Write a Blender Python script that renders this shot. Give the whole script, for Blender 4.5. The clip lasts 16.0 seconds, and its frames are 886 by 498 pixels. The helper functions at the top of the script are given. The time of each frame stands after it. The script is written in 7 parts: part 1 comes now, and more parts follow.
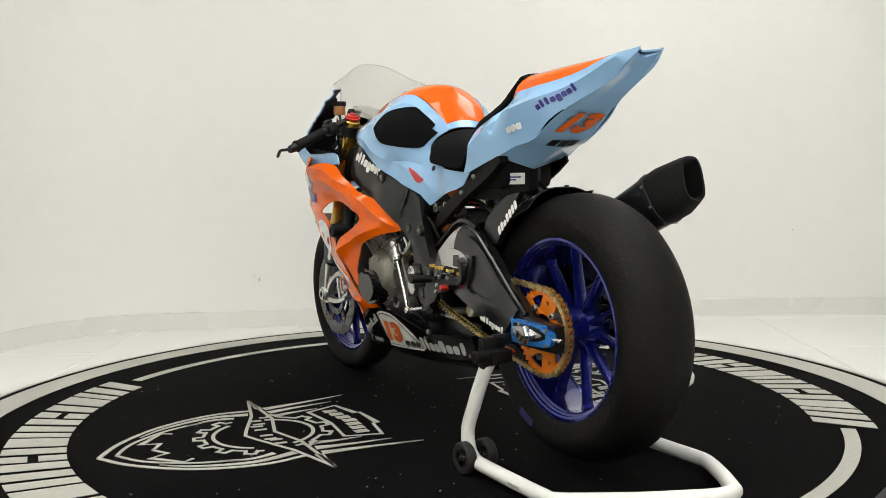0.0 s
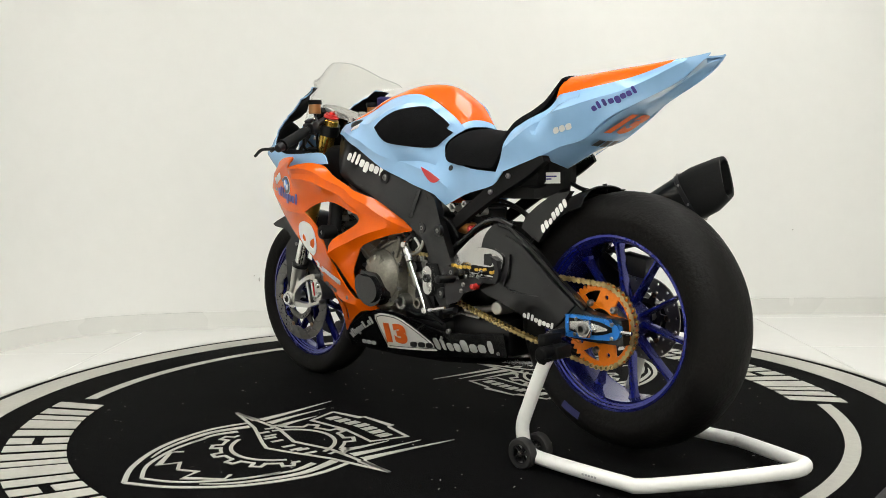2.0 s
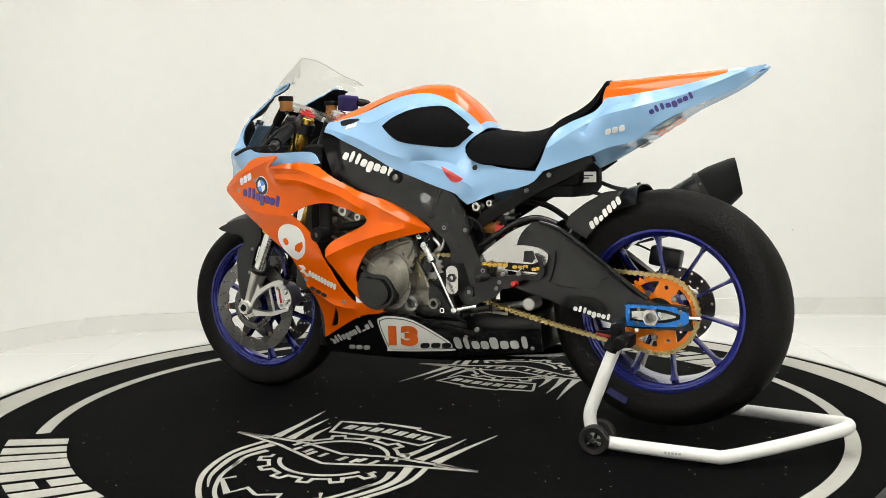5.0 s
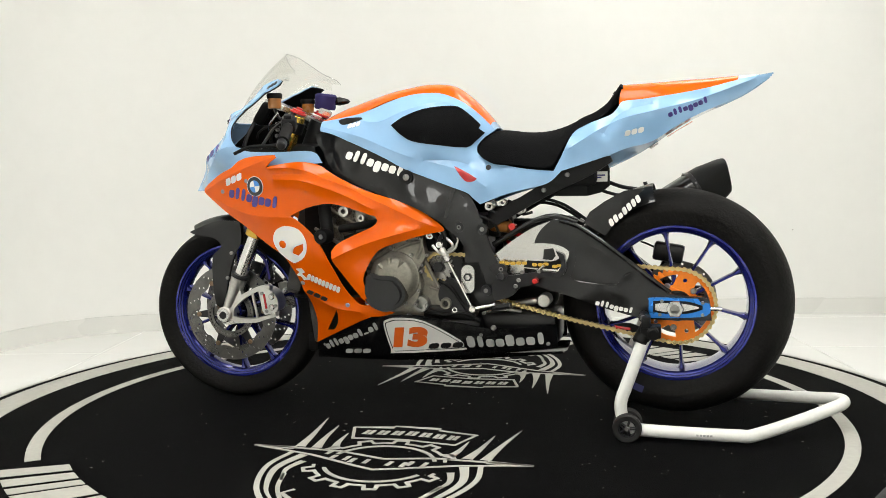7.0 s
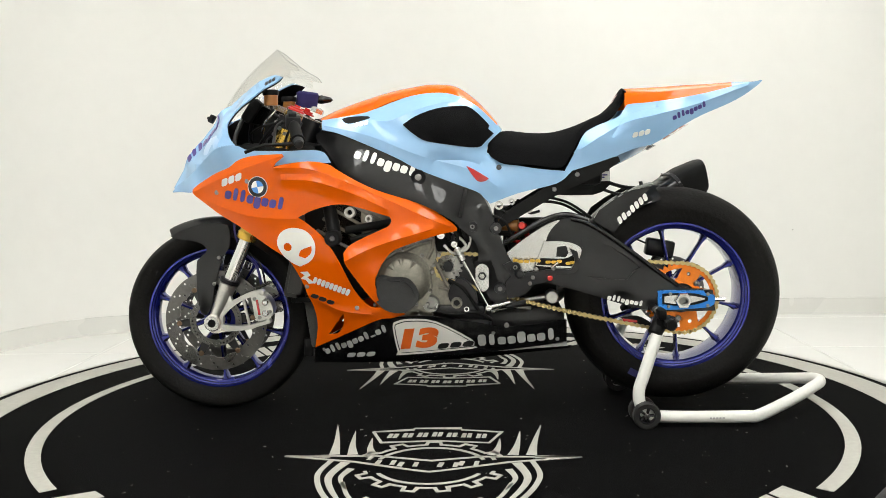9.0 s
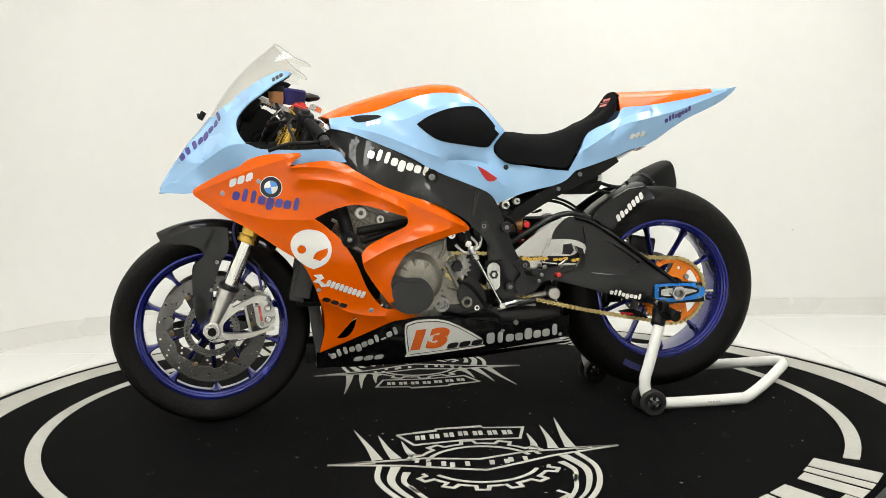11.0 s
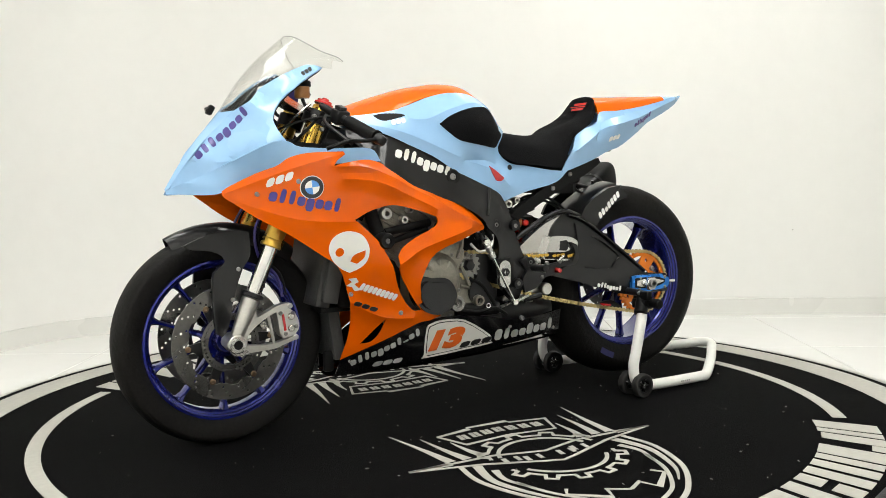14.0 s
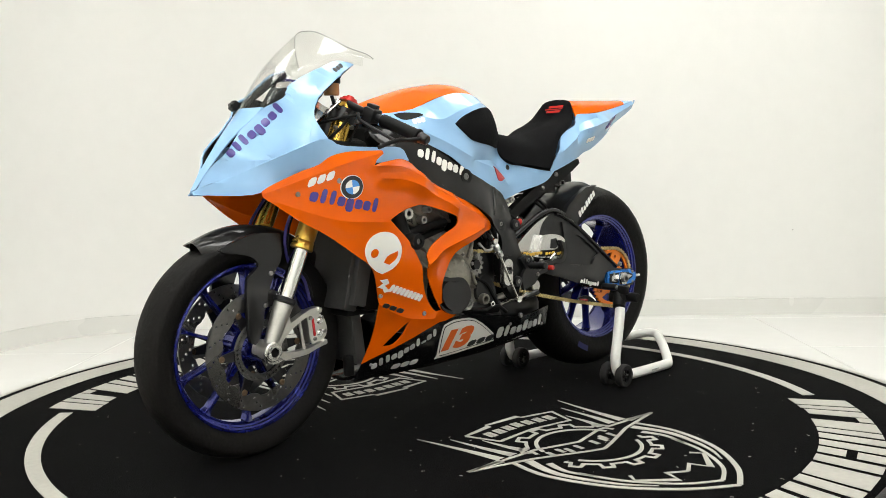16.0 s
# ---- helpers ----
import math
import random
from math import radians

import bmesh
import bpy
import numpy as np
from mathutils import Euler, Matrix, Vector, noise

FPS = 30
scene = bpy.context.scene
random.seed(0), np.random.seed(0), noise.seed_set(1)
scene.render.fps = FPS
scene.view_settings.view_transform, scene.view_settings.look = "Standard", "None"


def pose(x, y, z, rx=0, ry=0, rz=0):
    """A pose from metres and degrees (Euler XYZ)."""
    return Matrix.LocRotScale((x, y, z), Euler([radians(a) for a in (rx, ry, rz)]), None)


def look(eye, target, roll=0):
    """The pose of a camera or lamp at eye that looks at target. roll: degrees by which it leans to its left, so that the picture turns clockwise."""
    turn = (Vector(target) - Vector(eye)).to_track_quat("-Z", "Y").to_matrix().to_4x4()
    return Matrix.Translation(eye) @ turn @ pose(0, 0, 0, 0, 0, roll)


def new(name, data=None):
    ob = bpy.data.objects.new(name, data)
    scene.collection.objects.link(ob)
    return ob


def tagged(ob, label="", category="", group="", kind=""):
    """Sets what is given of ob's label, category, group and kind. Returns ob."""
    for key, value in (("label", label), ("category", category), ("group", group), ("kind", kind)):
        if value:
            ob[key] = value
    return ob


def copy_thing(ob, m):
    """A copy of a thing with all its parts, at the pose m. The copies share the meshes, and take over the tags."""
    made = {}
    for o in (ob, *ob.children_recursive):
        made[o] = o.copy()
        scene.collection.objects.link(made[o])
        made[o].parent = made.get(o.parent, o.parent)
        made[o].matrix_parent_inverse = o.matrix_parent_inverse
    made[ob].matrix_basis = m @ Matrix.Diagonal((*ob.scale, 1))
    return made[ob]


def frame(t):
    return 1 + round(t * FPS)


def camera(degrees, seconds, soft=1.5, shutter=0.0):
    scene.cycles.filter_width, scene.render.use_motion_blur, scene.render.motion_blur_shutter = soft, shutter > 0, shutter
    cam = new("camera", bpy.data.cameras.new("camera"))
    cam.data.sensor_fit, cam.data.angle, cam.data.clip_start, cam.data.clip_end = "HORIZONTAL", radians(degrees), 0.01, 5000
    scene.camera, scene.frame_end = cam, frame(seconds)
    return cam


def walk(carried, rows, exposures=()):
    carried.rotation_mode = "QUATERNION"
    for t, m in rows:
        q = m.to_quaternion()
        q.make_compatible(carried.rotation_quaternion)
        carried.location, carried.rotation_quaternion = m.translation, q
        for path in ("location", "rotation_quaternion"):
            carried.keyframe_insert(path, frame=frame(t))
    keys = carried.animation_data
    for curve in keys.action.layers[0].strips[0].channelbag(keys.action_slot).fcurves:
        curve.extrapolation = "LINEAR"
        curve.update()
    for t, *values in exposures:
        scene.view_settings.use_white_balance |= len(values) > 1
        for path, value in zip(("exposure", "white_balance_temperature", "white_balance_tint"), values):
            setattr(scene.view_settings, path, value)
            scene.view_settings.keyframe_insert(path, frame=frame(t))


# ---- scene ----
# ---- camera ----
cam = camera(52.39, 16.0, soft=0.6)
EYE = pose(0, -2.844, 0.747) @ pose(0, 0, 0, 0, 0, -0.177) @ pose(0, 0, 0, 90 - 4.857, 0, 0) @ pose(0, 0, 0, 0, 0, -0.886)
walk(cam, [(0.0, EYE), (16.0, EYE)], exposures=[(0.0, -0.31, 6420, 9), (1.0, -0.26, 6420, 9), (3.5, -0.16, 6420, 9), (9.0, -0.07, 6420, 9), (16.0, -0.06, 6420, 9)])

# ---- light: a windowless white room under ceiling panels ----
world = bpy.data.worlds.new("world")
scene.world = world
world.use_nodes = True
world.node_tree.nodes["Background"].inputs[0].default_value = (0.9, 0.95, 1.0, 1)
world.node_tree.nodes["Background"].inputs[1].default_value = 0.05
PANEL_GLOW = 9.8


# ---- materials ----
def material(name, color, rough=0.5, metal=0.0, var=0.15, scale=12.0, bump=0.0, bump_scale=80.0, coat=0.0,
             spread=0.08, emission=0.0, transmission=0.0, spec=0.5):
    """A surface with broad stains, fine grain in colour and gloss, and a fine relief."""
    m = bpy.data.materials.new(name)
    m.use_nodes = True
    nt = m.node_tree
    b = nt.nodes["Principled BSDF"]
    b.inputs["Metallic"].default_value = metal
    b.inputs["Coat Weight"].default_value = coat
    b.inputs["Coat Roughness"].default_value = 0.03
    b.inputs["Specular IOR Level"].default_value = spec
    b.inputs["Transmission Weight"].default_value = transmission
    if emission:
        b.inputs["Emission Color"].default_value = (1.0, 0.985, 0.94, 1)
        b.inputs["Emission Strength"].default_value = emission
    co = nt.nodes.new("ShaderNodeTexCoord")
    big, fine = nt.nodes.new("ShaderNodeTexNoise"), nt.nodes.new("ShaderNodeTexNoise")
    big.inputs["Scale"].default_value, fine.inputs["Scale"].default_value = scale * 0.25, scale * 6
    big.inputs["Detail"].default_value, fine.inputs["Detail"].default_value = 4, 6
    for n in (big, fine):
        nt.links.new(co.outputs["Object"], n.inputs["Vector"])
    mix = nt.nodes.new("ShaderNodeMath")
    mix.operation = "ADD"
    nt.links.new(big.outputs[0], mix.inputs[0])
    nt.links.new(fine.outputs[0], mix.inputs[1])
    span = nt.nodes.new("ShaderNodeMapRange")
    span.inputs[1].default_value, span.inputs[2].default_value = 0.6, 1.4
    span.inputs[3].default_value, span.inputs[4].default_value = 1 - var, 1 + var
    nt.links.new(mix.outputs[0], span.inputs[0])
    tint = nt.nodes.new("ShaderNodeVectorMath")
    tint.operation = "SCALE"
    tint.inputs[0].default_value = color
    nt.links.new(span.outputs[0], tint.inputs["Scale"])
    nt.links.new(tint.outputs[0], b.inputs["Base Color"])
    gloss = nt.nodes.new("ShaderNodeMapRange")
    gloss.inputs[1].default_value, gloss.inputs[2].default_value = 0.3, 0.7
    gloss.inputs[3].default_value, gloss.inputs[4].default_value = max(0.02, rough - spread), min(1, rough + spread)
    nt.links.new(big.outputs[0], gloss.inputs[0])
    nt.links.new(gloss.outputs[0], b.inputs["Roughness"])
    if bump:
        grain, bu = nt.nodes.new("ShaderNodeTexNoise"), nt.nodes.new("ShaderNodeBump")
        grain.inputs["Scale"].default_value, grain.inputs["Detail"].default_value = bump_scale, 5
        nt.links.new(co.outputs["Object"], grain.inputs["Vector"])
        bu.inputs["Strength"].default_value, bu.inputs["Distance"].default_value = bump, 0.003
        nt.links.new(grain.outputs[0], bu.inputs["Height"])
        nt.links.new(bu.outputs[0], b.inputs["Normal"])
    return m


WALL = material("wall_paint", (0.80, 0.795, 0.765), 0.75, var=0.02, scale=2, bump=0.06, bump_scale=60, spread=0.05)
CEIL = material("ceiling_paint", (0.82, 0.815, 0.79), 0.85, var=0.02, scale=2)
TILE = material("floor_tile", (0.77, 0.768, 0.745), 0.16, var=0.02, scale=1.5, spread=0.06)
GROUT = material("grout", (0.45, 0.44, 0.40), 0.9, var=0.1)
SKIRT = material("skirting_tile", (0.74, 0.735, 0.70), 0.3, var=0.02, scale=3)
CARPET = material("black_carpet", (0.0028, 0.0028, 0.0029), 0.95, var=0.75, scale=16, bump=0.8, bump_scale=420, spec=0.04)
PRINT = material("white_carpet_print", (0.42, 0.41, 0.37), 0.95, var=0.09, scale=10, bump=0.4, bump_scale=420, spec=0.15)
RIM_ALU = material("dull_aluminium_rim", (0.42, 0.41, 0.38), 0.5, 0.6, var=0.15, scale=8)
LAMP = material("lamp_panel", (0.9, 0.9, 0.88), 0.5, var=0.0, emission=PANEL_GLOW)
FIXTURE = material("white_enamel", (0.75, 0.75, 0.72), 0.4, var=0.03)
RUBBER = material("tyre_rubber", (0.013, 0.0125, 0.012), 0.62, var=0.3, scale=14, bump=0.25, bump_scale=120, spec=0.4)
TREAD = material("worn_slick_rubber", (0.0058, 0.0053, 0.0048), 0.6, var=0.6, scale=22, bump=0.6, bump_scale=95, spec=0.14, spread=0.14)
TYRE_MARK = material("blue_tyre_mark", (0.013, 0.015, 0.085), 0.7, var=0.2)
BLUE_RIM = material("metallic_blue_paint", (0.010, 0.016, 0.20), 0.2, 0.55, var=0.12, scale=20, coat=0.8)
ORANGE = material("orange_paint", (0.71, 0.106, 0.0005), 0.25, var=0.03, scale=6, coat=0.42, spread=0.03, spec=0.05)
SKY = material("light_blue_paint", (0.27, 0.46, 0.70), 0.25, var=0.03, scale=6, coat=0.8, spread=0.03, spec=0.08)
WHITE_PAINT = material("white_paint", (0.78, 0.77, 0.73), 0.3, var=0.03, coat=0.5)
BLACK_GLOSS = material("gloss_black_paint", (0.006, 0.006, 0.0065), 0.16, var=0.1, coat=0.2, spec=0.3)
BLACK_MATT = material("matt_black_plastic", (0.0048, 0.0048, 0.0048), 0.55, var=0.2, scale=16, bump=0.15, bump_scale=200, spec=0.15)
BLACK_METAL = material("black_anodised_metal", (0.008, 0.008, 0.009), 0.35, 0.3, var=0.2, scale=18)
FOAM = material("black_foam", (0.006, 0.006, 0.0065), 0.92, var=0.25, scale=20, bump=0.5, bump_scale=330, spec=0.06)
GOLD = material("gold_anodised_tube", (0.60, 0.38, 0.07), 0.28, 0.9, var=0.08, scale=20)
CHROME = material("polished_steel", (0.72, 0.72, 0.70), 0.12, 1.0, var=0.06, scale=16)
CAST = material("cast_aluminium", (0.56, 0.55, 0.52), 0.30, 0.95, var=0.12, scale=22, bump=0.2, bump_scale=160)
ENGINE = material("engine_casting", (0.225, 0.213, 0.178), 0.42, 0.65, var=0.3, scale=18, bump=0.3, bump_scale=140)
STEEL = material("drilled_steel", (0.26, 0.256, 0.245), 0.3, 0.9, var=0.15, scale=22)
DISC = material("brake_disc_steel", (0.13, 0.127, 0.12), 0.32, 0.85, var=0.2, scale=20)
SCREW = material("dull_screw_steel", (0.27, 0.265, 0.255), 0.34, 1.0, var=0.12, scale=30)
RED = material("red_anodised", (0.55, 0.025, 0.02), 0.25, 0.4, var=0.1, coat=0.5)
REDDARK = material("red_reflector", (0.42, 0.01, 0.012), 0.2, var=0.1, coat=0.8)
BRONZE = material("bronze_button", (0.20, 0.135, 0.085), 0.35, 0.9, var=0.15, scale=30)
CHAIN = material("gold_chain", (0.47, 0.37, 0.17), 0.30, 0.95, var=0.2, scale=30)
SPROCKET = material("orange_anodised_sprocket", (0.80, 0.20, 0.006), 0.3, 0.35, var=0.12, scale=25)
ADJUST = material("blue_anodised_block", (0.025, 0.20, 0.62), 0.28, 0.55, var=0.1, scale=25)
NAVY = material("navy_lettering", (0.035, 0.022, 0.19), 0.4, var=0.08, coat=0.4)
NAVY_CLOTH = material("navy_towelling", (0.016, 0.012, 0.09), 0.95, var=0.3, scale=40, bump=0.7, bump_scale=260)
DECAL_WHITE = material("white_vinyl", (0.78, 0.77, 0.73), 0.35, var=0.03, coat=0.4)
DECAL_GREY = material("grey_vinyl", (0.40, 0.40, 0.39), 0.4, var=0.05)
DECAL_BLACK = material("black_vinyl", (0.006, 0.006, 0.006), 0.35, var=0.1)
DECAL_ORANGE = material("orange_vinyl", (0.75, 0.13, 0.012), 0.35, var=0.04, coat=0.4)
EDGE_GREY = material("grey_screen_edge", (0.26, 0.26, 0.25), 0.3, var=0.05)
ROUNDEL_BLUE = material("mid_blue_vinyl", (0.06, 0.24, 0.62), 0.3, var=0.05, coat=0.4)
STAND_WHITE = material("white_powder_coat", (0.76, 0.755, 0.72), 0.38, var=0.05, scale=14, bump=0.05)
AMBER = material("brake_fluid_pot", (0.30, 0.12, 0.025), 0.3, var=0.1, coat=0.4)
BRUSHED = material("brushed_aluminium", (0.56, 0.555, 0.54), 0.24, 0.95, var=0.08, scale=24)
WIRE_BLUE = material("blue_hose", (0.02, 0.015, 0.13), 0.4, var=0.1)
MESH_GREY = material("radiator_mesh", (0.045, 0.045, 0.043), 0.6, 0.3, var=0.3, scale=60, bump=0.8, bump_scale=500)


CARBON = material("carbon_fibre", (0.0075, 0.0075, 0.0078), 0.42, var=0.45, scale=60, coat=0.65, spread=0.08, spec=0.08, bump=0.03, bump_scale=300)


def clear_plastic(name):
    """Thin clear sheet: see-through, glossier towards its grazing edge."""
    m = bpy.data.materials.new(name)
    m.use_nodes = True
    nt = m.node_tree
    out = nt.nodes["Material Output"]
    nt.nodes.remove(nt.nodes["Principled BSDF"])
    clear, shine = nt.nodes.new("ShaderNodeBsdfTransparent"), nt.nodes.new("ShaderNodeBsdfGlossy")
    mix, lay, power, scale = (nt.nodes.new("ShaderNode" + k) for k in ("MixShader", "LayerWeight", "Math", "MapRange"))
    clear.inputs[0].default_value = (0.972, 0.972, 0.962, 1)
    shine.inputs["Roughness"].default_value = 0.03
    power.operation = "POWER"
    power.inputs[1].default_value = 4
    scale.inputs[3].default_value, scale.inputs[4].default_value = 0.035, 0.5
    lay.inputs[0].default_value = 0.5
    nt.links.new(lay.outputs["Facing"], power.inputs[0])
    nt.links.new(power.outputs[0], scale.inputs[0])
    nt.links.new(scale.outputs[0], mix.inputs[0])
    nt.links.new(clear.outputs[0], mix.inputs[1])
    nt.links.new(shine.outputs[0], mix.inputs[2])
    nt.links.new(mix.outputs[0], out.inputs["Surface"])
    return m


GLASS = clear_plastic("clear_screen_plastic")


# ---- mesh helpers ----
def finish(name, bm, mat, parent=None, label="", smooth=35):
    """Link a bmesh as one mesh object, shaded smooth but for sharp edges."""
    me = bpy.data.meshes.new(name)
    bmesh.ops.recalc_face_normals(bm, faces=bm.faces)
    for f in bm.faces:
        f.smooth = smooth > 0
    if smooth > 0:
        lim = radians(smooth)
        for e in bm.edges:
            if len(e.link_faces) != 2 or e.calc_face_angle(0) > lim:
                e.smooth = False
    bm.to_mesh(me)
    bm.free()
    me.materials.append(mat)
    ob = new(name, me)
    if parent:
        ob.parent = parent
    if label:
        ob["label"] = label
    return ob


def part(name, bm, mat, parent, label="", smooth=35):
    return finish(name, bm, mat, parent, label, smooth)


def box(bm, lo, hi, bevel=0.0, m=None, seg=2):
    made = bmesh.ops.create_cube(bm, size=1)["verts"]
    lo, hi = Vector(lo), Vector(hi)
    for v in made:
        v.co = Vector(((lo[i] + hi[i]) / 2 + v.co[i] * (hi[i] - lo[i]) for i in range(3)))
    if bevel:
        edges = list({e for v in made for e in v.link_edges})
        made = list({v for f in bmesh.ops.bevel(bm, geom=edges, offset=bevel, segments=seg, affect="EDGES", profile=0.5)["faces"] for v in f.verts} | set(v for v in made if v.is_valid))
    if m:
        bmesh.ops.transform(bm, matrix=m, verts=made)
    return bm


def aim(a, b):
    """A pose at a with its z axis to b."""
    a, b = Vector(a), Vector(b)
    return Matrix.Translation(a) @ (b - a).to_track_quat("Z", "Y").to_matrix().to_4x4()


def spin(bm, profile, m=None, n=48, closed=False):
    """Turn a profile of (radius, height) round the z axis."""
    rings = []
    for r, z in profile:
        if abs(r) < 1e-6 and not closed:
            rings.append([bm.verts.new((0, 0, z))])
        else:
            rings.append([bm.verts.new((r * math.cos(2 * math.pi * k / n), r * math.sin(2 * math.pi * k / n), z)) for k in range(n)])
    pairs = list(zip(rings, rings[1:])) + ([(rings[-1], rings[0])] if closed else [])
    for p, q in pairs:
        for k in range(n):
            a, b = p[k % len(p)], p[(k + 1) % len(p)]
            c, d = q[(k + 1) % len(q)], q[k % len(q)]
            vs = [v for i, v in enumerate((a, b, c, d)) if v not in (a, b, c, d)[:i]]
            if len(vs) > 2:
                bm.faces.new(vs)
    if m:
        bmesh.ops.transform(bm, matrix=m, verts=[v for r in rings for v in r])
    return bm


def rod(bm, a, b, r, r2=None, n=16, bevel=0.0):
    """A round bar from a to b, its ends lightly chamfered."""
    h = (Vector(b) - Vector(a)).length
    r2 = r if r2 is None else r2
    c = min(bevel, h / 3)
    prof = [(0, 0), (r - c, 0), (r, c), (r2, h - c), (r2 - c, h), (0, h)] if c else [(0, 0), (r, 0), (r2, h), (0, h)]
    return spin(bm, prof, aim(a, b), n)


def spline(pts, n=8, closed=False):
    """Catmull-Rom through the points."""
    pts = [Vector(p) for p in pts]
    out, k = [], len(pts)
    for i in range(k if closed else k - 1):
        p = [pts[(i + j - 1) % k] if closed else pts[min(max(i + j - 1, 0), k - 1)] for j in range(4)]
        for s in range(n):
            t = s / n
            out.append(0.5 * ((2 * p[1]) + (p[2] - p[0]) * t + (2 * p[0] - 5 * p[1] + 4 * p[2] - p[3]) * t * t + (3 * p[1] - p[0] - 3 * p[2] + p[3]) * t ** 3))
    return out if closed else out + [pts[-1]]


def tube(bm, pts, r, n=12, smooth=6, cap=True):
    """A bent tube along a smooth line."""
    line = spline(pts, smooth) if smooth > 1 else [Vector(p) for p in pts]
    rings, up = [], Vector((0.1, 0.2, 1)).normalized()
    for i, p in enumerate(line):
        d = (line[min(i + 1, len(line) - 1)] - line[max(i - 1, 0)]).normalized()
        u = up - d * up.dot(d)
        if u.length < 1e-4:
            u = d.orthogonal()
        u.normalize()
        up = u
        w = d.cross(u)
        rings.append([bm.verts.new(p + r * (math.cos(2 * math.pi * k / n) * u + math.sin(2 * math.pi * k / n) * w)) for k in range(n)])
    for a, b in zip(rings, rings[1:]):
        for k in range(n):
            bm.faces.new((a[k], a[(k + 1) % n], b[(k + 1) % n], b[k]))
    if cap:
        bm.faces.new(rings[0])
        bm.faces.new(rings[-1][::-1])
    return bm


def plate(bm, poly, z0, z1, m=None, bevel=0.0):
    """A flat outline, given counter-clockwise in (x, y), made solid between two heights."""
    a = [bm.verts.new((x, y, z0)) for x, y in poly]
    b = [bm.verts.new((x, y, z1)) for x, y in poly]
    fs = [bm.faces.new(a[::-1]), bm.faces.new(b)]
    for i in range(len(a)):
        j = (i + 1) % len(a)
        fs.append(bm.faces.new((a[i], a[j], b[j], b[i])))
    vs = a + b
    if bevel:
        edges = [e for e in fs[1].edges]
        res = bmesh.ops.bevel(bm, geom=edges, offset=bevel, segments=2, affect="EDGES", profile=0.5)
        vs = list({v for f in list(res["faces"]) + [f for f in fs if f.is_valid] for v in f.verts})
    if m:
        bmesh.ops.transform(bm, matrix=m, verts=vs)
    return bm


# the side view: x to the rear, z up, seen from the left
SIDE = Matrix(((1, 0, 0, 0), (0, 0, -1, 0), (0, 1, 0, 0), (0, 0, 0, 1)))   # (x, y, h) -> (x, -h, y)


def side_plate(bm, poly, y0, y1, bevel=0.0):
    """An outline in (x, z) made solid from y0 (inner) out to y1 (outer, to the left)."""
    area = sum(a[0] * b[1] - b[0] * a[1] for a, b in zip(poly, poly[1:] + poly[:1]))
    return plate(bm, poly if area > 0 else poly[::-1], -y0, -y1, SIDE, bevel)


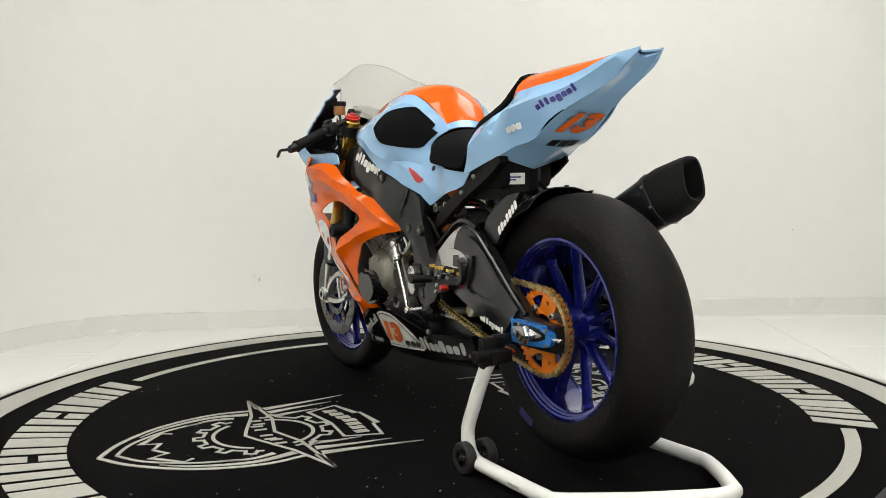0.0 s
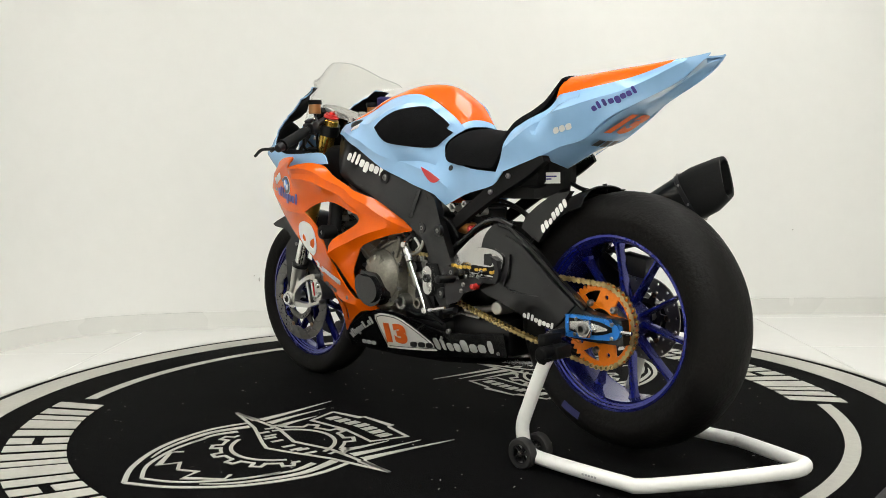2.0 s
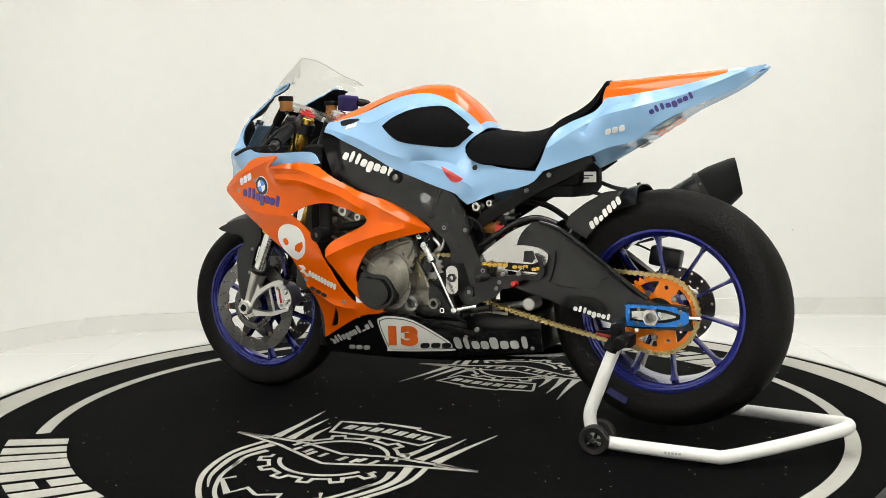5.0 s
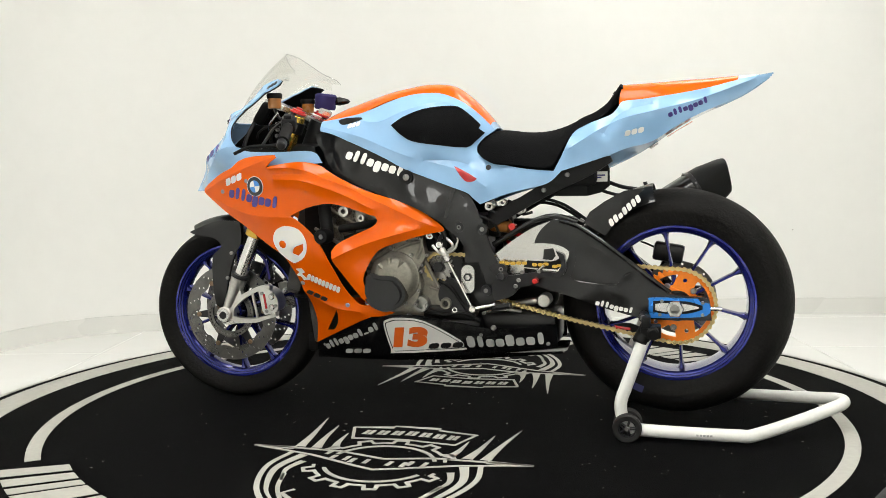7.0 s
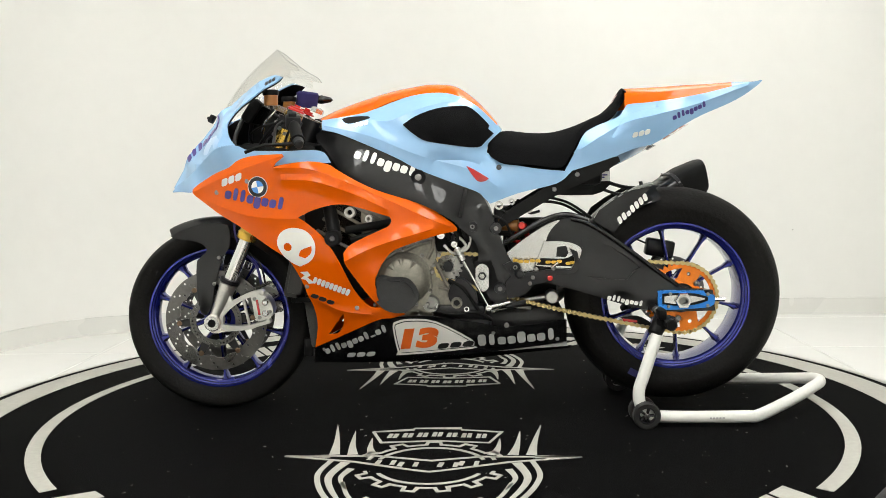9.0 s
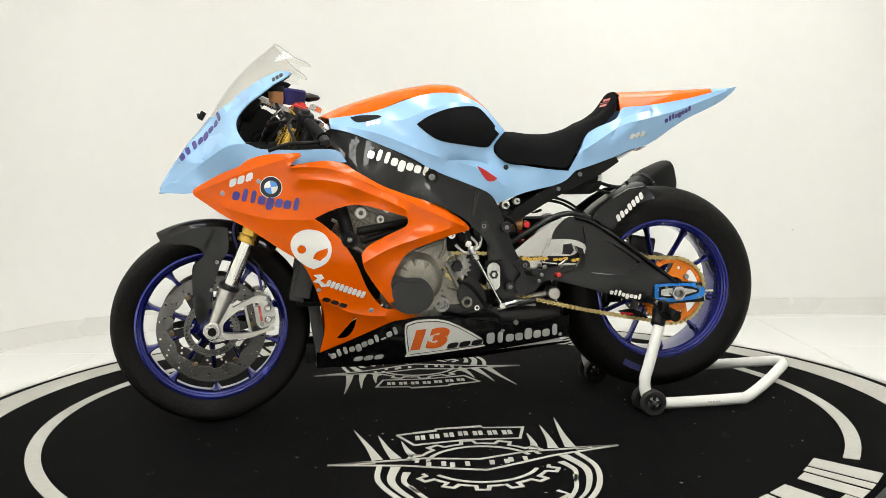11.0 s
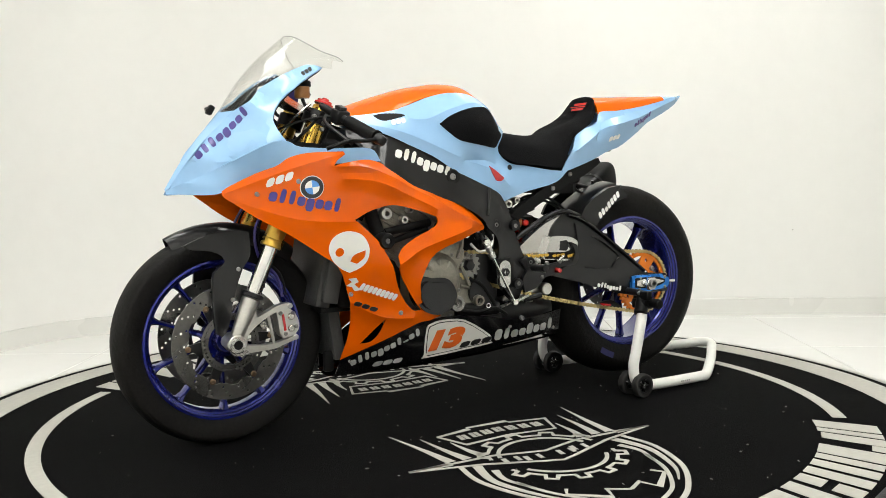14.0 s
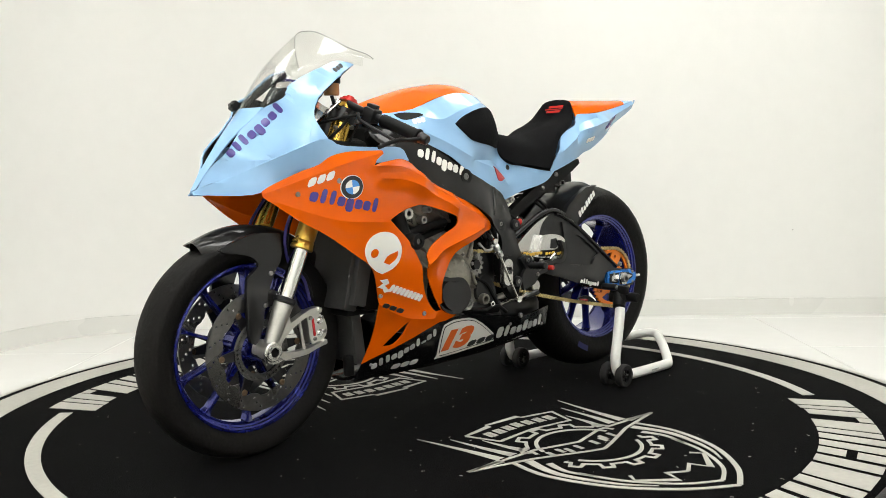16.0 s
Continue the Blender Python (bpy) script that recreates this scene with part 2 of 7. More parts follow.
# ---- the room ----
def room():
    fl = -0.03
    # back wall, running on to a soft corner and a wall that comes forward
    line = [(4.6, 1.72), (3.4, 1.80), (1.4, 1.90), (0.4, 1.87), (-0.6, 1.79), (-1.45, 1.68), (-1.78, 1.55), (-1.95, 1.30), (-2.10, 0.85), (-2.3, -0.4), (-2.6, -2.2), (-2.9, -4.2)]
    pts = spline([(x, y, 0) for x, y in line], 6)

    def strip(off0, off1, z0, z1):
        bm = bmesh.new()
        cols = []
        for i, p in enumerate(pts):
            d = (pts[min(i + 1, len(pts) - 1)] - pts[max(i - 1, 0)]).normalized()
            nrm = Vector((-d.y, d.x, 0))                # into the room
            cols.append([bm.verts.new(p + nrm * o + Vector((0, 0, z))) for o, z in ((off0, z0), (off0, z1), (off1, z1), (off1, z0))])
        for a, b in zip(cols, cols[1:]):
            for k in range(4):
                bm.faces.new((a[k], a[(k + 1) % 4], b[(k + 1) % 4], b[k]))
        bm.faces.new(cols[0]), bm.faces.new(cols[-1][::-1])
        return bm
    tagged(finish("wall_north", strip(0, -0.12, fl, 3.0), WALL), "off-white painted showroom wall with a soft rounded corner", "wall", kind="structure")
    tagged(finish("baseboard", strip(0.012, 0.0, fl, fl + 0.086), SKIRT), "low white tiled skirting along the wall", "baseboard", kind="structure")
    for nm, lo, hi in (("wall_east", (4.5, -4.4, fl), (4.62, 1.9, 3.0)), ("wall_south", (-3.0, -4.32, fl), (4.62, -4.2, 3.0))):
        tagged(finish(nm, box(bmesh.new(), lo, hi), WALL), "off-white painted showroom wall", "wall", kind="structure")
    tagged(finish("ceiling", box(bmesh.new(), (-3.0, -4.32, 3.0), (4.62, 2.1, 3.1)), CEIL), "plain white ceiling", "ceiling", kind="structure")
    # small chips and scuffs on the wall
    for k, (x, z, w, h) in enumerate(((1.845, 0.42, 0.008, 0.005), (-0.93, 0.215, 0.006, 0.022), (-0.955, 0.235, 0.004, 0.008))):
        y = 1.85 if x > 0 else 1.745
        bm = spin(bmesh.new(), [(0, 0), (0.5, 0), (0.42, 1), (0, 1)], pose(x, y + 0.004, z, 90, 0, 0) @ Matrix.Diagonal((w, h, 0.009, 1)), 10)
        tagged(finish("wall_mark", bm, GROUT), "small grey scuff on the white wall", "wall mark", "scuffs on the wall", "structure")
    # square floor tiles with thin joints
    floor = finish("floor", box(bmesh.new(), (-3.2, -4.4, fl - 0.1), (4.7, 2.2, fl - 0.004)), GROUT)
    tagged(floor, "glossy white floor of large square tiles", "floor", kind="structure")
    s = 0.78
    bm = box(bmesh.new(), (0.0012, 0.0012, -0.008), (s - 0.0012, s - 0.0012, 0), 0.0012, seg=1)
    first = part("tile", bm, TILE, floor, smooth=0)
    first.matrix_basis = pose(1.6, 1.0, fl, 0, 0, -2)
    for i in range(-6, 4):
        for j in range(-7, 2):
            if (i, j) != (0, 0):
                ob = new("tile", first.data)
                ob.parent = floor
                ob.matrix_basis = pose(1.6, 1.0, fl, 0, 0, -2) @ pose(i * s, j * s, 0)
    # ceiling lamps: long panels in two rows, plus an added fill row behind the camera
    def lamp(x, y, w, l):
        base = tagged(new("ceiling_light"), "white rectangular ceiling light panel, lit", "ceiling light", "ceiling lights")
        bm = bmesh.new()
        t = 0.03
        for lo, hi in (((-w / 2 - t, -l / 2 - t, -0.05), (-w / 2, l / 2 + t, 0)), ((w / 2, -l / 2 - t, -0.05), (w / 2 + t, l / 2 + t, 0)),
                       ((-w / 2, -l / 2 - t, -0.05), (w / 2, -l / 2, 0)), ((-w / 2, l / 2, -0.05), (w / 2, l / 2 + t, 0))):
            box(bm, lo, hi)
        part("frame", bm, FIXTURE, base, smooth=0)
        part("diffuser", box(bmesh.new(), (-w / 2, -l / 2, -0.035), (w / 2, l / 2, -0.02)), LAMP, base, smooth=0)
        base.location = (x, y, 3.0)
        return base
    a = lamp(-1.1, -0.6, 0.6, 1.2)
    for x, y in LAMPS[1:]:
        copy_thing(a, pose(x, y, 3.0))
    a.location = (*LAMPS[0], 3.0)


# the y -3.55 row behind the camera is added to brighten the bike's side
LAMPS = [(-1.3, -2.6), (0.1, -2.6), (1.4, -2.6), (-1.4, -0.5), (0.0, -0.5), (1.4, -0.5), (-1.3, -3.55), (0.1, -3.55), (1.5, -3.55), (1.25, 1.0)]
room()

# ---- the turntable ----
TURN = 6.49          # degrees a second


def turn_at(t):
    return TURN * (t - 9.0)


def arc_band(bm, r0, r1, a0, a1, z0, z1, n=96):
    full = abs(a1 - a0) >= 359.9
    cols = []
    for k in range(n if full else n + 1):
        a = radians(a0 + (a1 - a0) * k / n)
        cols.append([bm.verts.new((r * math.cos(a), r * math.sin(a), z)) for r, z in ((r0, z0), (r0, z1), (r1, z1), (r1, z0))])
    for i in range(n):
        p, q = cols[i], cols[(i + 1) % len(cols)]
        for k in range(4):
            bm.faces.new((p[k], q[k], q[(k + 1) % 4], p[(k + 1) % 4]))
    if not full:
        bm.faces.new(cols[0]), bm.faces.new(cols[-1][::-1])
    return bm


def ribbon(bm, pts, w0, w1, z0, z1, smooth=6):
    """A painted stroke along a line, its width going from w0 to w1."""
    line = spline([(x, y, 0) for x, y in pts], smooth) if smooth > 1 else [Vector((x, y, 0)) for x, y in pts]
    left, right = [], []
    for i, p in enumerate(line):
        a, b = line[max(i - 1, 0)], line[min(i + 1, len(line) - 1)]
        d = (b - a).normalized()
        k = i / (len(line) - 1)
        w = (w0 + (w1 - w0) * k) / 2
        nrm = Vector((-d.y, d.x, 0))
        if 0 < i < len(line) - 1:
            c = (line[i + 1] - p).normalized().dot(d)
            w /= max(c, 0.5)
        left.append(p + nrm * w), right.append(p - nrm * w)
    low = [[bm.verts.new((q.x, q.y, z)) for q in s] for s in (left, right) for z in (z0, z1)]
    l0, l1, r0, r1 = low
    for i in range(len(line) - 1):
        bm.faces.new((l1[i], l1[i + 1], r1[i + 1], r1[i])[::-1])
        bm.faces.new((l0[i], l0[i + 1], l1[i + 1], l1[i])[::-1])
        bm.faces.new((r1[i], r1[i + 1], r0[i + 1], r0[i])[::-1])
    return bm


def emblem(parent, m):
    """A crest: a blade, a gear wheel, a plaque, claws and a shield, in strokes."""
    z0, z1 = 0.0002, 0.0016
    bits = []

    def stroke(pts, w=0.011, w1=None, smooth=6, closed=False):
        bm = bmesh.new()
        if closed:
            pts = list(pts) + [pts[0]]
        ribbon(bm, pts, w, w if w1 is None else w1, z0, z1, smooth)
        bits.append(bm)
    # blade outline
    stroke([(-0.392, 0), (-0.14, 0.002), (0, -0.035), (0.13, 0.0), (0.392, 0)], 0.010, smooth=1)
    stroke([(-0.392, 0), (-0.20, -0.045), (-0.05, -0.105), (0.0, -0.122), (0.05, -0.105), (0.20, -0.045), (0.392, 0)], 0.010, smooth=1)
    for s in (-1, 1):
        stroke([(s * 0.27, 0.0), (s * 0.392, 0)], 0.024, 0.002, smooth=1)
        # claws
        for x0, x1, h in ((0.262, 0.302, 0.300), (0.213, 0.238, 0.232), (0.160, 0.180, 0.163)):
            stroke([(s * x0, 0.012), (s * (x0 + 0.014), h * 0.45), (s * x1, h)], 0.030, 0.001)
        # shield sides
        stroke([(s * 0.262, -0.035), (s * 0.275, -0.16), (s * 0.22, -0.32), (s * 0.11, -0.45), (0, -0.52)], 0.014)
        stroke([(s * 0.222, -0.05), (s * 0.245, -0.17), (s * 0.20, -0.31), (s * 0.14, -0.39)], 0.026, 0.004)
        stroke([(s * 0.205, -0.20), (s * 0.17, -0.31), (s * 0.09, -0.42), (0, -0.475)], 0.011)
        stroke([(s * 0.20, -0.10), (s * 0.215, -0.17), (s * 0.19, -0.25)], 0.020, 0.006)
        stroke([(s * 0.13, -0.30), (s * 0.15, -0.33), (s * 0.07, -0.40), (s * 0.05, -0.35), (0, -0.38)], 0.010, smooth=1)
    # inner ring of the gear, broken by the blade
    for a0, a1 in ((18, 162), (208, 332)):
        bm = arc_band(bmesh.new(), 0.137, 0.148, a0, a1, z0, z1, 40)
        bmesh.ops.translate(bm, vec=(0, -0.068, 0), verts=bm.verts)
        bits.append(bm)
    # toothed outline of the gear
    for a0, a1, n in ((12, 168, 5), (196, 344, 6)):
        teeth = []
        for k in range(n):
            b = a0 + (a1 - a0) * k / n
            w = (a1 - a0) / n
            for f, r in ((0.05, 0.170), (0.30, 0.170), (0.36, 0.196), (0.68, 0.196), (0.74, 0.170), (0.98, 0.170)):
                a = radians(b + w * f)
                teeth.append((r * math.cos(a), -0.068 + r * math.sin(a)))
        stroke(teeth, 0.010, smooth=1)
    # plaque outline and its row of bars
    stroke([(-0.185, 0.225), (-0.07, 0.247), (-0.068, 0.262), (0.068, 0.262), (0.07, 0.247), (0.185, 0.225), (0.150, 0.122), (0, 0.140), (-0.150, 0.122)], 0.009, smooth=1, closed=True)
    for k in range(7):
        u = -0.126 + k * 0.042
        v = 0.188 - abs(u) * 0.12 + 0.012
        stroke([(u - 0.008, v - 0.021), (u - 0.004, v + 0.021)], 0.012, smooth=1)
        stroke([(u + 0.008, v - 0.021), (u + 0.012, v + 0.021)], 0.012, smooth=1)
    # bars on the blade
    for k, u in enumerate((-0.118, -0.058, 0.045, 0.098)):
        v = -0.052 - (0.118 - abs(u)) * 0.22
        stroke([(u - 0.022, v - 0.018), (u - 0.016, v + 0.018)], 0.013, smooth=1)
        stroke([(u + 0.018, v - 0.018), (u + 0.022, v + 0.018)], 0.012, smooth=1)
    merged = bmesh.new()
    for b in bits:
        me = bpy.data.meshes.new("stroke")
        b.to_mesh(me)
        b.free()
        merged.from_mesh(me)
        bpy.data.meshes.remove(me)
    ob = part("crest_print", merged, PRINT, parent, "white crest of a gear, blade and claws", smooth=0)
    ob.matrix_basis = m
    return ob


def turntable():
    base = tagged(new("turntable"), "round turntable with black carpet, white rings and crests", "turntable")
    part("platform", spin(bmesh.new(), [(0, -0.028), (1.545, -0.028), (1.545, -0.006), (0, -0.006)], n=128), BLACK_MATT, base)
    part("carpet", spin(bmesh.new(), [(0, -0.005), (1.532, -0.005), (1.535, -0.002), (1.532, 0), (0, 0)], n=160), CARPET, base, "thin black carpet with lint")
    part("edge_trim", spin(bmesh.new(), [(1.546, -0.029), (1.576, -0.029), (1.574, -0.010), (1.560, -0.002), (1.538, -0.001), (1.538, -0.006), (1.546, -0.006)], n=160, closed=True), RIM_ALU, base, "worn light metal edge trim")
    part("outer_ring", arc_band(bmesh.new(), 1.393, 1.504, 0, 360, 0.0002, 0.0016, 200), PRINT, base, smooth=0)
    for a0, a1 in ((-42.8, 42.4), (135.4, 217.8)):
        part("inner_ring", arc_band(bmesh.new(), 1.182, 1.222, a0, a1, 0.0002, 0.0016, 80), PRINT, base, smooth=0)
    # rows of plain stencil blocks along the arcs
    for mid, span in ((-92.4, 94.5), (88.9, 90.0)):
        n = 14
        widths = [1.0, 1.0, 1.0, 0.95, 1.0, 0.9, 1.0, 1.25, 1.0, 0.9, 1.0, 0.32, 0.42, 0.9]
        total = sum(widths)
        a = mid - span / 2
        for k, w in enumerate(widths):
            w0 = span * w / total
            r0, r1 = 1.118, 1.285
            lean = 2.0
            bm = bmesh.new()
            m0, m1 = a + w0 * 0.06, a + w0 * 0.93

            def quad(f0, f1, g0, g1):
                """fractions of the width and of the height (0 is the outer edge)."""
                poly = []
                for f, g in ((f0, g0), (f1, g0), (f1, g1), (f0, g1)):
                    ang = radians(m0 + (m1 - m0) * f + lean * (g - 0.5))
                    r = r1 + (r0 - r1) * g
                    poly.append((r * math.cos(ang), r * math.sin(ang)))
                area = sum(p[0] * q[1] - q[0] * p[1] for p, q in zip(poly, poly[1:] + poly[:1]))
                plate(bm, poly if area > 0 else poly[::-1], 0.0002, 0.0016)
            if k == 11:
                quad(0, 1, 0, 0.22)
            elif k == 12:
                quad(0, 1, 0, 0.96)
            elif k % 3 == 0:
                quad(0, 0.42, 0, 1), quad(0.60, 1, 0, 1)
            elif k % 3 == 1:
                quad(0, 0.30, 0, 1), quad(0.40, 1, 0, 1)
            else:
                quad(0, 0.42, 0, 1), quad(0.60, 1, 0, 0.42), quad(0.60, 1, 0.58, 1)
            part("stencil_block", bm, PRINT, base, smooth=0)
            a += w0
    emblem(base, pose(-0.03, -0.523, 0, 0, 0, -3.4))
    emblem(base, pose(0.03, 0.520, 0, 0, 0, 176.9))
    # lint
    rng = random.Random(5)
    bm = bmesh.new()
    for k in range(240):
        r, a = 1.1 * math.sqrt(rng.random()), rng.random() * 6.283
        l, w = rng.uniform(0.001, 0.005), rng.uniform(0.0004, 0.0011)
        q = pose(r * math.cos(a), r * math.sin(a), 0.0012, 0, 0, rng.random() * 360)
        vs = [bm.verts.new(q @ Vector(p)) for p in ((-l, -w, 0), (l, -w, 0), (l, w, 0.0006), (-l, w, 0.0004))]
        bm.faces.new(vs)
    tagged(part("lint", bm, PRINT, base, "pale specks of lint", smooth=0), kind="stuff")
    return base


table = turntable()
# ---- the motorcycle: x to its rear, y to its right, z up ----
from mathutils.bvhtree import BVHTree
from mathutils.geometry import delaunay_2d_cdt

BIKE_HOME = pose(0, -0.003, 0, 0, 0, -3.2)
bike = tagged(new("motorcycle"), "orange and light blue racing motorcycle with metallic blue wheels", "motorcycle")
SHELLS = {}


def side_field(ctl):
    """A smooth y over (x, z) through the given points."""
    c = np.array(ctl, float)
    xz, n = c[:, [0, 2]], len(c)

    def phi(r):
        return r * r * np.log(r + 1e-9)
    a = np.zeros((n + 3, n + 3))
    a[:n, :n] = phi(np.linalg.norm(xz[:, None] - xz[None], axis=2)) + np.eye(n) * 1e-5
    a[:n, n], a[:n, n + 1:] = 1, xz
    a[n:, :n] = a[:n, n:].T
    w = np.linalg.solve(a, np.r_[c[:, 1], 0, 0, 0])

    def y(p):
        return float((w[:n] * phi(np.linalg.norm(xz - np.array(p), axis=1))).sum() + w[n] + w[n + 1] * p[0] + w[n + 2] * p[1])
    return y


def rounded(poly, n=4, sharp=50):
    """Smooth a closed outline but keep its sharp corners."""
    k, out = len(poly), []
    pts = [Vector((p[0], p[1])) for p in poly]
    hard = []
    for i in range(k):
        a, b = pts[i] - pts[i - 1], pts[(i + 1) % k] - pts[i]
        hard.append(a.length > 0 and b.length > 0 and abs(a.angle_signed(b)) > radians(sharp))
    for i in range(k):
        p1, p2 = pts[i], pts[(i + 1) % k]
        p0 = pts[i - 1] if not hard[i] else 2 * p1 - p2
        p3 = pts[(i + 2) % k] if not hard[(i + 1) % k] else 2 * p2 - p1
        for s in range(n):
            t = s / n
            out.append(0.5 * ((2 * p1) + (p2 - p0) * t + (2 * p0 - 5 * p1 + 4 * p2 - p3) * t * t + (3 * p1 - p0 - 3 * p2 + p3) * t ** 3))
    return out


def inside(poly, p):
    odd = False
    for a, b in zip(poly, poly[1:] + poly[:1]):
        if (a[1] > p[1]) != (b[1] > p[1]) and p[0] < (b[0] - a[0]) * (p[1] - a[1]) / (b[1] - a[1]) + a[0]:
            odd = not odd
    return odd


def fill(outer, holes=(), step=0.02, folds=()):
    """Triangles over an outline with holes, with a grid of points inside."""
    loops = [list(outer)] + [list(h) for h in holes]
    pts, edges = [], []
    for lp in loops:
        b = len(pts)
        pts += [Vector((p[0], p[1])) for p in lp]
        edges += [(b + i, b + (i + 1) % len(lp)) for i in range(len(lp))]
    if step:
        rim = np.array([tuple(p) for p in pts])
        x0, z0 = rim.min(0)
        x1, z1 = rim.max(0)
        for i in range(int((x1 - x0) / step) + 1):
            for j in range(int((z1 - z0) / step) + 1):
                p = (x0 + (i + 0.5 * (j % 2)) * step, z0 + j * step)
                if folds and min((Vector(p) - q).length for ln in folds for q in ln) < step * 0.5:
                    continue
                if inside(loops[0], p) and not any(inside(h, p) for h in loops[1:]) and np.min(np.hypot(*(rim - p).T)) > step * 0.45:
                    pts.append(Vector(p))
    for line in folds:
        b = len(pts)
        pts += line
        edges += [(b + i, b + i + 1) for i in range(len(line) - 1)]
    vs, _, fs, *_ = delaunay_2d_cdt(pts, edges, [], 0, 1e-6)
    keep = []
    for f in fs:
        c = (sum(vs[i][0] for i in f) / len(f), sum(vs[i][1] for i in f) / len(f))
        if inside(loops[0], c) and not any(inside(h, c) for h in loops[1:]):
            keep.append(tuple(f))
    return [tuple(v) for v in vs], keep


def shell(bm, pts, tris, thick, away=None):
    """Give a sheet of triangles a thickness, on its inner side."""
    n = [Vector() for _ in pts]
    fixed = []
    for f in tris:
        a, b, c = (Vector(pts[i]) for i in f[:3])
        nn = (b - a).cross(c - a)
        if away is not None and nn.dot(away) < 0:
            nn, f = -nn, f[::-1]
        fixed.append(f)
        for i in f:
            n[i] += nn
    used = sorted({i for f in fixed for i in f})
    top = {i: bm.verts.new(pts[i]) for i in used}
    low = {i: bm.verts.new(Vector(pts[i]) - (n[i].normalized() if n[i].length else Vector()) * thick) for i in used}
    seen = {}
    for f in fixed:
        bm.faces.new([top[i] for i in f])
        bm.faces.new([low[i] for i in f[::-1]])
        for i, j in zip(f, f[1:] + f[:1]):
            seen[(i, j)] = seen.get((i, j), 0) + 1
    for i, j in seen:
        if (j, i) not in seen:
            bm.faces.new((top[j], top[i], low[i], low[j]))
    return bm


LEFT = Vector((0, -1, 0))


def panel(name, out, ctl, mat, thick=0.004, holes=(), step=0.02, label="", key="", both=True, parent=None, ridges=(), lining=None, smooth=0):
    """A curved body panel on the left side, and its twin on the right; ridges are folds of (line, height, width)."""
    base = side_field(ctl)

    def y(p):
        v = base(p)
        for line, h, w in ridges:
            best = 9.0
            for a, b in zip(line, line[1:]):
                a, b, q = Vector(a), Vector(b), Vector(p)
                f = min(1, max(0, (q - a).dot(b - a) / (b - a).length_squared))
                best = min(best, (q - a.lerp(b, f)).length)
            if best < w:
                v -= h * (1 - best / w) ** 2
        return v
    folds = []
    for line, h, w in ridges:
        pl, dense = spline([(q[0], q[1], 0) for q in line], 10), []
        for q in pl:
            if not dense or (q.to_2d() - dense[-1]).length > step * 0.7:
                dense.append(q.to_2d())
        folds.append(dense)
    ridges = [(d, h, w) for d, (_, h, w) in zip(folds, ridges)]
    flat, tris = fill(rounded(out), [rounded(h) for h in holes], step, folds)
    depth = [y((x, z)) for x, z in flat]
    near = [set() for _ in flat]
    for f in tris:
        for i in f:
            near[i].update(j for j in f if j != i)
    for _ in range(smooth):
        depth = [0.4 * d + 0.6 * sum(depth[j] for j in near[i]) / len(near[i]) if near[i] else d for i, d in enumerate(depth)]
    pts = [(x, d, z) for (x, z), d in zip(flat, depth)]
    made = []
    for s in ((1, -1) if both else (1,)):
        bm = shell(bmesh.new(), [(px, s * py, pz) for px, py, pz in pts], tris, thick, LEFT * s)
        made.append(part(name, bm, mat, parent or bike, label, 17))
        if lining:
            skin = bmesh.new()
            shell(skin, [(px, s * py, pz) for px, py, pz in pts], tris, thick + 0.003, LEFT * s)
            inner = bmesh.new()
            n = len(skin.verts) // 2
            skin.verts.index_update()
            skin.verts.ensure_lookup_table()
            half = [skin.verts[i].co.copy() for i in range(n, 2 * n)]
            used = sorted({i for f in tris for i in f})
            at = {i: k for k, i in enumerate(used)}
            shell(inner, [tuple(p) for p in half], [tuple(at[i] for i in f) for f in tris], 0.0015, LEFT * s)
            skin.free()
            part("inner_lining", inner, lining, made[-1], "matt black inside of the fairing")
    SHELLS[key or name] = BVHTree.FromPolygons([Vector(p) for p in pts], tris)
    return made[0]


def crown(name, edge, mid, mat, thick=0.004, n=6, rise=0.6, label="", key="", sub=5, up=1):
    """A cover that arches from a left edge over a middle line to the right."""
    e, m = spline(edge, sub), spline(mid, sub)
    grid = []
    for a, b in zip(e, m):
        row = []
        for k in range(-n, n + 1):
            f = 1 - abs(k) / n
            g = math.sin(f * math.pi / 2) ** rise if rise else f
            side = -1 if k > 0 else 1
            row.append((b.x * f + a.x * (1 - f), side * a.y * (1 - f) * (1 + 0.25 * f * (1 if rise else 0)), a.z + (b.z - a.z) * g))
        grid.append(row)
    w = 2 * n + 1
    pts = [p for r in grid for p in r]
    tris = []
    for i in range(len(grid) - 1):
        for k in range(w - 1):
            a = i * w + k
            tris += [(a, a + 1, a + w + 1), (a, a + w + 1, a + w)]
    up = Vector((0, 0, up))
    ob = part(name, shell(bmesh.new(), pts, tris, thick, up), mat, bike, label, 50)
    SHELLS[key or name] = BVHTree.FromPolygons([Vector(p) for p in pts], tris)
    return ob


def drop(keys, x, z, off):
    """The outside of the named panels at (x, z), a little proud."""
    best = None
    for k in keys:
        hit = SHELLS[k].ray_cast(Vector((x, -1, z)), Vector((0, 1, 0)))
        if hit[0] is not None and (best is None or hit[0].y < best):
            best = hit[0].y
    return None if best is None else best - off


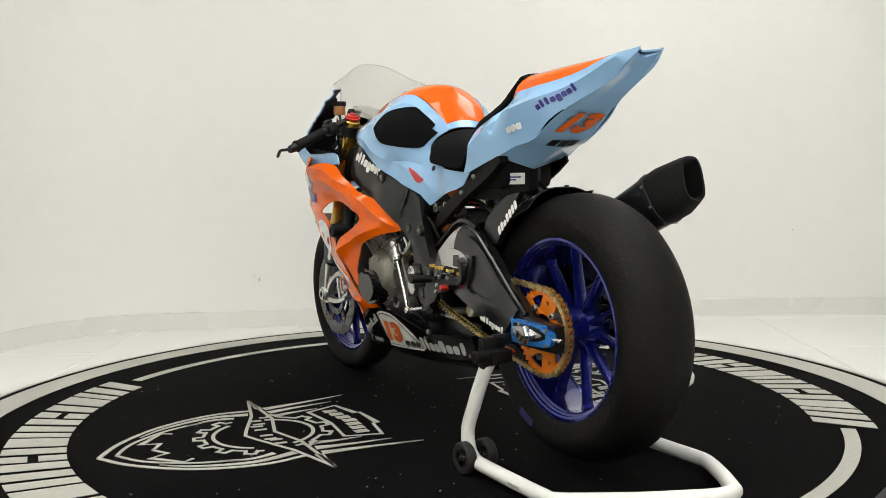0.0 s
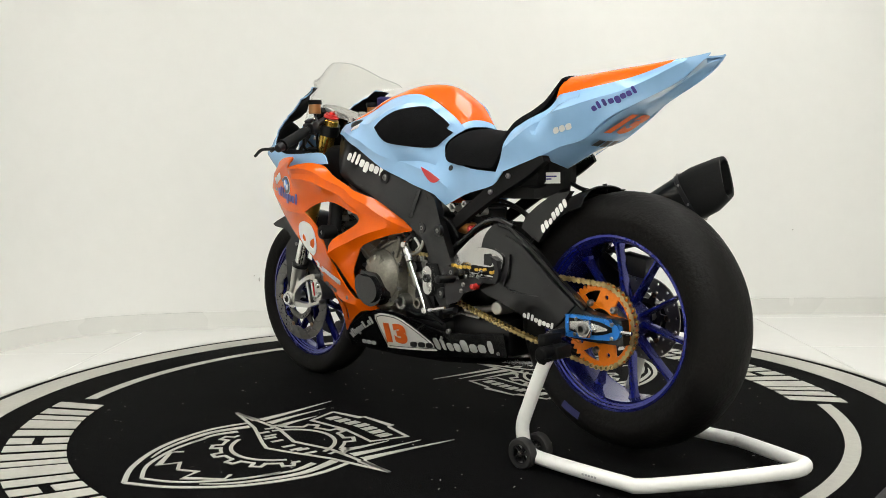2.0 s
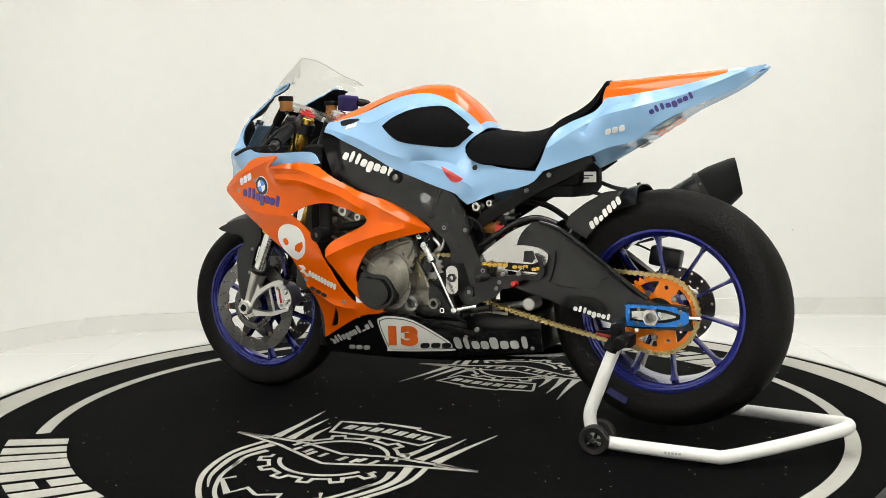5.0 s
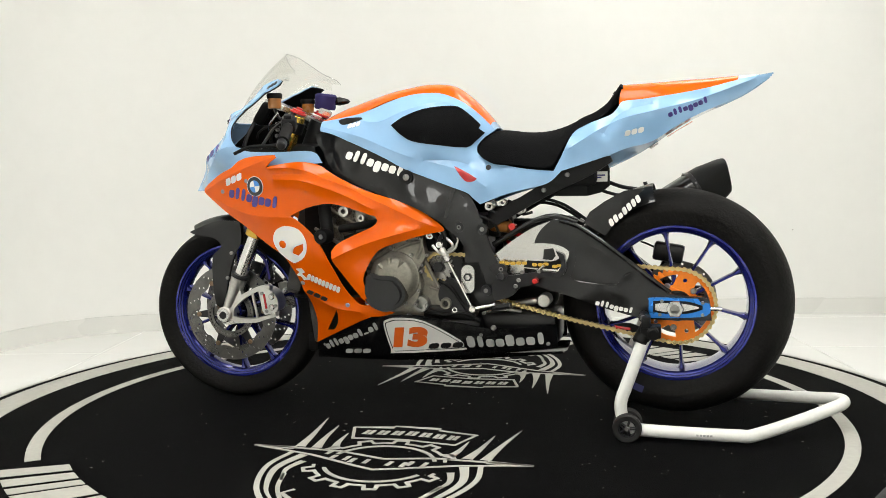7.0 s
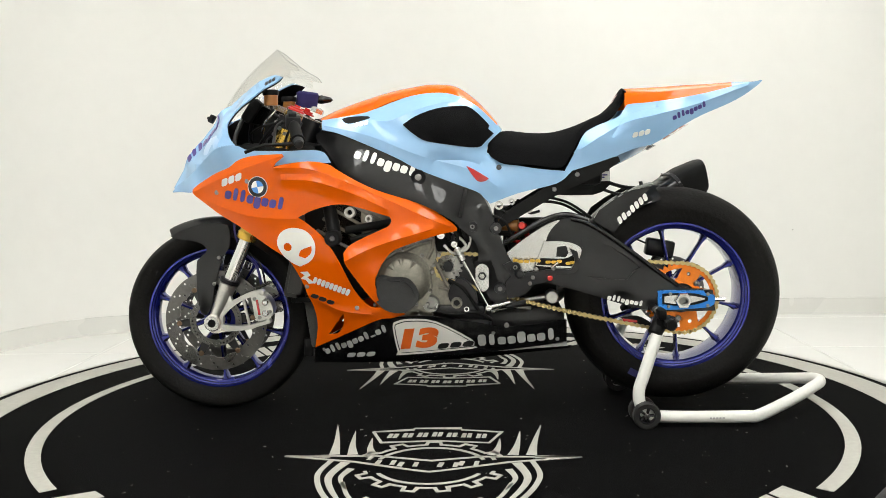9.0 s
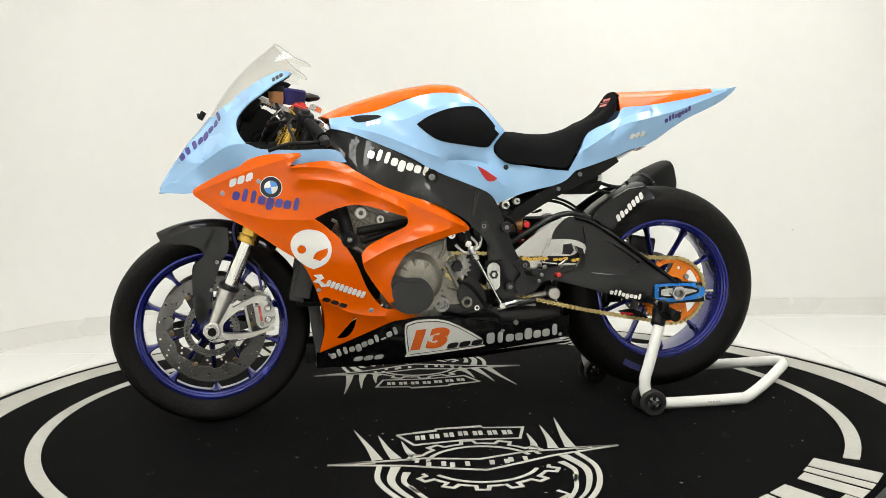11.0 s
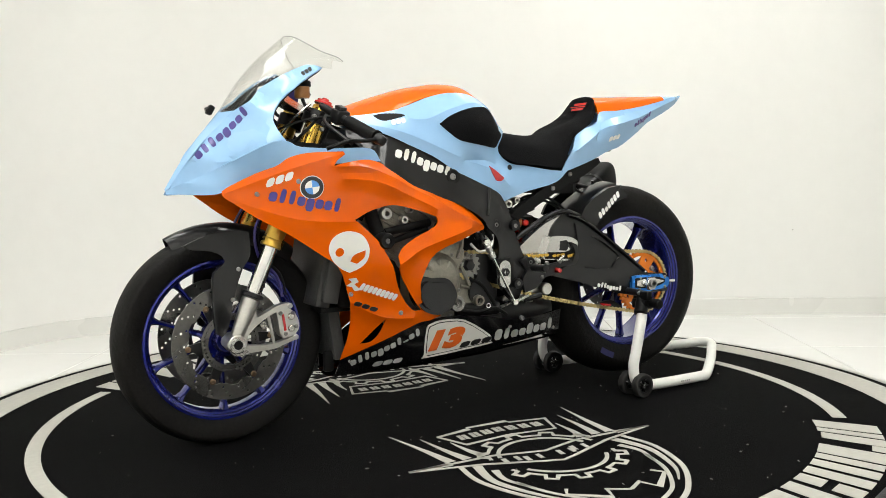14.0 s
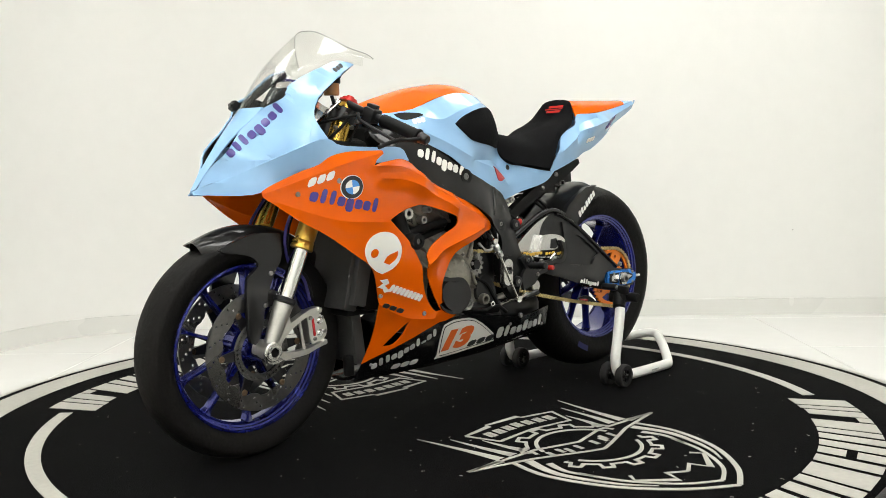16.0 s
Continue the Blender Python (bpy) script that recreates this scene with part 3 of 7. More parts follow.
def decal(name, outs, mat, on, parent=None, holes=(), off=0.0024, step=0.012, label="", thick=0.0016, smooth=30, view=None):
    """Vinyl or foam laid on body panels: outlines in (x, z), or in the plane of a view (matrix whose -z looks at the panel)."""
    bm = bmesh.new()
    for o in outs:
        h = [q for q in holes if inside(list(o), q[0])]
        flat, tris = fill(o, h, step)
        if view is not None:
            d, pts = -view.col[2].to_3d(), []
            for x, z in flat:
                p0, near = view @ Vector((x, z, 0.5)), None
                for k in on:
                    hit = SHELLS[k].ray_cast(p0, d)
                    if hit[0] is not None and (near is None or hit[3] < near):
                        near = hit[3]
                if near is None:
                    q = min((SHELLS[k].find_nearest(p0 + d * 0.5) for k in on), key=lambda h: h[3])[0]
                    pts.append(q - d * off)
                else:
                    pts.append(p0 + d * (near - off))
            shell(bm, [tuple(p) for p in pts], tris, thick, -d)
            continue
        ys = [drop(on, x, z, off) for x, z in flat]
        known = [y for y in ys if y is not None]
        mean = sum(known) / len(known) if known else -0.15
        shell(bm, [(x, mean if y is None else y, z) for (x, z), y in zip(flat, ys)], tris, thick, LEFT)
    return part(name, bm, mat, parent or bike, label, smooth)


def bars(a, b, height, code, lean=0.12, gap=0.16):
    """A row of plain blocks from a to b: x plain, t tall, d with a tail, c capital, s short, b solid slanted."""
    a, b = Vector(a), Vector(b)
    d = (b - a)
    n = len(code)
    u = d.normalized()
    v = Vector((-u.y, u.x)) if u.x >= 0 else Vector((u.y, -u.x))
    if v.y < 0:
        v = -v
    step = d.length / n
    outs, holes = [], []
    for k, c in enumerate(code):
        lo, hi = {"x": (0, 0.68), "t": (0, 1), "d": (-0.3, 0.68), "c": (0, 1), "s": (0, 0.2), "b": (0, 1)}[c]
        w = step * (0.94 - gap) * (0.66 if c == "t" else 1)
        x0 = step * k + (step - w) / 2

        def at(f, h):
            return a + u * (x0 + f * w + lean * h * height) + v * h * height
        r = 0.22
        outs.append([at(r, lo), at(1 - r, lo), at(1, lo + (hi - lo) * 0.2), at(1, hi - (hi - lo) * 0.2), at(1 - r, hi), at(r, hi), at(0, hi - (hi - lo) * 0.2), at(0, lo + (hi - lo) * 0.2)])
    return outs, holes


def word(on, ends, height, code, mat, parent=None, lean=0.12, gap=0.10, label="", view=None, off=0.0024):
    outs, holes = bars(*ends, height, code, lean, gap)
    for o in outs:
        decal("lettering_bar", [o], mat, on, parent, holes, off=off, label=label, step=0.009, view=view)


def circle(x, z, r, n=24, a0=0.0, a1=360.0):
    k = n if a1 - a0 >= 360 else n + 1
    return [(x + r * math.cos(radians(a0 + (a1 - a0) * i / n)), z + r * math.sin(radians(a0 + (a1 - a0) * i / n))) for i in range(k)]


def numerals(text, on, at, height, mat, width, parent=None, shear=0.25, turn=0.0):
    """Numerals from the built-in font, laid on a panel."""
    cu = bpy.data.curves.new("numerals", "FONT")
    cu.body, cu.size, cu.shear, cu.offset = text, 1.0, shear, 0.07
    ob = new("numerals", cu)
    me = bpy.data.meshes.new_from_object(ob.evaluated_get(bpy.context.evaluated_depsgraph_get()))
    bpy.data.objects.remove(ob)
    xs, ys = [v.co.x for v in me.vertices], [v.co.y for v in me.vertices]
    bm = bmesh.new()
    bm.from_mesh(me)
    bpy.data.meshes.remove(me)
    c, s = math.cos(radians(turn)), math.sin(radians(turn))
    for v in bm.verts:
        fx, fz = (v.co.x - min(xs)) / (max(xs) - min(xs)) * width, (v.co.y - min(ys)) / (max(ys) - min(ys)) * height
        x, z = at[0] + fx * c - fz * s, at[1] + fx * s + fz * c
        y = drop(on, x, z, 0.0045)
        v.co = (x, -0.14 if y is None else y, z)
    return part("race_number", bm, mat, parent or bike, smooth=0)


def bolt(p, r, mat=None, out=LEFT, h=0.006, parent=None, name="bolt"):
    """A button-head screw with a hex socket."""
    p = Vector(p)
    bm = spin(bmesh.new(), [(0.45 * r, h * 0.35), (0.45 * r, h), (0.75 * r, h), (r, h * 0.6), (r, -0.004), (0, -0.004)][::-1] + [(0, h * 0.35)], aim(p, p + out), 12)
    return part(name, bm, mat or SCREW, parent or bike)


def slab(bm, out, y0, y1, holes=(), smooth_out=True):
    """A plate in the side view with holes, from y0 (inner) to y1 (outer)."""
    o = rounded(out, 3) if smooth_out else list(out)
    flat, tris = fill(o, holes, 0)
    shell(bm, [(x, y1, z) for x, z in flat], tris, abs(y1 - y0), LEFT if y1 < y0 else -LEFT)
    return bm


# ---- wheels ----
LAY = pose(0, 0, 0, 90, 0, 0)          # a turned shape's height becomes the left side


def wheel(name, centre, rim_r, tyre_r, half, bead, spokes, phase, label, parent, point=0.92, slim=0.8):
    at = Matrix.Translation(centre) @ LAY
    w = bead
    # rim with raised lips and a drop centre
    prof = [(rim_r, w), (rim_r + 0.002, w - 0.004), (rim_r - 0.004, w - 0.010), (rim_r - 0.010, w - 0.016), (rim_r - 0.017, w * 0.3), (rim_r - 0.018, 0),
            (rim_r - 0.017, -w * 0.3), (rim_r - 0.010, -w + 0.016), (rim_r - 0.004, -w + 0.010), (rim_r + 0.002, -w + 0.004), (rim_r, -w),
            (rim_r - 0.006, -w), (rim_r - 0.007, -w + 0.006), (rim_r - 0.012, -w + 0.008), (rim_r - 0.0125, -w + 0.014), (rim_r - 0.0175, -w + 0.016), (rim_r - 0.0165, -w + 0.022), (rim_r - 0.021, -w + 0.026), (rim_r - 0.0235, -w * 0.3), (rim_r - 0.0245, 0),
            (rim_r - 0.0235, w * 0.3), (rim_r - 0.021, w - 0.026), (rim_r - 0.0165, w - 0.022), (rim_r - 0.0175, w - 0.016), (rim_r - 0.0125, w - 0.014), (rim_r - 0.012, w - 0.008), (rim_r - 0.007, w - 0.006), (rim_r - 0.006, w)]
    rim = part(name, spin(bmesh.new(), prof, at, 72, closed=True), BLUE_RIM, parent, label)
    # tyre: bead, sidewall, round slick crown
    side = [(rim_r - 0.004, w - 0.006), (rim_r + 0.004, w + 0.001), (rim_r + 0.018, half * 0.90), (rim_r + 0.036, half * 0.985), (rim_r + 0.048, half)]
    crown_pts = []
    r0 = rim_r + 0.050
    for k in range(1, 12):
        a = k / 12 * math.pi
        crown_pts.append((r0 + (tyre_r - r0) * math.sin(a) ** point, half * math.copysign(abs(math.cos(a)) ** 0.95, math.cos(a))))
    part("tyre", spin(bmesh.new(), side + [(r, h) for r, h in reversed(side)] and side + crown_pts + [(r, -h) for r, h in reversed(side)] + [(rim_r - 0.012, -w + 0.02), (rim_r - 0.012, w - 0.02)], at, 96, closed=True), TREAD, rim, "worn black slick tyre")
    # hub
    part("hub", spin(bmesh.new(), [(0.016, 0.062), (0.030, 0.062), (0.034, 0.050), (0.036, 0.030), (0.052, 0.022), (0.052, -0.022), (0.036, -0.03), (0.034, -0.05), (0.030, -0.062), (0.016, -0.062)], at, 36, closed=True), BLUE_RIM, rim)
    # paired spokes with a raised rib
    for k in range(spokes):
        a = radians(phase + 72 * (k // 2) + (16.5 if k % 2 else -16.5))
        b = radians(phase + 72 * (k // 2) + (24 if k % 2 else -24))
        hub_p = Vector((0.046 * math.cos(b), 0.046 * math.sin(b), 0))
        rim_p = Vector(((rim_r - 0.021) * math.cos(a), (rim_r - 0.021) * math.sin(a), 0))
        bm = bmesh.new()
        d = (rim_p - hub_p).normalized()
        s = Vector((-d.y, d.x, 0))
        rings = []
        for f, wd, th in ((0, 0.013, 0.022), (0.15, 0.0105, 0.020), (0.55, 0.0075, 0.017), (0.86, 0.0080, 0.017), (0.95, 0.013, 0.018), (1.0, 0.021, 0.020)):
            wd *= slim
            p = hub_p.lerp(rim_p, f)
            rings.append([bm.verts.new(p + s * u + Vector((0, 0, h))) for u, h in ((-wd, -th * 0.6), (wd, -th * 0.6), (wd, th * 0.5), (wd * 0.45, th), (-wd * 0.45, th), (-wd, th * 0.5))])
        for p, q in zip(rings, rings[1:]):
            for i in range(6):
                bm.faces.new((p[i], p[(i + 1) % 6], q[(i + 1) % 6], q[i]))
        bm.faces.new(rings[0][::-1]), bm.faces.new(rings[-1])
        bmesh.ops.transform(bm, matrix=at, verts=bm.verts)
        part("spoke", bm, BLUE_RIM, rim)
    return rim


def brake_disc(centre, r0, r1, y, parent, rows=3, carrier=0.05, lugs=6, mat=None):
    """A floating disc with drilled holes, on a star-shaped carrier."""
    cx, cz = centre[0], centre[2]
    holes = []
    n = 18
    for k in range(n):
        for j in range(rows):
            a = radians(360 / n * (k + 0.22 * j))
            r = r0 + (r1 - r0) * (0.22 + 0.56 * j / max(rows - 1, 1)) if rows > 1 else (r0 + r1) / 2
            holes.append(circle(cx + r * math.cos(a), cz + r * math.sin(a), 0.0038, 6))
    outer = circle(cx, cz, r1, 72)
    inner = [(cx + (r0 + (0.004 if k % 6 < 3 else -0.002)) * math.cos(2 * math.pi * k / 72), cz + (r0 + (0.004 if k % 6 < 3 else -0.002)) * math.sin(2 * math.pi * k / 72)) for k in range(72)]
    bm = slab(bmesh.new(), outer, y + 0.0025, y - 0.0025, [inner] + holes, False)
    ob = part("brake_disc", bm, mat or DISC, parent, "drilled steel brake disc", 30)
    star = []
    for k in range(lugs * 8):
        a = radians(360 / (lugs * 8) * k)
        r = (r0 + 0.006) if k % 8 in (0, 1) else carrier + 0.012
        star.append((cx + r * math.cos(a), cz + r * math.sin(a)))
    hole_r = carrier
    part("disc_carrier", slab(bmesh.new(), star, y + 0.004, y - 0.002, [circle(cx, cz, hole_r, 24)], False), BLACK_METAL, parent)
    for k in range(lugs):
        a = radians(360 / lugs * k + 3.75)
        p = Vector((cx + r0 * math.cos(a), y - 0.002 if y < 0 else y + 0.002, cz + r0 * math.sin(a)))
        bolt(p, 0.0085, BRONZE, LEFT if y < 0 else -LEFT, 0.003, parent, "disc_button")
    return ob


FRONT, REAR = Vector((-0.709, 0.010, 0.2955)), Vector((0.731, 0, 0.360))
REAR_WHEEL = Vector((0.7225, 0.013, 0.3595))
front = wheel("front_wheel", FRONT, 0.2245, 0.2965, 0.055, 0.041, 10, 0, "metallic blue front wheel with paired spokes and slick tyre", bike, 1.15)
rear = wheel("rear_wheel", REAR_WHEEL, 0.2255, 0.333, 0.091, 0.079, 10, 43, "metallic blue rear wheel with paired spokes and slick tyre", bike, 1.1, 0.68)
for y in (-0.068, 0.068):
    brake_disc(FRONT, 0.116, 0.159, y, front, carrier=0.064)
# toothed speed ring inside the disc
bm = slab(bmesh.new(), circle(FRONT.x, FRONT.z, 0.081, 64), -0.071, -0.076, [circle(FRONT.x, FRONT.z, 0.062, 48)] + [circle(FRONT.x + 0.073 * math.cos(2 * math.pi * k / 40), FRONT.z + 0.073 * math.sin(2 * math.pi * k / 40), 0.0034, 4) for k in range(40)], False)
part("sensor_ring", bm, DISC, front, "slotted steel ring")
brake_disc(REAR, 0.070, 0.110, 0.070, rear, rows=2, carrier=0.04)
# blue maker's stripe low on the rear tyre
bm = bmesh.new()
strip = []
for k in range(11):
    a = radians(238 + 13 * k / 10)
    strip.append([bm.verts.new((REAR_WHEEL.x + r * math.cos(a), y, REAR_WHEEL.z + r * math.sin(a))) for r, y in ((0.258, -0.0815), (0.278, -0.0832))])
for p, q in zip(strip, strip[1:]):
    bm.faces.new((p[0], q[0], q[1], p[1]))
part("tyre_stripe", bm, TYRE_MARK, rear, "faded blue stripe on the tyre wall")

# ---- front end ----
RAKE = Vector((0.106, 0, 0.248)).normalized()
for s in (-1, 1):
    foot = Vector((-0.707, s * 0.103, 0.297)) + Vector((0.012, 0, 0.03))
    top = foot + RAKE * 0.662
    leg = part("fork_leg", rod(bmesh.new(), foot + RAKE * 0.255, top, 0.0275, n=28, bevel=0.003), GOLD, bike, "gold anodised upper fork tube")
    part("slider", rod(bmesh.new(), foot + RAKE * 0.08, foot + RAKE * 0.27, 0.0215, n=28), CHROME, leg, "polished steel slider")
    bm = spin(bmesh.new(), [(0.0275, 0.0), (0.031, 0.002), (0.031, 0.020), (0.0285, 0.024), (0.0225, 0.024), (0.0225, 0)], aim(foot + RAKE * 0.245, top), 28, closed=True)
    part("seal_collar", bm, GOLD, leg)
    bm = spin(bmesh.new(), [(0.0216, 0), (0.030, 0), (0.031, 0.006), (0.031, 0.012), (0.0216, 0.014)], aim(foot + RAKE * 0.10, top), 28, closed=True)
    part("clamp_ring", bm, BLACK_METAL, leg)
    # foot casting with axle eye and caliper arms
    bm = rod(bmesh.new(), foot - RAKE * 0.03, foot + RAKE * 0.10, 0.018, 0.0265, 24, 0.004)
    rod(bm, (-0.707, s * 0.062, 0.2975), (-0.707, s * 0.128, 0.2975), 0.026, n=28, bevel=0.003)
    arm = [(-0.681, 0.408), (-0.654, 0.398), (-0.646, 0.364), (-0.594, 0.389), (-0.563, 0.396), (-0.546, 0.393), (-0.548, 0.381), (-0.585, 0.376), (-0.609, 0.367), (-0.636, 0.351), (-0.658, 0.334), (-0.675, 0.314), (-0.676, 0.291), (-0.636, 0.286), (-0.588, 0.289), (-0.531, 0.304), (-0.527, 0.294), (-0.570, 0.282), (-0.598, 0.273), (-0.667, 0.269), (-0.690, 0.264), (-0.712, 0.266), (-0.726, 0.280), (-0.723, 0.305), (-0.706, 0.320), (-0.698, 0.333), (-0.693, 0.374)]
    slab(bm, arm, s * 0.096, s * 0.118)
    rod(bm, (-0.612, s * 0.107, 0.366), (-0.596, s * 0.107, 0.284), 0.0045, n=10)
    for x, z in ((-0.552, 0.388), (-0.536, 0.299)):
        rod(bm, (x, s * 0.090, z), (x, s * 0.121, z), 0.008, n=16, bevel=0.002)
    part("fork_foot", bm, CAST, leg, "cast aluminium fork foot with axle eye")
    bm = spin(bmesh.new(), [(0.0125, 0), (0.0205, 0.001), (0.0205, 0.006), (0.0125, 0.006)], aim((-0.707, s * 0.1275, 0.2975), (-0.707, s * 0.2, 0.2975)), 24, closed=True)
    part("axle_nut", bm, BRUSHED, leg)
    rod_bm = rod(bmesh.new(), (-0.707, s * 0.1255, 0.2975), (-0.707, s * 0.1295, 0.2975), 0.0125, n=20)
    part("axle_bore", rod_bm, BLACK_MATT, leg)
    # radial brake caliper
    cal = part("brake_caliper", slab(bmesh.new(), [(-0.590, 0.378), (-0.563, 0.384), (-0.538, 0.370), (-0.526, 0.350), (-0.522, 0.327), (-0.533, 0.307), (-0.568, 0.297), (-0.579, 0.313), (-0.583, 0.343)], s * 0.048, s * 0.110), CAST, bike, "grey cast brake caliper")
    for dz in (-0.017, 0.017):
        bm = rod(bmesh.new(), (-0.545, s * 0.108, 0.340 + dz), (-0.545, s * 0.115, 0.340 + dz), 0.011, 0.009, 18, 0.002)
        part("piston_cap", bm, BRUSHED, cal)
    bm = box(bmesh.new(), (-0.006, -0.002, -0.03), (0.006, 0.002, 0.03), 0.0008, Matrix.Translation((-0.567, s * 0.1105, 0.342)) @ pose(0, 0, 0, 0, -8, 0) @ Matrix.Diagonal((0.6, 1, 0.8, 1)), 1)
    part("red_bars", bm, REDDARK, cal)
    for dx, dz in ((-0.024, 0.026), (0.012, 0.024), (-0.010, -0.032), (0.022, -0.014)):
        bolt((-0.553 + dx, s * 0.110, 0.342 + dz), 0.006, SCREW, LEFT if s < 0 else -LEFT, 0.005, cal)
    # blue brake hose
    tube_pts = [(-0.560, s * 0.085, 0.41), (-0.575, s * 0.080, 0.47), (-0.62, s * 0.075, 0.52), (-0.635, s * 0.085, 0.60), (-0.59, s * 0.075, 0.68)]
    part("brake_hose", tube(bmesh.new(), tube_pts, 0.0042, 8), WIRE_BLUE, bike, "dark blue brake hose")
    part("brake_hose", tube(bmesh.new(), [(p[0] + 0.012, p[1] * 0.97, p[2] + 0.004) for p in tube_pts], 0.0032, 8), BLACK_MATT, bike)
# triple clamps
for h, mat, th in ((0.655, BRUSHED, 0.018), (0.43, BLACK_METAL, 0.03)):
    bm = bmesh.new()
    c = Vector((-0.695, 0, 0.327)) + RAKE * h
    poly = [(0.03, -0.15), (0.045, -0.11), (0.075, -0.05), (0.085, 0), (0.075, 0.05), (0.045, 0.11), (0.03, 0.15), (-0.03, 0.15), (-0.038, 0.10), (-0.01, 0.045), (0.0, 0), (-0.01, -0.045), (-0.038, -0.10), (-0.03, -0.15)]
    plate(bm, [tuple(p) for p in rounded(poly, 3)], -th / 2, th / 2, aim(c, c + RAKE), 0.003)
    part("triple_clamp", bm, mat, bike, "machined aluminium fork clamp" if mat == BRUSHED else "black fork clamp")
for s in (-1, 1):
    c = Vector((-0.695, s * 0.103, 0.327)) + RAKE * 0.668
    cap = part("fork_cap", spin(bmesh.new(), [(0, 0), (0.027, 0), (0.027, 0.005), (0.021, 0.007), (0.021, 0.012), (0.010, 0.013), (0.010, 0.019), (0, 0.019)], aim(c, c + RAKE), 24), RED, bike, "red anodised fork cap")
c = Vector((-0.645, 0, 0.327)) + RAKE * 0.666
part("stem_nut", spin(bmesh.new(), [(0, 0), (0.022, 0), (0.022, 0.014), (0.012, 0.018), (0, 0.018)], aim(c, c + RAKE), 6), BRUSHED, bike)
# clip-on bars
for s in (-1, 1):
    a, b = Vector((-0.440, s * 0.118, 0.935)), Vector((-0.370, s * 0.345, 0.835))
    d = (b - a).normalized()
    bar = part("handlebar", rod(bmesh.new(), a, b, 0.011, n=16, bevel=0.002), BLACK_METAL, bike, "black clip-on handlebar")
    bm = spin(bmesh.new(), [(0.0165, 0)] + [(0.0165 + (0.0012 if k % 2 else 0), 0.004 + 0.11 * k / 22) for k in range(23)] + [(0.020, 0.116), (0.020, 0.122), (0.0115, 0.122), (0.0115, 0)], aim(b - d * 0.135, b), 18, closed=True)
    part("grip", bm, BLACK_MATT, bar, "ribbed black rubber grip")
    part("bar_end", rod(bmesh.new(), b - d * 0.012, b + d * 0.016, 0.0155, 0.013, 16, 0.003), BLACK_METAL, bar)
    bm = box(bmesh.new(), (-0.022, -0.020, -0.018), (0.022, 0.020, 0.018), 0.006, aim(a + d * 0.085, b))
    box(bm, (-0.014, 0.016, -0.012), (0.010, 0.030, 0.012), 0.003, aim(a + d * 0.085, b))
    part("switch_block", bm, BLACK_METAL, bar)
    for k in range(3):
        p = a + d * (0.075 + 0.012 * k) + Vector((-0.004, s * 0.004, 0.020))
        part("button", rod(bmesh.new(), p, p + Vector((0.002, 0, 0.007)), 0.0045, n=10, bevel=0.001), RED if k == 1 else BLACK_MATT, bar)
    part("bar_clamp", spin(bmesh.new(), [(0.0285, -0.018), (0.038, -0.018), (0.038, 0.018), (0.0285, 0.018)], aim(Vector((-0.695, s * 0.103, 0.327)) + RAKE * 0.625, Vector((-0.695, s * 0.103, 0.327)) + RAKE * 0.7), 24, closed=True), BLACK_METAL, bar)
    # lever and its guard bar
    lev = [a + d * 0.07 + Vector((-0.03, 0, -0.002)), a + d * 0.10 + Vector((-0.052, 0, -0.010)), a + d * 0.17 + Vector((-0.060, s * 0.01, -0.018)), a + d * 0.235 + Vector((-0.068, s * 0.01, -0.020))]
    part("lever", tube(bmesh.new(), lev, 0.0046, 10), BLACK_METAL, bar, "black lever")
    part("lever_guard", tube(bmesh.new(), [b + Vector((0, 0, 0)), b + Vector((-0.05, s * 0.006, -0.004)), b + Vector((-0.095, s * 0.012, -0.006)), b + Vector((-0.150, s * 0.004, -0.024))], 0.0052, 10), BLACK_MATT, bar, "black lever guard")
    part("cable", tube(bmesh.new(), [a + d * 0.08, a + d * 0.06 + Vector((-0.09, 0, -0.02)), a + Vector((-0.13, -s * 0.02, -0.08)), a + Vector((-0.06, -s * 0.05, -0.16))], 0.0035, 8), BLACK_MATT, bar)
# fluid pots: one in a navy sleeve
for s, mat in ((-1, AMBER), (1, AMBER)):
    c = Vector((-0.497, s * 0.125, 0.955))
    pot = part("fluid_pot", spin(bmesh.new(), [(0, 0), (0.019, 0), (0.021, 0.004), (0.021, 0.032), (0, 0.032)], Matrix.Translation(c), 24), mat, bike, "amber brake fluid pot with black cap")
    part("cap", spin(bmesh.new(), [(0, 0.031), (0.0235, 0.031), (0.0245, 0.034), (0.0245, 0.044), (0.0225, 0.047), (0, 0.047)], Matrix.Translation(c), 24), BLACK_MATT, pot)
    part("bracket", tube(bmesh.new(), [c, c + Vector((0.015, 0, -0.03)), c + Vector((0.05, -s * 0.004, -0.04))], 0.005, 8), BLACK_METAL, pot)
bm = spin(bmesh.new(), [(0, 0), (0.034, 0), (0.037, 0.006), (0.036, 0.022), (0.037, 0.046), (0.030, 0.052), (0, 0.053)], pose(-0.445, 0.150, 0.968, 4, 8, 0), 16)
for v in bm.verts:
    v.co += Vector((noise.noise(v.co * 40), noise.noise(v.co * 40 + Vector((3, 0, 0))), 0)) * 0.003
part("towelling_sleeve", bm, NAVY_CLOTH, bike, "navy towelling sleeve on the far fluid pot")
part("lever_tip", spin(bmesh.new(), [(0, 0), (0.013, 0.006), (0.015, 0.02), (0.008, 0.05), (0, 0.058)], aim((-0.415, 0.16, 0.995), (-0.35, 0.165, 0.992)), 14), BLACK_GLOSS, bike)
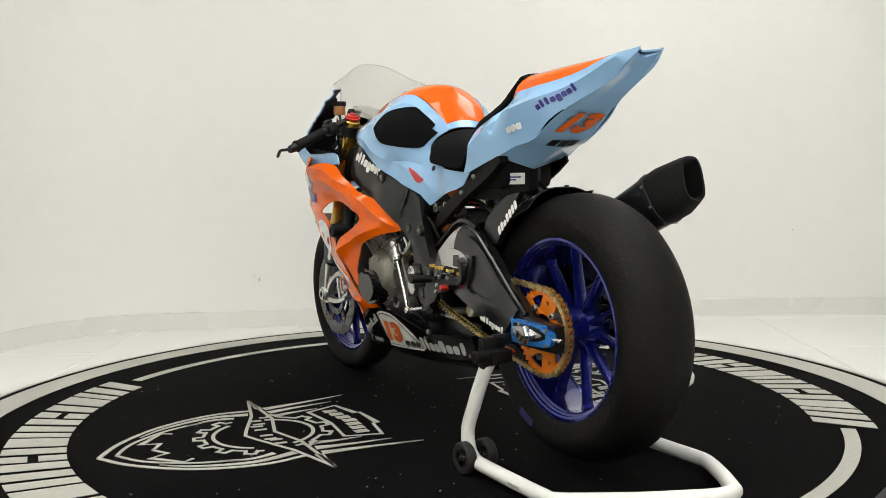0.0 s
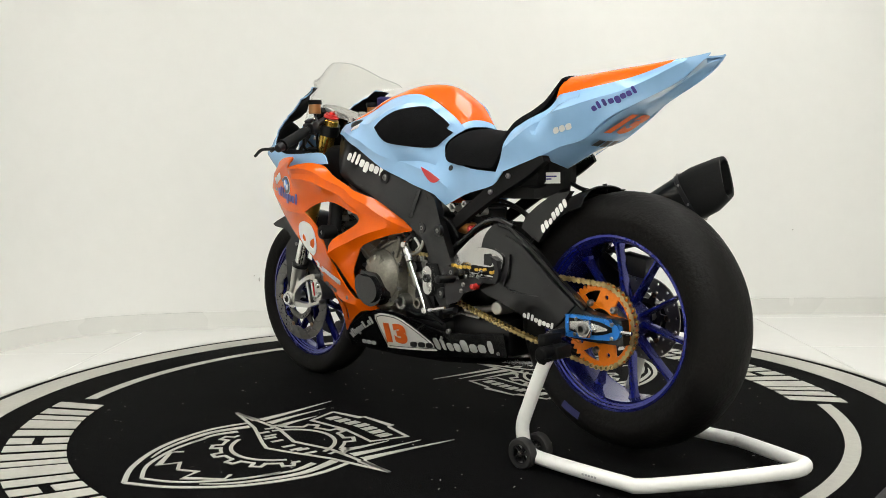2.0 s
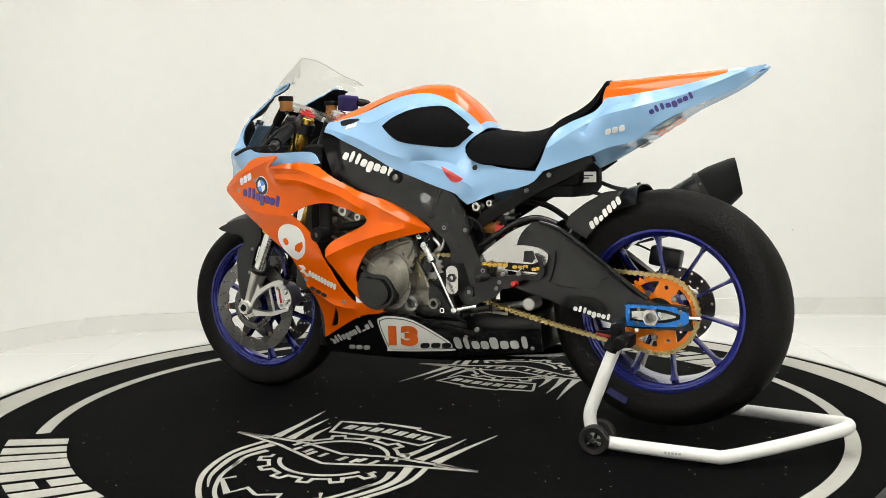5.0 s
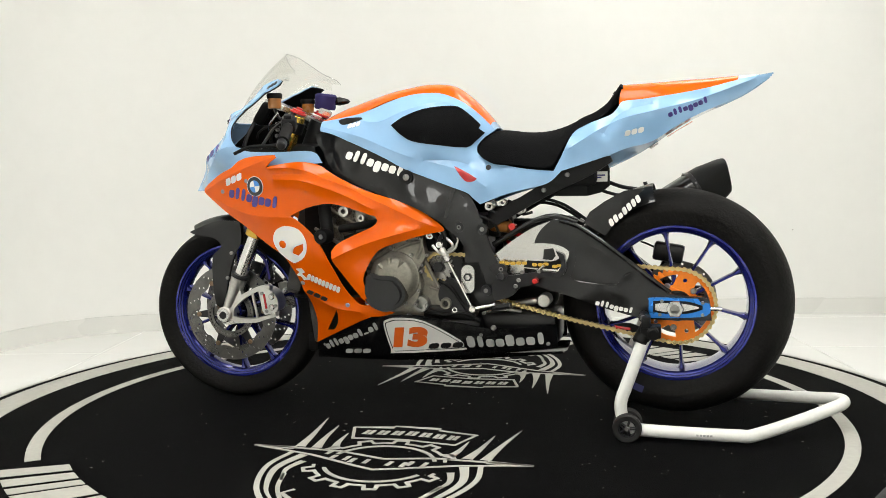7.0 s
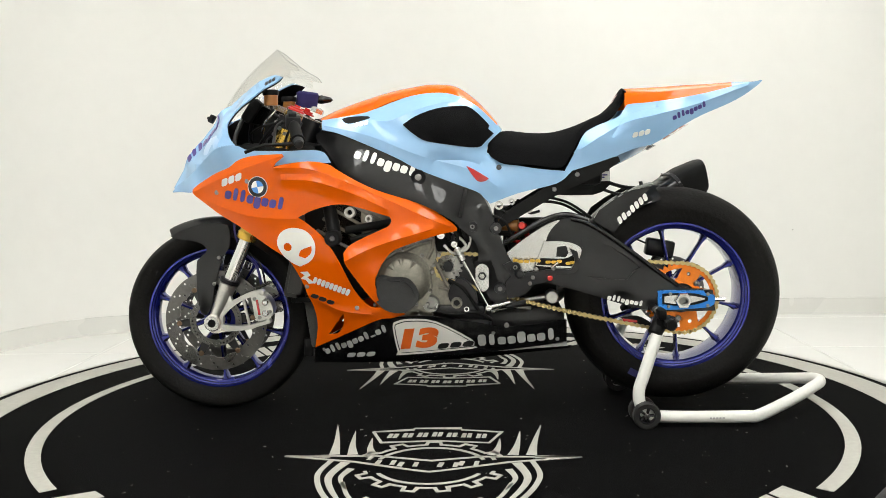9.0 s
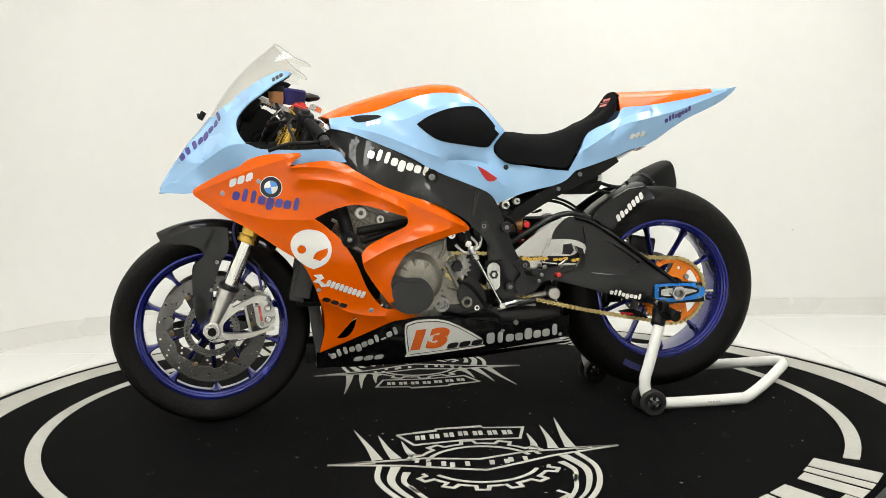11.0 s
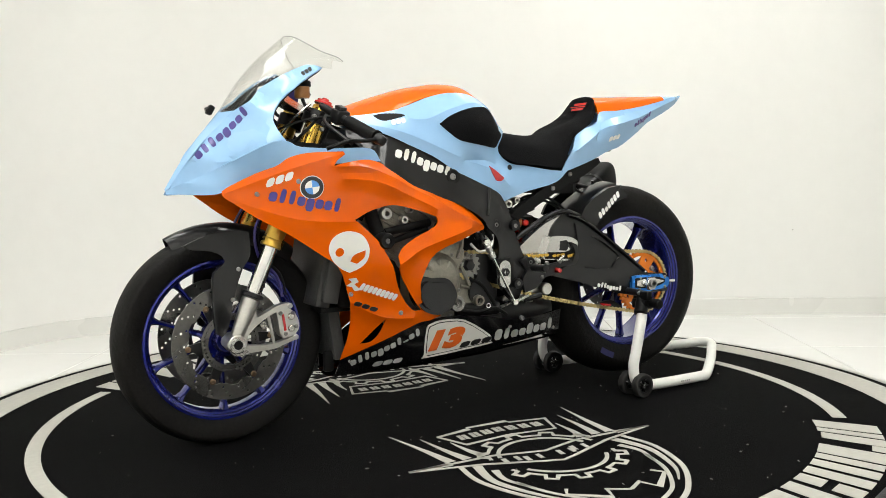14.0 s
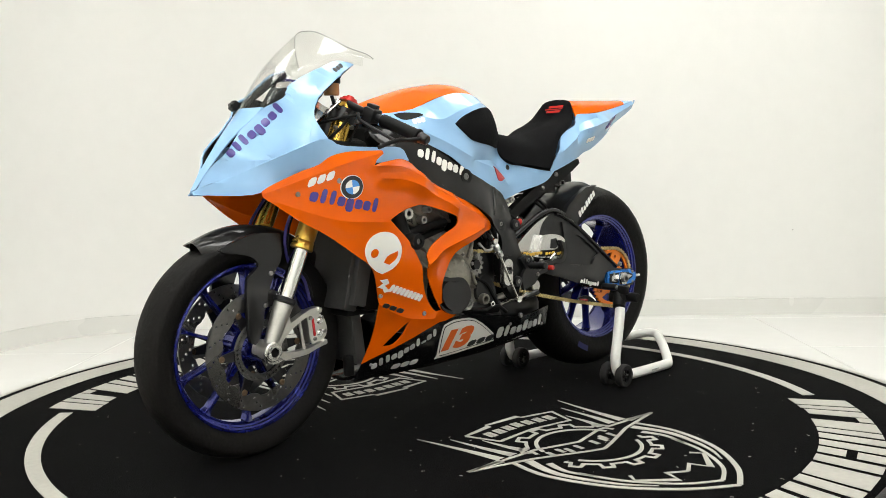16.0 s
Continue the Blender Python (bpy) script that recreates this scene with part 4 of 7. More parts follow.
# instrument block on its stay
dash = part("instrument", box(bmesh.new(), (-0.02, -0.066, -0.04), (0.018, 0.066, 0.04), 0.012, pose(-0.575, 0, 0.945, 0, 35, 0)), BLACK_MATT, bike, "black instrument panel")
part("screen", box(bmesh.new(), (0.0185, -0.052, -0.030), (0.0205, 0.052, 0.030), 0.001, pose(-0.575, 0, 0.945, 0, 35, 0), 1), BLACK_GLOSS, dash)
part("stay", tube(bmesh.new(), [(-0.60, -0.05, 0.93), (-0.62, -0.09, 0.86), (-0.60, -0.13, 0.80), (-0.5, -0.12, 0.74)], 0.007, 8), BLACK_METAL, dash)
part("stay", tube(bmesh.new(), [(-0.60, 0.05, 0.93), (-0.62, 0.09, 0.86), (-0.60, 0.13, 0.80), (-0.5, 0.12, 0.74)], 0.007, 8), BLACK_METAL, dash)
# head tube and air duct behind the clocks
bm = box(bmesh.new(), (-0.62, -0.12, 0.72), (-0.36, 0.12, 0.845), 0.03)
part("air_duct", bm, BLACK_MATT, bike)
part("head_tube", rod(bmesh.new(), Vector((-0.645, 0, 0.327)) + RAKE * 0.40, Vector((-0.645, 0, 0.327)) + RAKE * 0.64, 0.036, n=24), BLACK_METAL, bike)

# front mudguard: a carbon shell over the tyre with cheeks
def guard_shell(c, r0, half, a0, a1, mat, name, label, lip=0.35, grow=0.0):
    pts, tris, na, nw = [], [], 22, 12
    for i in range(na + 1):
        a = radians(a0 + (a1 - a0) * i / na)
        taper = min(1.0, lip + (1 - lip) * math.sin(math.pi * min(i / na * 1.15 + 0.08, 1.0) * 0.62))
        for k in range(nw + 1):
            f = -1 + 2 * k / nw
            w = half * taper
            r = r0 + grow * i / na - 0.052 * abs(f) ** 2.6
            pts.append((c.x + r * math.cos(a), w * math.copysign(abs(f) ** 0.9, f), c.z + r * math.sin(a)))
    for i in range(na):
        for k in range(nw):
            p = i * (nw + 1) + k
            tris += [(p, p + 1, p + nw + 2), (p, p + nw + 2, p + nw + 1)]
    bm = bmesh.new()
    shell(bm, pts, tris, 0.003, None)
    return part(name, bm, mat, bike, label, 50)


mud = guard_shell(FRONT, 0.321, 0.078, 118, 50, CARBON, "front_mudguard", "carbon fibre front mudguard", lip=0.25)
for s in (-1, 1):
    out = [(-0.836, 0.566), (-0.790, 0.585), (-0.740, 0.600), (-0.690, 0.602), (-0.654, 0.597), (-0.651, 0.535), (-0.666, 0.514), (-0.687, 0.464), (-0.706, 0.399), (-0.717, 0.340), (-0.735, 0.315), (-0.751, 0.324), (-0.758, 0.378), (-0.758, 0.477), (-0.744, 0.498), (-0.722, 0.516), (-0.728, 0.534), (-0.764, 0.550), (-0.812, 0.556)]
    bm = side_plate(bmesh.new(), [tuple(p) for p in rounded(out, 3)], s * 0.078, s * 0.090, 0.0025)
    part("cheek", bm, CARBON, mud)
    for x, z in ((-0.687, 0.497), (-0.705, 0.415)):
        bolt((x, s * 0.0925, z), 0.006, SCREW, LEFT if s < 0 else -LEFT, 0.003, mud)

# the front end stands turned a little to the left, about the steering head
STEM = Vector((-0.645, 0, 0.327))
STEER = Matrix.Translation(STEM) @ Matrix.Rotation(radians(3.1), 4, RAKE) @ Matrix.Translation(-STEM)
for ob in bike.children:
    if ob.name.split(".")[0] in ("front_wheel", "fork_leg", "fork_cap", "triple_clamp", "brake_caliper", "brake_hose", "front_mudguard"):
        ob.matrix_basis = STEER @ ob.matrix_basis

# ---- bodywork ----
orange = panel("side_fairing", [(-0.737, 0.707), (-0.715, 0.722), (-0.655, 0.753), (-0.607, 0.771), (-0.575, 0.792), (-0.524, 0.804), (-0.437, 0.807), (-0.432, 0.799), (-0.455, 0.783), (-0.466, 0.768), (-0.438, 0.776), (-0.366, 0.785), (-0.312, 0.776), (-0.28, 0.756), (-0.201, 0.711), (-0.119, 0.68), (-0.036, 0.652), (0.029, 0.611), (0.059, 0.584), (0.059, 0.573), (0.012, 0.565), (-0.053, 0.547), (-0.117, 0.525), (-0.146, 0.502), (-0.17, 0.463), (-0.183, 0.426), (-0.174, 0.39), (-0.151, 0.356), (-0.127, 0.334), (-0.097, 0.325), (-0.137, 0.314), (-0.188, 0.306), (-0.308, 0.249), (-0.39, 0.21), (-0.376, 0.276), (-0.377, 0.333), (-0.392, 0.389), (-0.411, 0.443), (-0.44, 0.496), (-0.489, 0.531), (-0.575, 0.59), (-0.648, 0.632), (-0.704, 0.671), (-0.734, 0.693)],
               [(-0.737, -0.15, 0.707), (-0.655, -0.195, 0.753), (-0.524, -0.235, 0.804), (-0.437, -0.252, 0.807), (-0.366, -0.24, 0.785), (-0.28, -0.215, 0.756), (-0.201, -0.198, 0.711), (-0.119, -0.192, 0.68), (0.059, -0.16, 0.579), (-0.518, -0.232, 0.713), (-0.407, -0.25, 0.733), (-0.278, -0.236, 0.725), (-0.15, -0.214, 0.673), (-0.411, -0.222, 0.534), (-0.349, -0.17, 0.372), (-0.241, -0.187, 0.348), (-0.097, -0.17, 0.325), (-0.394, -0.088, 0.213), (-0.308, -0.13, 0.249), (-0.378, -0.12, 0.295), (-0.489, -0.21, 0.531), (-0.648, -0.178, 0.632), (-0.146, -0.208, 0.502), (-0.183, -0.205, 0.426), (-0.217, -0.225, 0.575), (-0.281, -0.228, 0.665), (-0.052, -0.205, 0.592), (-0.397, -0.235, 0.623), (-0.25, -0.232, 0.513), (-0.195, -0.212, 0.528)], ORANGE, 0.004, [[(-0.4, 0.623), (-0.346, 0.647), (-0.281, 0.659), (-0.215, 0.646), (-0.134, 0.62), (-0.129, 0.607), (-0.143, 0.591), (-0.201, 0.565), (-0.25, 0.54), (-0.27, 0.517), (-0.262, 0.476), (-0.223, 0.413), (-0.192, 0.371), (-0.17, 0.347), (-0.206, 0.355), (-0.249, 0.407), (-0.285, 0.49), (-0.324, 0.556), (-0.365, 0.596)], [(-0.341, 0.256), (-0.302, 0.307), (-0.283, 0.332), (-0.289, 0.293), (-0.31, 0.262)]], 0.011, "glossy orange side fairing with an open window", "orange",
               ridges=[([(-0.461, 0.767), (-0.366, 0.764), (-0.278, 0.734), (-0.15, 0.676), (-0.052, 0.628), (0.045, 0.585)], 0.016, 0.040), ([(-0.44, 0.734), (-0.342, 0.726), (-0.232, 0.686), (-0.133, 0.64)], 0.014, 0.045), ([(-0.265, 0.493), (-0.203, 0.524), (-0.119, 0.553), (-0.004, 0.584)], 0.016, 0.05), ([(-0.734, 0.7), (-0.58, 0.76), (-0.437, 0.802)], 0.008, 0.05), ([(-0.703, 0.679), (-0.553, 0.629), (-0.397, 0.618)], 0.008, 0.06), ([(-0.392, 0.389), (-0.298, 0.341), (-0.195, 0.328)], 0.010, 0.04)])
cheek = panel("nose_fairing", [(-0.838, 0.714), (-0.799, 0.778), (-0.749, 0.843), (-0.708, 0.886), (-0.673, 0.924), (-0.626, 0.959), (-0.605, 0.981), (-0.546, 1.019), (-0.493, 1.043), (-0.475, 1.045), (-0.452, 1.034), (-0.504, 1.004), (-0.539, 0.977), (-0.582, 0.943), (-0.609, 0.9), (-0.602, 0.863), (-0.58, 0.832), (-0.634, 0.826), (-0.7, 0.787), (-0.77, 0.746)],
              [(-0.838, -0.006, 0.714), (-0.799, -0.02, 0.778), (-0.749, -0.034, 0.843), (-0.708, -0.05, 0.886), (-0.673, -0.062, 0.924), (-0.626, -0.072, 0.959), (-0.546, -0.095, 1.019), (-0.479, -0.125, 1.044), (-0.452, -0.178, 1.034), (-0.504, -0.192, 1.004), (-0.539, -0.2, 0.977), (-0.582, -0.208, 0.943), (-0.609, -0.216, 0.9), (-0.602, -0.224, 0.863), (-0.58, -0.226, 0.832), (-0.634, -0.24, 0.826), (-0.7, -0.165, 0.787), (-0.77, -0.085, 0.746), (-0.658, -0.136, 0.937), (-0.783, -0.062, 0.808), (-0.575, -0.15, 0.975)], SKY, 0.004, (), 0.014, "glossy light blue nose fairing", "cheek", lining=BLACK_MATT, smooth=3)
chin = panel("lower_nose_fairing", [(-0.848, 0.700), (-0.838, 0.7145), (-0.770, 0.7475), (-0.700, 0.7885), (-0.634, 0.8275), (-0.580, 0.834), (-0.542, 0.820), (-0.444, 0.816), (-0.336, 0.816), (-0.304, 0.781), (-0.371, 0.777), (-0.444, 0.775), (-0.527, 0.771), (-0.613, 0.756), (-0.667, 0.736), (-0.740, 0.699)],
             [(-0.848, -0.004, 0.700), (-0.838, -0.006, 0.714), (-0.770, -0.085, 0.746), (-0.700, -0.165, 0.787), (-0.634, -0.240, 0.826), (-0.580, -0.228, 0.833), (-0.444, -0.226, 0.816), (-0.336, -0.21, 0.816), (-0.304, -0.21, 0.781), (-0.444, -0.232, 0.775), (-0.613, -0.200, 0.756), (-0.740, -0.130, 0.699), (-0.691, -0.142, 0.752)], SKY, 0.004, (), 0.016, "glossy light blue lower nose panel", "chin", smooth=2)
crown("nose_bridge", [(-0.838, -0.007, 0.714), (-0.797, -0.022, 0.778), (-0.746, -0.037, 0.843), (-0.705, -0.053, 0.886), (-0.671, -0.065, 0.922)], [(-0.849, 0, 0.711), (-0.815, 0, 0.768), (-0.769, 0, 0.835), (-0.731, 0, 0.881), (-0.698, 0, 0.921)], SKY, 0.004, 5, 1.0, "light blue nose between the cheeks", "bridge")
side = panel("tank_side_cover", [(-0.346, 0.911), (-0.275, 0.919), (-0.206, 0.932), (-0.138, 0.96), (-0.078, 0.976), (-0.019, 0.985), (0.049, 0.981), (0.116, 0.95), (0.167, 0.905), (0.197, 0.872), (0.169, 0.847), (0.152, 0.825), (0.152, 0.805), (0.182, 0.781), (0.283, 0.757), (0.384, 0.746), (0.404, 0.745), (0.359, 0.709), (0.249, 0.683), (0.16, 0.651), (0.14, 0.67), (0.122, 0.687), (0.047, 0.717), (-0.052, 0.757), (-0.118, 0.793), (-0.202, 0.831), (-0.289, 0.867), (-0.344, 0.881)],
             [(-0.346, -0.1, 0.911), (-0.344, -0.125, 0.881), (-0.206, -0.12, 0.932), (-0.202, -0.167, 0.831), (-0.219, -0.16, 0.885), (-0.087, -0.115, 0.974), (-0.019, -0.11, 0.985), (0.049, -0.1, 0.981), (0.116, -0.088, 0.95), (0.167, -0.072, 0.905), (0.197, -0.066, 0.87), (-0.095, -0.172, 0.887), (0.017, -0.168, 0.922), (0.116, -0.13, 0.897), (0.166, -0.095, 0.863), (-0.05, -0.18, 0.84), (-0.052, -0.172, 0.757), (0.047, -0.155, 0.717), (0.122, -0.135, 0.687), (0.16, -0.115, 0.651), (0.048, -0.16, 0.797), (0.031, -0.15, 0.773), (0.131, -0.128, 0.771), (0.152, -0.105, 0.819), (0.283, -0.13, 0.757), (0.392, -0.125, 0.745), (0.249, -0.12, 0.683), (0.359, -0.12, 0.709)], SKY, 0.004, (), 0.011, "glossy light blue tank side cover", "tank",
             ridges=[([(-0.195, 0.907), (-0.135, 0.902), (-0.05, 0.934), (0.049, 0.956), (0.124, 0.931)], 0.010, 0.05), ([(-0.002, 0.783), (0.081, 0.782), (0.131, 0.768)], -0.008, 0.035), ([(-0.346, 0.895), (-0.202, 0.86), (-0.051, 0.799), (0.098, 0.755), (0.181, 0.703)], 0.007, 0.05)])
TANK_EDGE, TANK_MID = [(-0.346, -0.1, 0.911), (-0.276, -0.117, 0.919), (-0.206, -0.12, 0.932), (-0.138, -0.12, 0.96), (-0.078, -0.115, 0.976), (-0.019, -0.11, 0.985), (0.049, -0.1, 0.981), (0.116, -0.088, 0.95), (0.163, -0.074, 0.908), (0.184, -0.068, 0.886), (0.197, -0.066, 0.872)], [(-0.375, 0, 0.92), (-0.312, 0, 0.949), (-0.231, 0, 0.976), (-0.15, 0, 0.999), (-0.088, 0, 1.011), (-0.017, 0, 1.02), (0.059, 0, 1.012), (0.118, 0, 0.971), (0.162, 0, 0.925), (0.183, 0, 0.9), (0.198, 0, 0.88)]
crown("tank_cover", TANK_EDGE[:10], TANK_MID[:10], ORANGE, 0.004, 9, 0.9, "glossy orange tank top", "tanktop")
crown("tank_collar", TANK_EDGE[9:], TANK_MID[9:], SKY, 0.004, 9, 0.9, "light blue rear edge of the tank", "collar")
tail = panel("tail_side", [(0.383, 0.747), (0.41, 0.797), (0.438, 0.852), (0.473, 0.877), (0.541, 0.903), (0.563, 0.927), (0.576, 0.942), (0.637, 0.946), (0.724, 0.958), (0.813, 0.974), (0.898, 0.994), (0.984, 1.011), (0.97, 0.995), (0.902, 0.951), (0.796, 0.906), (0.723, 0.868), (0.657, 0.826), (0.588, 0.808), (0.519, 0.782), (0.4, 0.745)],
             [(0.383, -0.128, 0.747), (0.438, -0.12, 0.852), (0.473, -0.108, 0.877), (0.563, -0.085, 0.927), (0.576, -0.085, 0.942), (0.724, -0.08, 0.958), (0.898, -0.052, 0.994), (0.984, -0.033, 1.011), (0.902, -0.038, 0.951), (0.796, -0.06, 0.906), (0.657, -0.085, 0.826), (0.588, -0.1, 0.808), (0.519, -0.115, 0.782), (0.517, -0.128, 0.845), (0.601, -0.122, 0.894), (0.721, -0.098, 0.916), (0.636, -0.11, 0.864)], SKY, 0.004, (), 0.011, "glossy light blue tail fairing", "tail",
             ridges=[([(0.434, 0.813), (0.552, 0.882), (0.652, 0.908), (0.777, 0.939), (0.934, 0.994)], 0.018, 0.06), ([(0.526, 0.852), (0.57, 0.907), (0.653, 0.93)], -0.010, 0.03)])
TAIL_EDGE, TAIL_MID = [(0.565, -0.085, 0.934), (0.64, -0.086, 0.947), (0.724, -0.08, 0.958), (0.811, -0.066, 0.974), (0.89, -0.052, 0.992), (0.984, -0.033, 1.011)], [(0.575, 0, 0.996), (0.655, 0, 0.998), (0.741, 0, 1.002), (0.826, 0, 1.005), (0.898, 0, 1.009), (0.954, 0, 1.008)]
crown("tail_cover", TAIL_EDGE[:5], TAIL_MID[:5], ORANGE, 0.004, 6, 0.6, "glossy orange tail hump", "tailtop")
crown("tail_end", TAIL_EDGE[4:], TAIL_MID[4:], SKY, 0.004, 6, 0.6, "light blue forked tail end", "tailend")
UNDER_MID = [(0.53, 0, 0.752), (0.60, 0, 0.785), (0.66, 0, 0.820), (0.73, 0, 0.868), (0.80, 0, 0.908), (0.88, 0, 0.950), (0.955, 0, 0.990)]
under = crown("undertail", [(0.528, -0.108, 0.784), (0.588, -0.1, 0.808), (0.657, -0.085, 0.826), (0.726, -0.075, 0.869), (0.796, -0.06, 0.906), (0.902, -0.038, 0.951), (0.974, -0.033, 1.001)], UNDER_MID, SKY, 0.004, 8, 0, "light blue underside of the tail", "under", up=-1)
seat = crown("seat", [(0.154, -0.1, 0.819), (0.162, -0.115, 0.795), (0.199, -0.13, 0.775), (0.282, -0.137, 0.766), (0.341, -0.137, 0.758), (0.378, -0.135, 0.762), (0.405, -0.13, 0.804), (0.436, -0.122, 0.854), (0.482, -0.112, 0.882), (0.524, -0.1, 0.905), (0.549, -0.088, 0.934), (0.562, -0.07, 0.972)], [(0.163, 0, 0.846), (0.187, 0, 0.866), (0.219, 0, 0.873), (0.289, 0, 0.865), (0.351, 0, 0.866), (0.403, 0, 0.878), (0.447, 0, 0.893), (0.49, 0, 0.909), (0.523, 0, 0.925), (0.544, 0, 0.952), (0.556, 0, 0.981), (0.567, 0, 0.997)], FOAM, 0.02, 9, 0.42, "black foam seat pad", "seat")
beam = panel("frame_beam", [(-0.365, 0.868), (-0.337, 0.879), (-0.29, 0.866), (-0.203, 0.83), (-0.119, 0.792), (-0.053, 0.756), (0.047, 0.716), (0.122, 0.685), (0.147, 0.658), (0.167, 0.611), (0.188, 0.551), (0.209, 0.5), (0.238, 0.452), (0.22, 0.415), (0.206, 0.364), (0.186, 0.338), (0.157, 0.365), (0.124, 0.417), (0.114, 0.451), (0.122, 0.502), (0.109, 0.545), (0.071, 0.58), (0.046, 0.606), (-0.036, 0.651), (-0.12, 0.68), (-0.203, 0.71), (-0.279, 0.751), (-0.325, 0.812), (-0.36, 0.847)],
             [(-0.365, -0.105, 0.865), (-0.29, -0.14, 0.866), (-0.288, -0.165, 0.803), (-0.203, -0.165, 0.83), (-0.202, -0.182, 0.768), (-0.053, -0.165, 0.756), (-0.052, -0.182, 0.699), (-0.12, -0.178, 0.68), (0.047, -0.15, 0.716), (0.047, -0.172, 0.664), (0.122, -0.13, 0.685), (0.129, -0.155, 0.587), (0.167, -0.14, 0.611), (0.133, -0.15, 0.437), (0.238, -0.14, 0.452), (0.186, -0.145, 0.338), (0.114, -0.15, 0.468)], CARBON, 0.03, (), 0.012, "carbon covered frame beam", "frame", smooth=7,
             ridges=[([(0.097, 0.704), (0.13, 0.637), (0.142, 0.553), (0.179, 0.484), (0.221, 0.44)], 0.012, 0.035), ([(-0.27, 0.761), (-0.186, 0.723), (-0.053, 0.671), (0.047, 0.623)], 0.009, 0.03)])
pan = panel("belly_pan", [(-0.39, 0.208), (-0.308, 0.247), (-0.189, 0.302), (-0.129, 0.313), (-0.026, 0.317), (0.092, 0.298), (0.211, 0.282), (0.388, 0.295), (0.389, 0.226), (0.176, 0.201), (0.107, 0.191), (-0.138, 0.181), (-0.282, 0.166), (-0.397, 0.156)],
            [(-0.39, -0.088, 0.208), (-0.308, -0.13, 0.247), (-0.189, -0.16, 0.302), (-0.026, -0.165, 0.317), (0.211, -0.15, 0.282), (0.388, -0.11, 0.295), (0.389, -0.095, 0.226), (0.107, -0.105, 0.191), (-0.138, -0.105, 0.181), (-0.397, -0.062, 0.156), (-0.282, -0.085, 0.166), (-0.135, -0.158, 0.296), (0.104, -0.13, 0.241)], BLACK_GLOSS, 0.004, (), 0.02, "gloss black belly pan", "belly")
swing = panel("swingarm", [(0.289, 0.464), (0.318, 0.515), (0.335, 0.562), (0.366, 0.596), (0.396, 0.605), (0.45, 0.584), (0.517, 0.543), (0.583, 0.495), (0.657, 0.438), (0.715, 0.397), (0.818, 0.386), (0.825, 0.325), (0.666, 0.324), (0.566, 0.342), (0.431, 0.384), (0.331, 0.411), (0.289, 0.436)],
              [(0.222, -0.12, 0.489), (0.255, -0.12, 0.412), (0.358, -0.125, 0.599), (0.399, -0.135, 0.531), (0.517, -0.128, 0.543), (0.481, -0.145, 0.447), (0.583, -0.135, 0.495), (0.566, -0.14, 0.342), (0.657, -0.14, 0.438), (0.715, -0.143, 0.397), (0.666, -0.143, 0.324), (0.822, -0.143, 0.359), (0.547, -0.15, 0.413)], CARBON, 0.03, (), 0.012, "carbon covered swingarm", "swing", smooth=6,
              ridges=[([(0.314, 0.447), (0.448, 0.44), (0.556, 0.423), (0.592, 0.449), (0.483, 0.547)], 0.004, 0.035), ([(0.264, 0.515), (0.357, 0.579), (0.45, 0.561), (0.599, 0.465), (0.715, 0.39)], 0.006, 0.03)])
decal("swingarm_spar", [[tuple(p) for p in rounded([(0.425, 0.576), (0.495, 0.547), (0.553, 0.506), (0.610, 0.463), (0.683, 0.412), (0.660, 0.392), (0.628, 0.360), (0.586, 0.341), (0.504, 0.372), (0.412, 0.399), (0.335, 0.417), (0.365, 0.431), (0.402, 0.448), (0.430, 0.490), (0.431, 0.532)], 3)]], CARBON, ["swing"], swing,
      [[tuple(p) for p in rounded([(0.448, 0.524), (0.495, 0.529), (0.552, 0.498), (0.604, 0.458), (0.583, 0.445), (0.564, 0.422), (0.470, 0.426), (0.432, 0.438), (0.443, 0.467), (0.448, 0.500)], 3)]], 0.008, 0.014, "", 0.007, 35)
for line, r in (([(0.400, 0.603), (0.450, 0.588), (0.517, 0.547), (0.583, 0.499), (0.657, 0.442), (0.712, 0.402)], 0.007), ([(0.450, 0.428), (0.510, 0.421), (0.566, 0.420), (0.588, 0.446), (0.608, 0.457)], 0.004)):
    pts = [(x, (drop(["swing"], x, z - 0.006, 0.0) or -0.138) - 0.003, z) for x, z in line]
    part("spar_bead", tube(bmesh.new(), pts, r, 10), BLACK_GLOSS, swing)
# keel of the belly pan
bm = bmesh.new()
rows = []
for x, w, z, k in ((-0.40, 0.064, 0.160, 0.150), (-0.30, 0.084, 0.165, 0.150), (-0.12, 0.104, 0.176, 0.155), (0.10, 0.104, 0.186, 0.165), (0.40, 0.094, 0.206, 0.195)):
    rows.append([bm.verts.new((x, y, h)) for y, h in ((-w, z + 0.006), (-w * 0.75, k + 0.006), (-w * 0.3, k), (w * 0.3, k), (w * 0.75, k + 0.006), (w, z + 0.006))])
for p, q in zip(rows, rows[1:]):
    for i in range(5):
        bm.faces.new((p[i], p[i + 1], q[i + 1], q[i]))
part("belly_floor", bm, BLACK_GLOSS, bike)

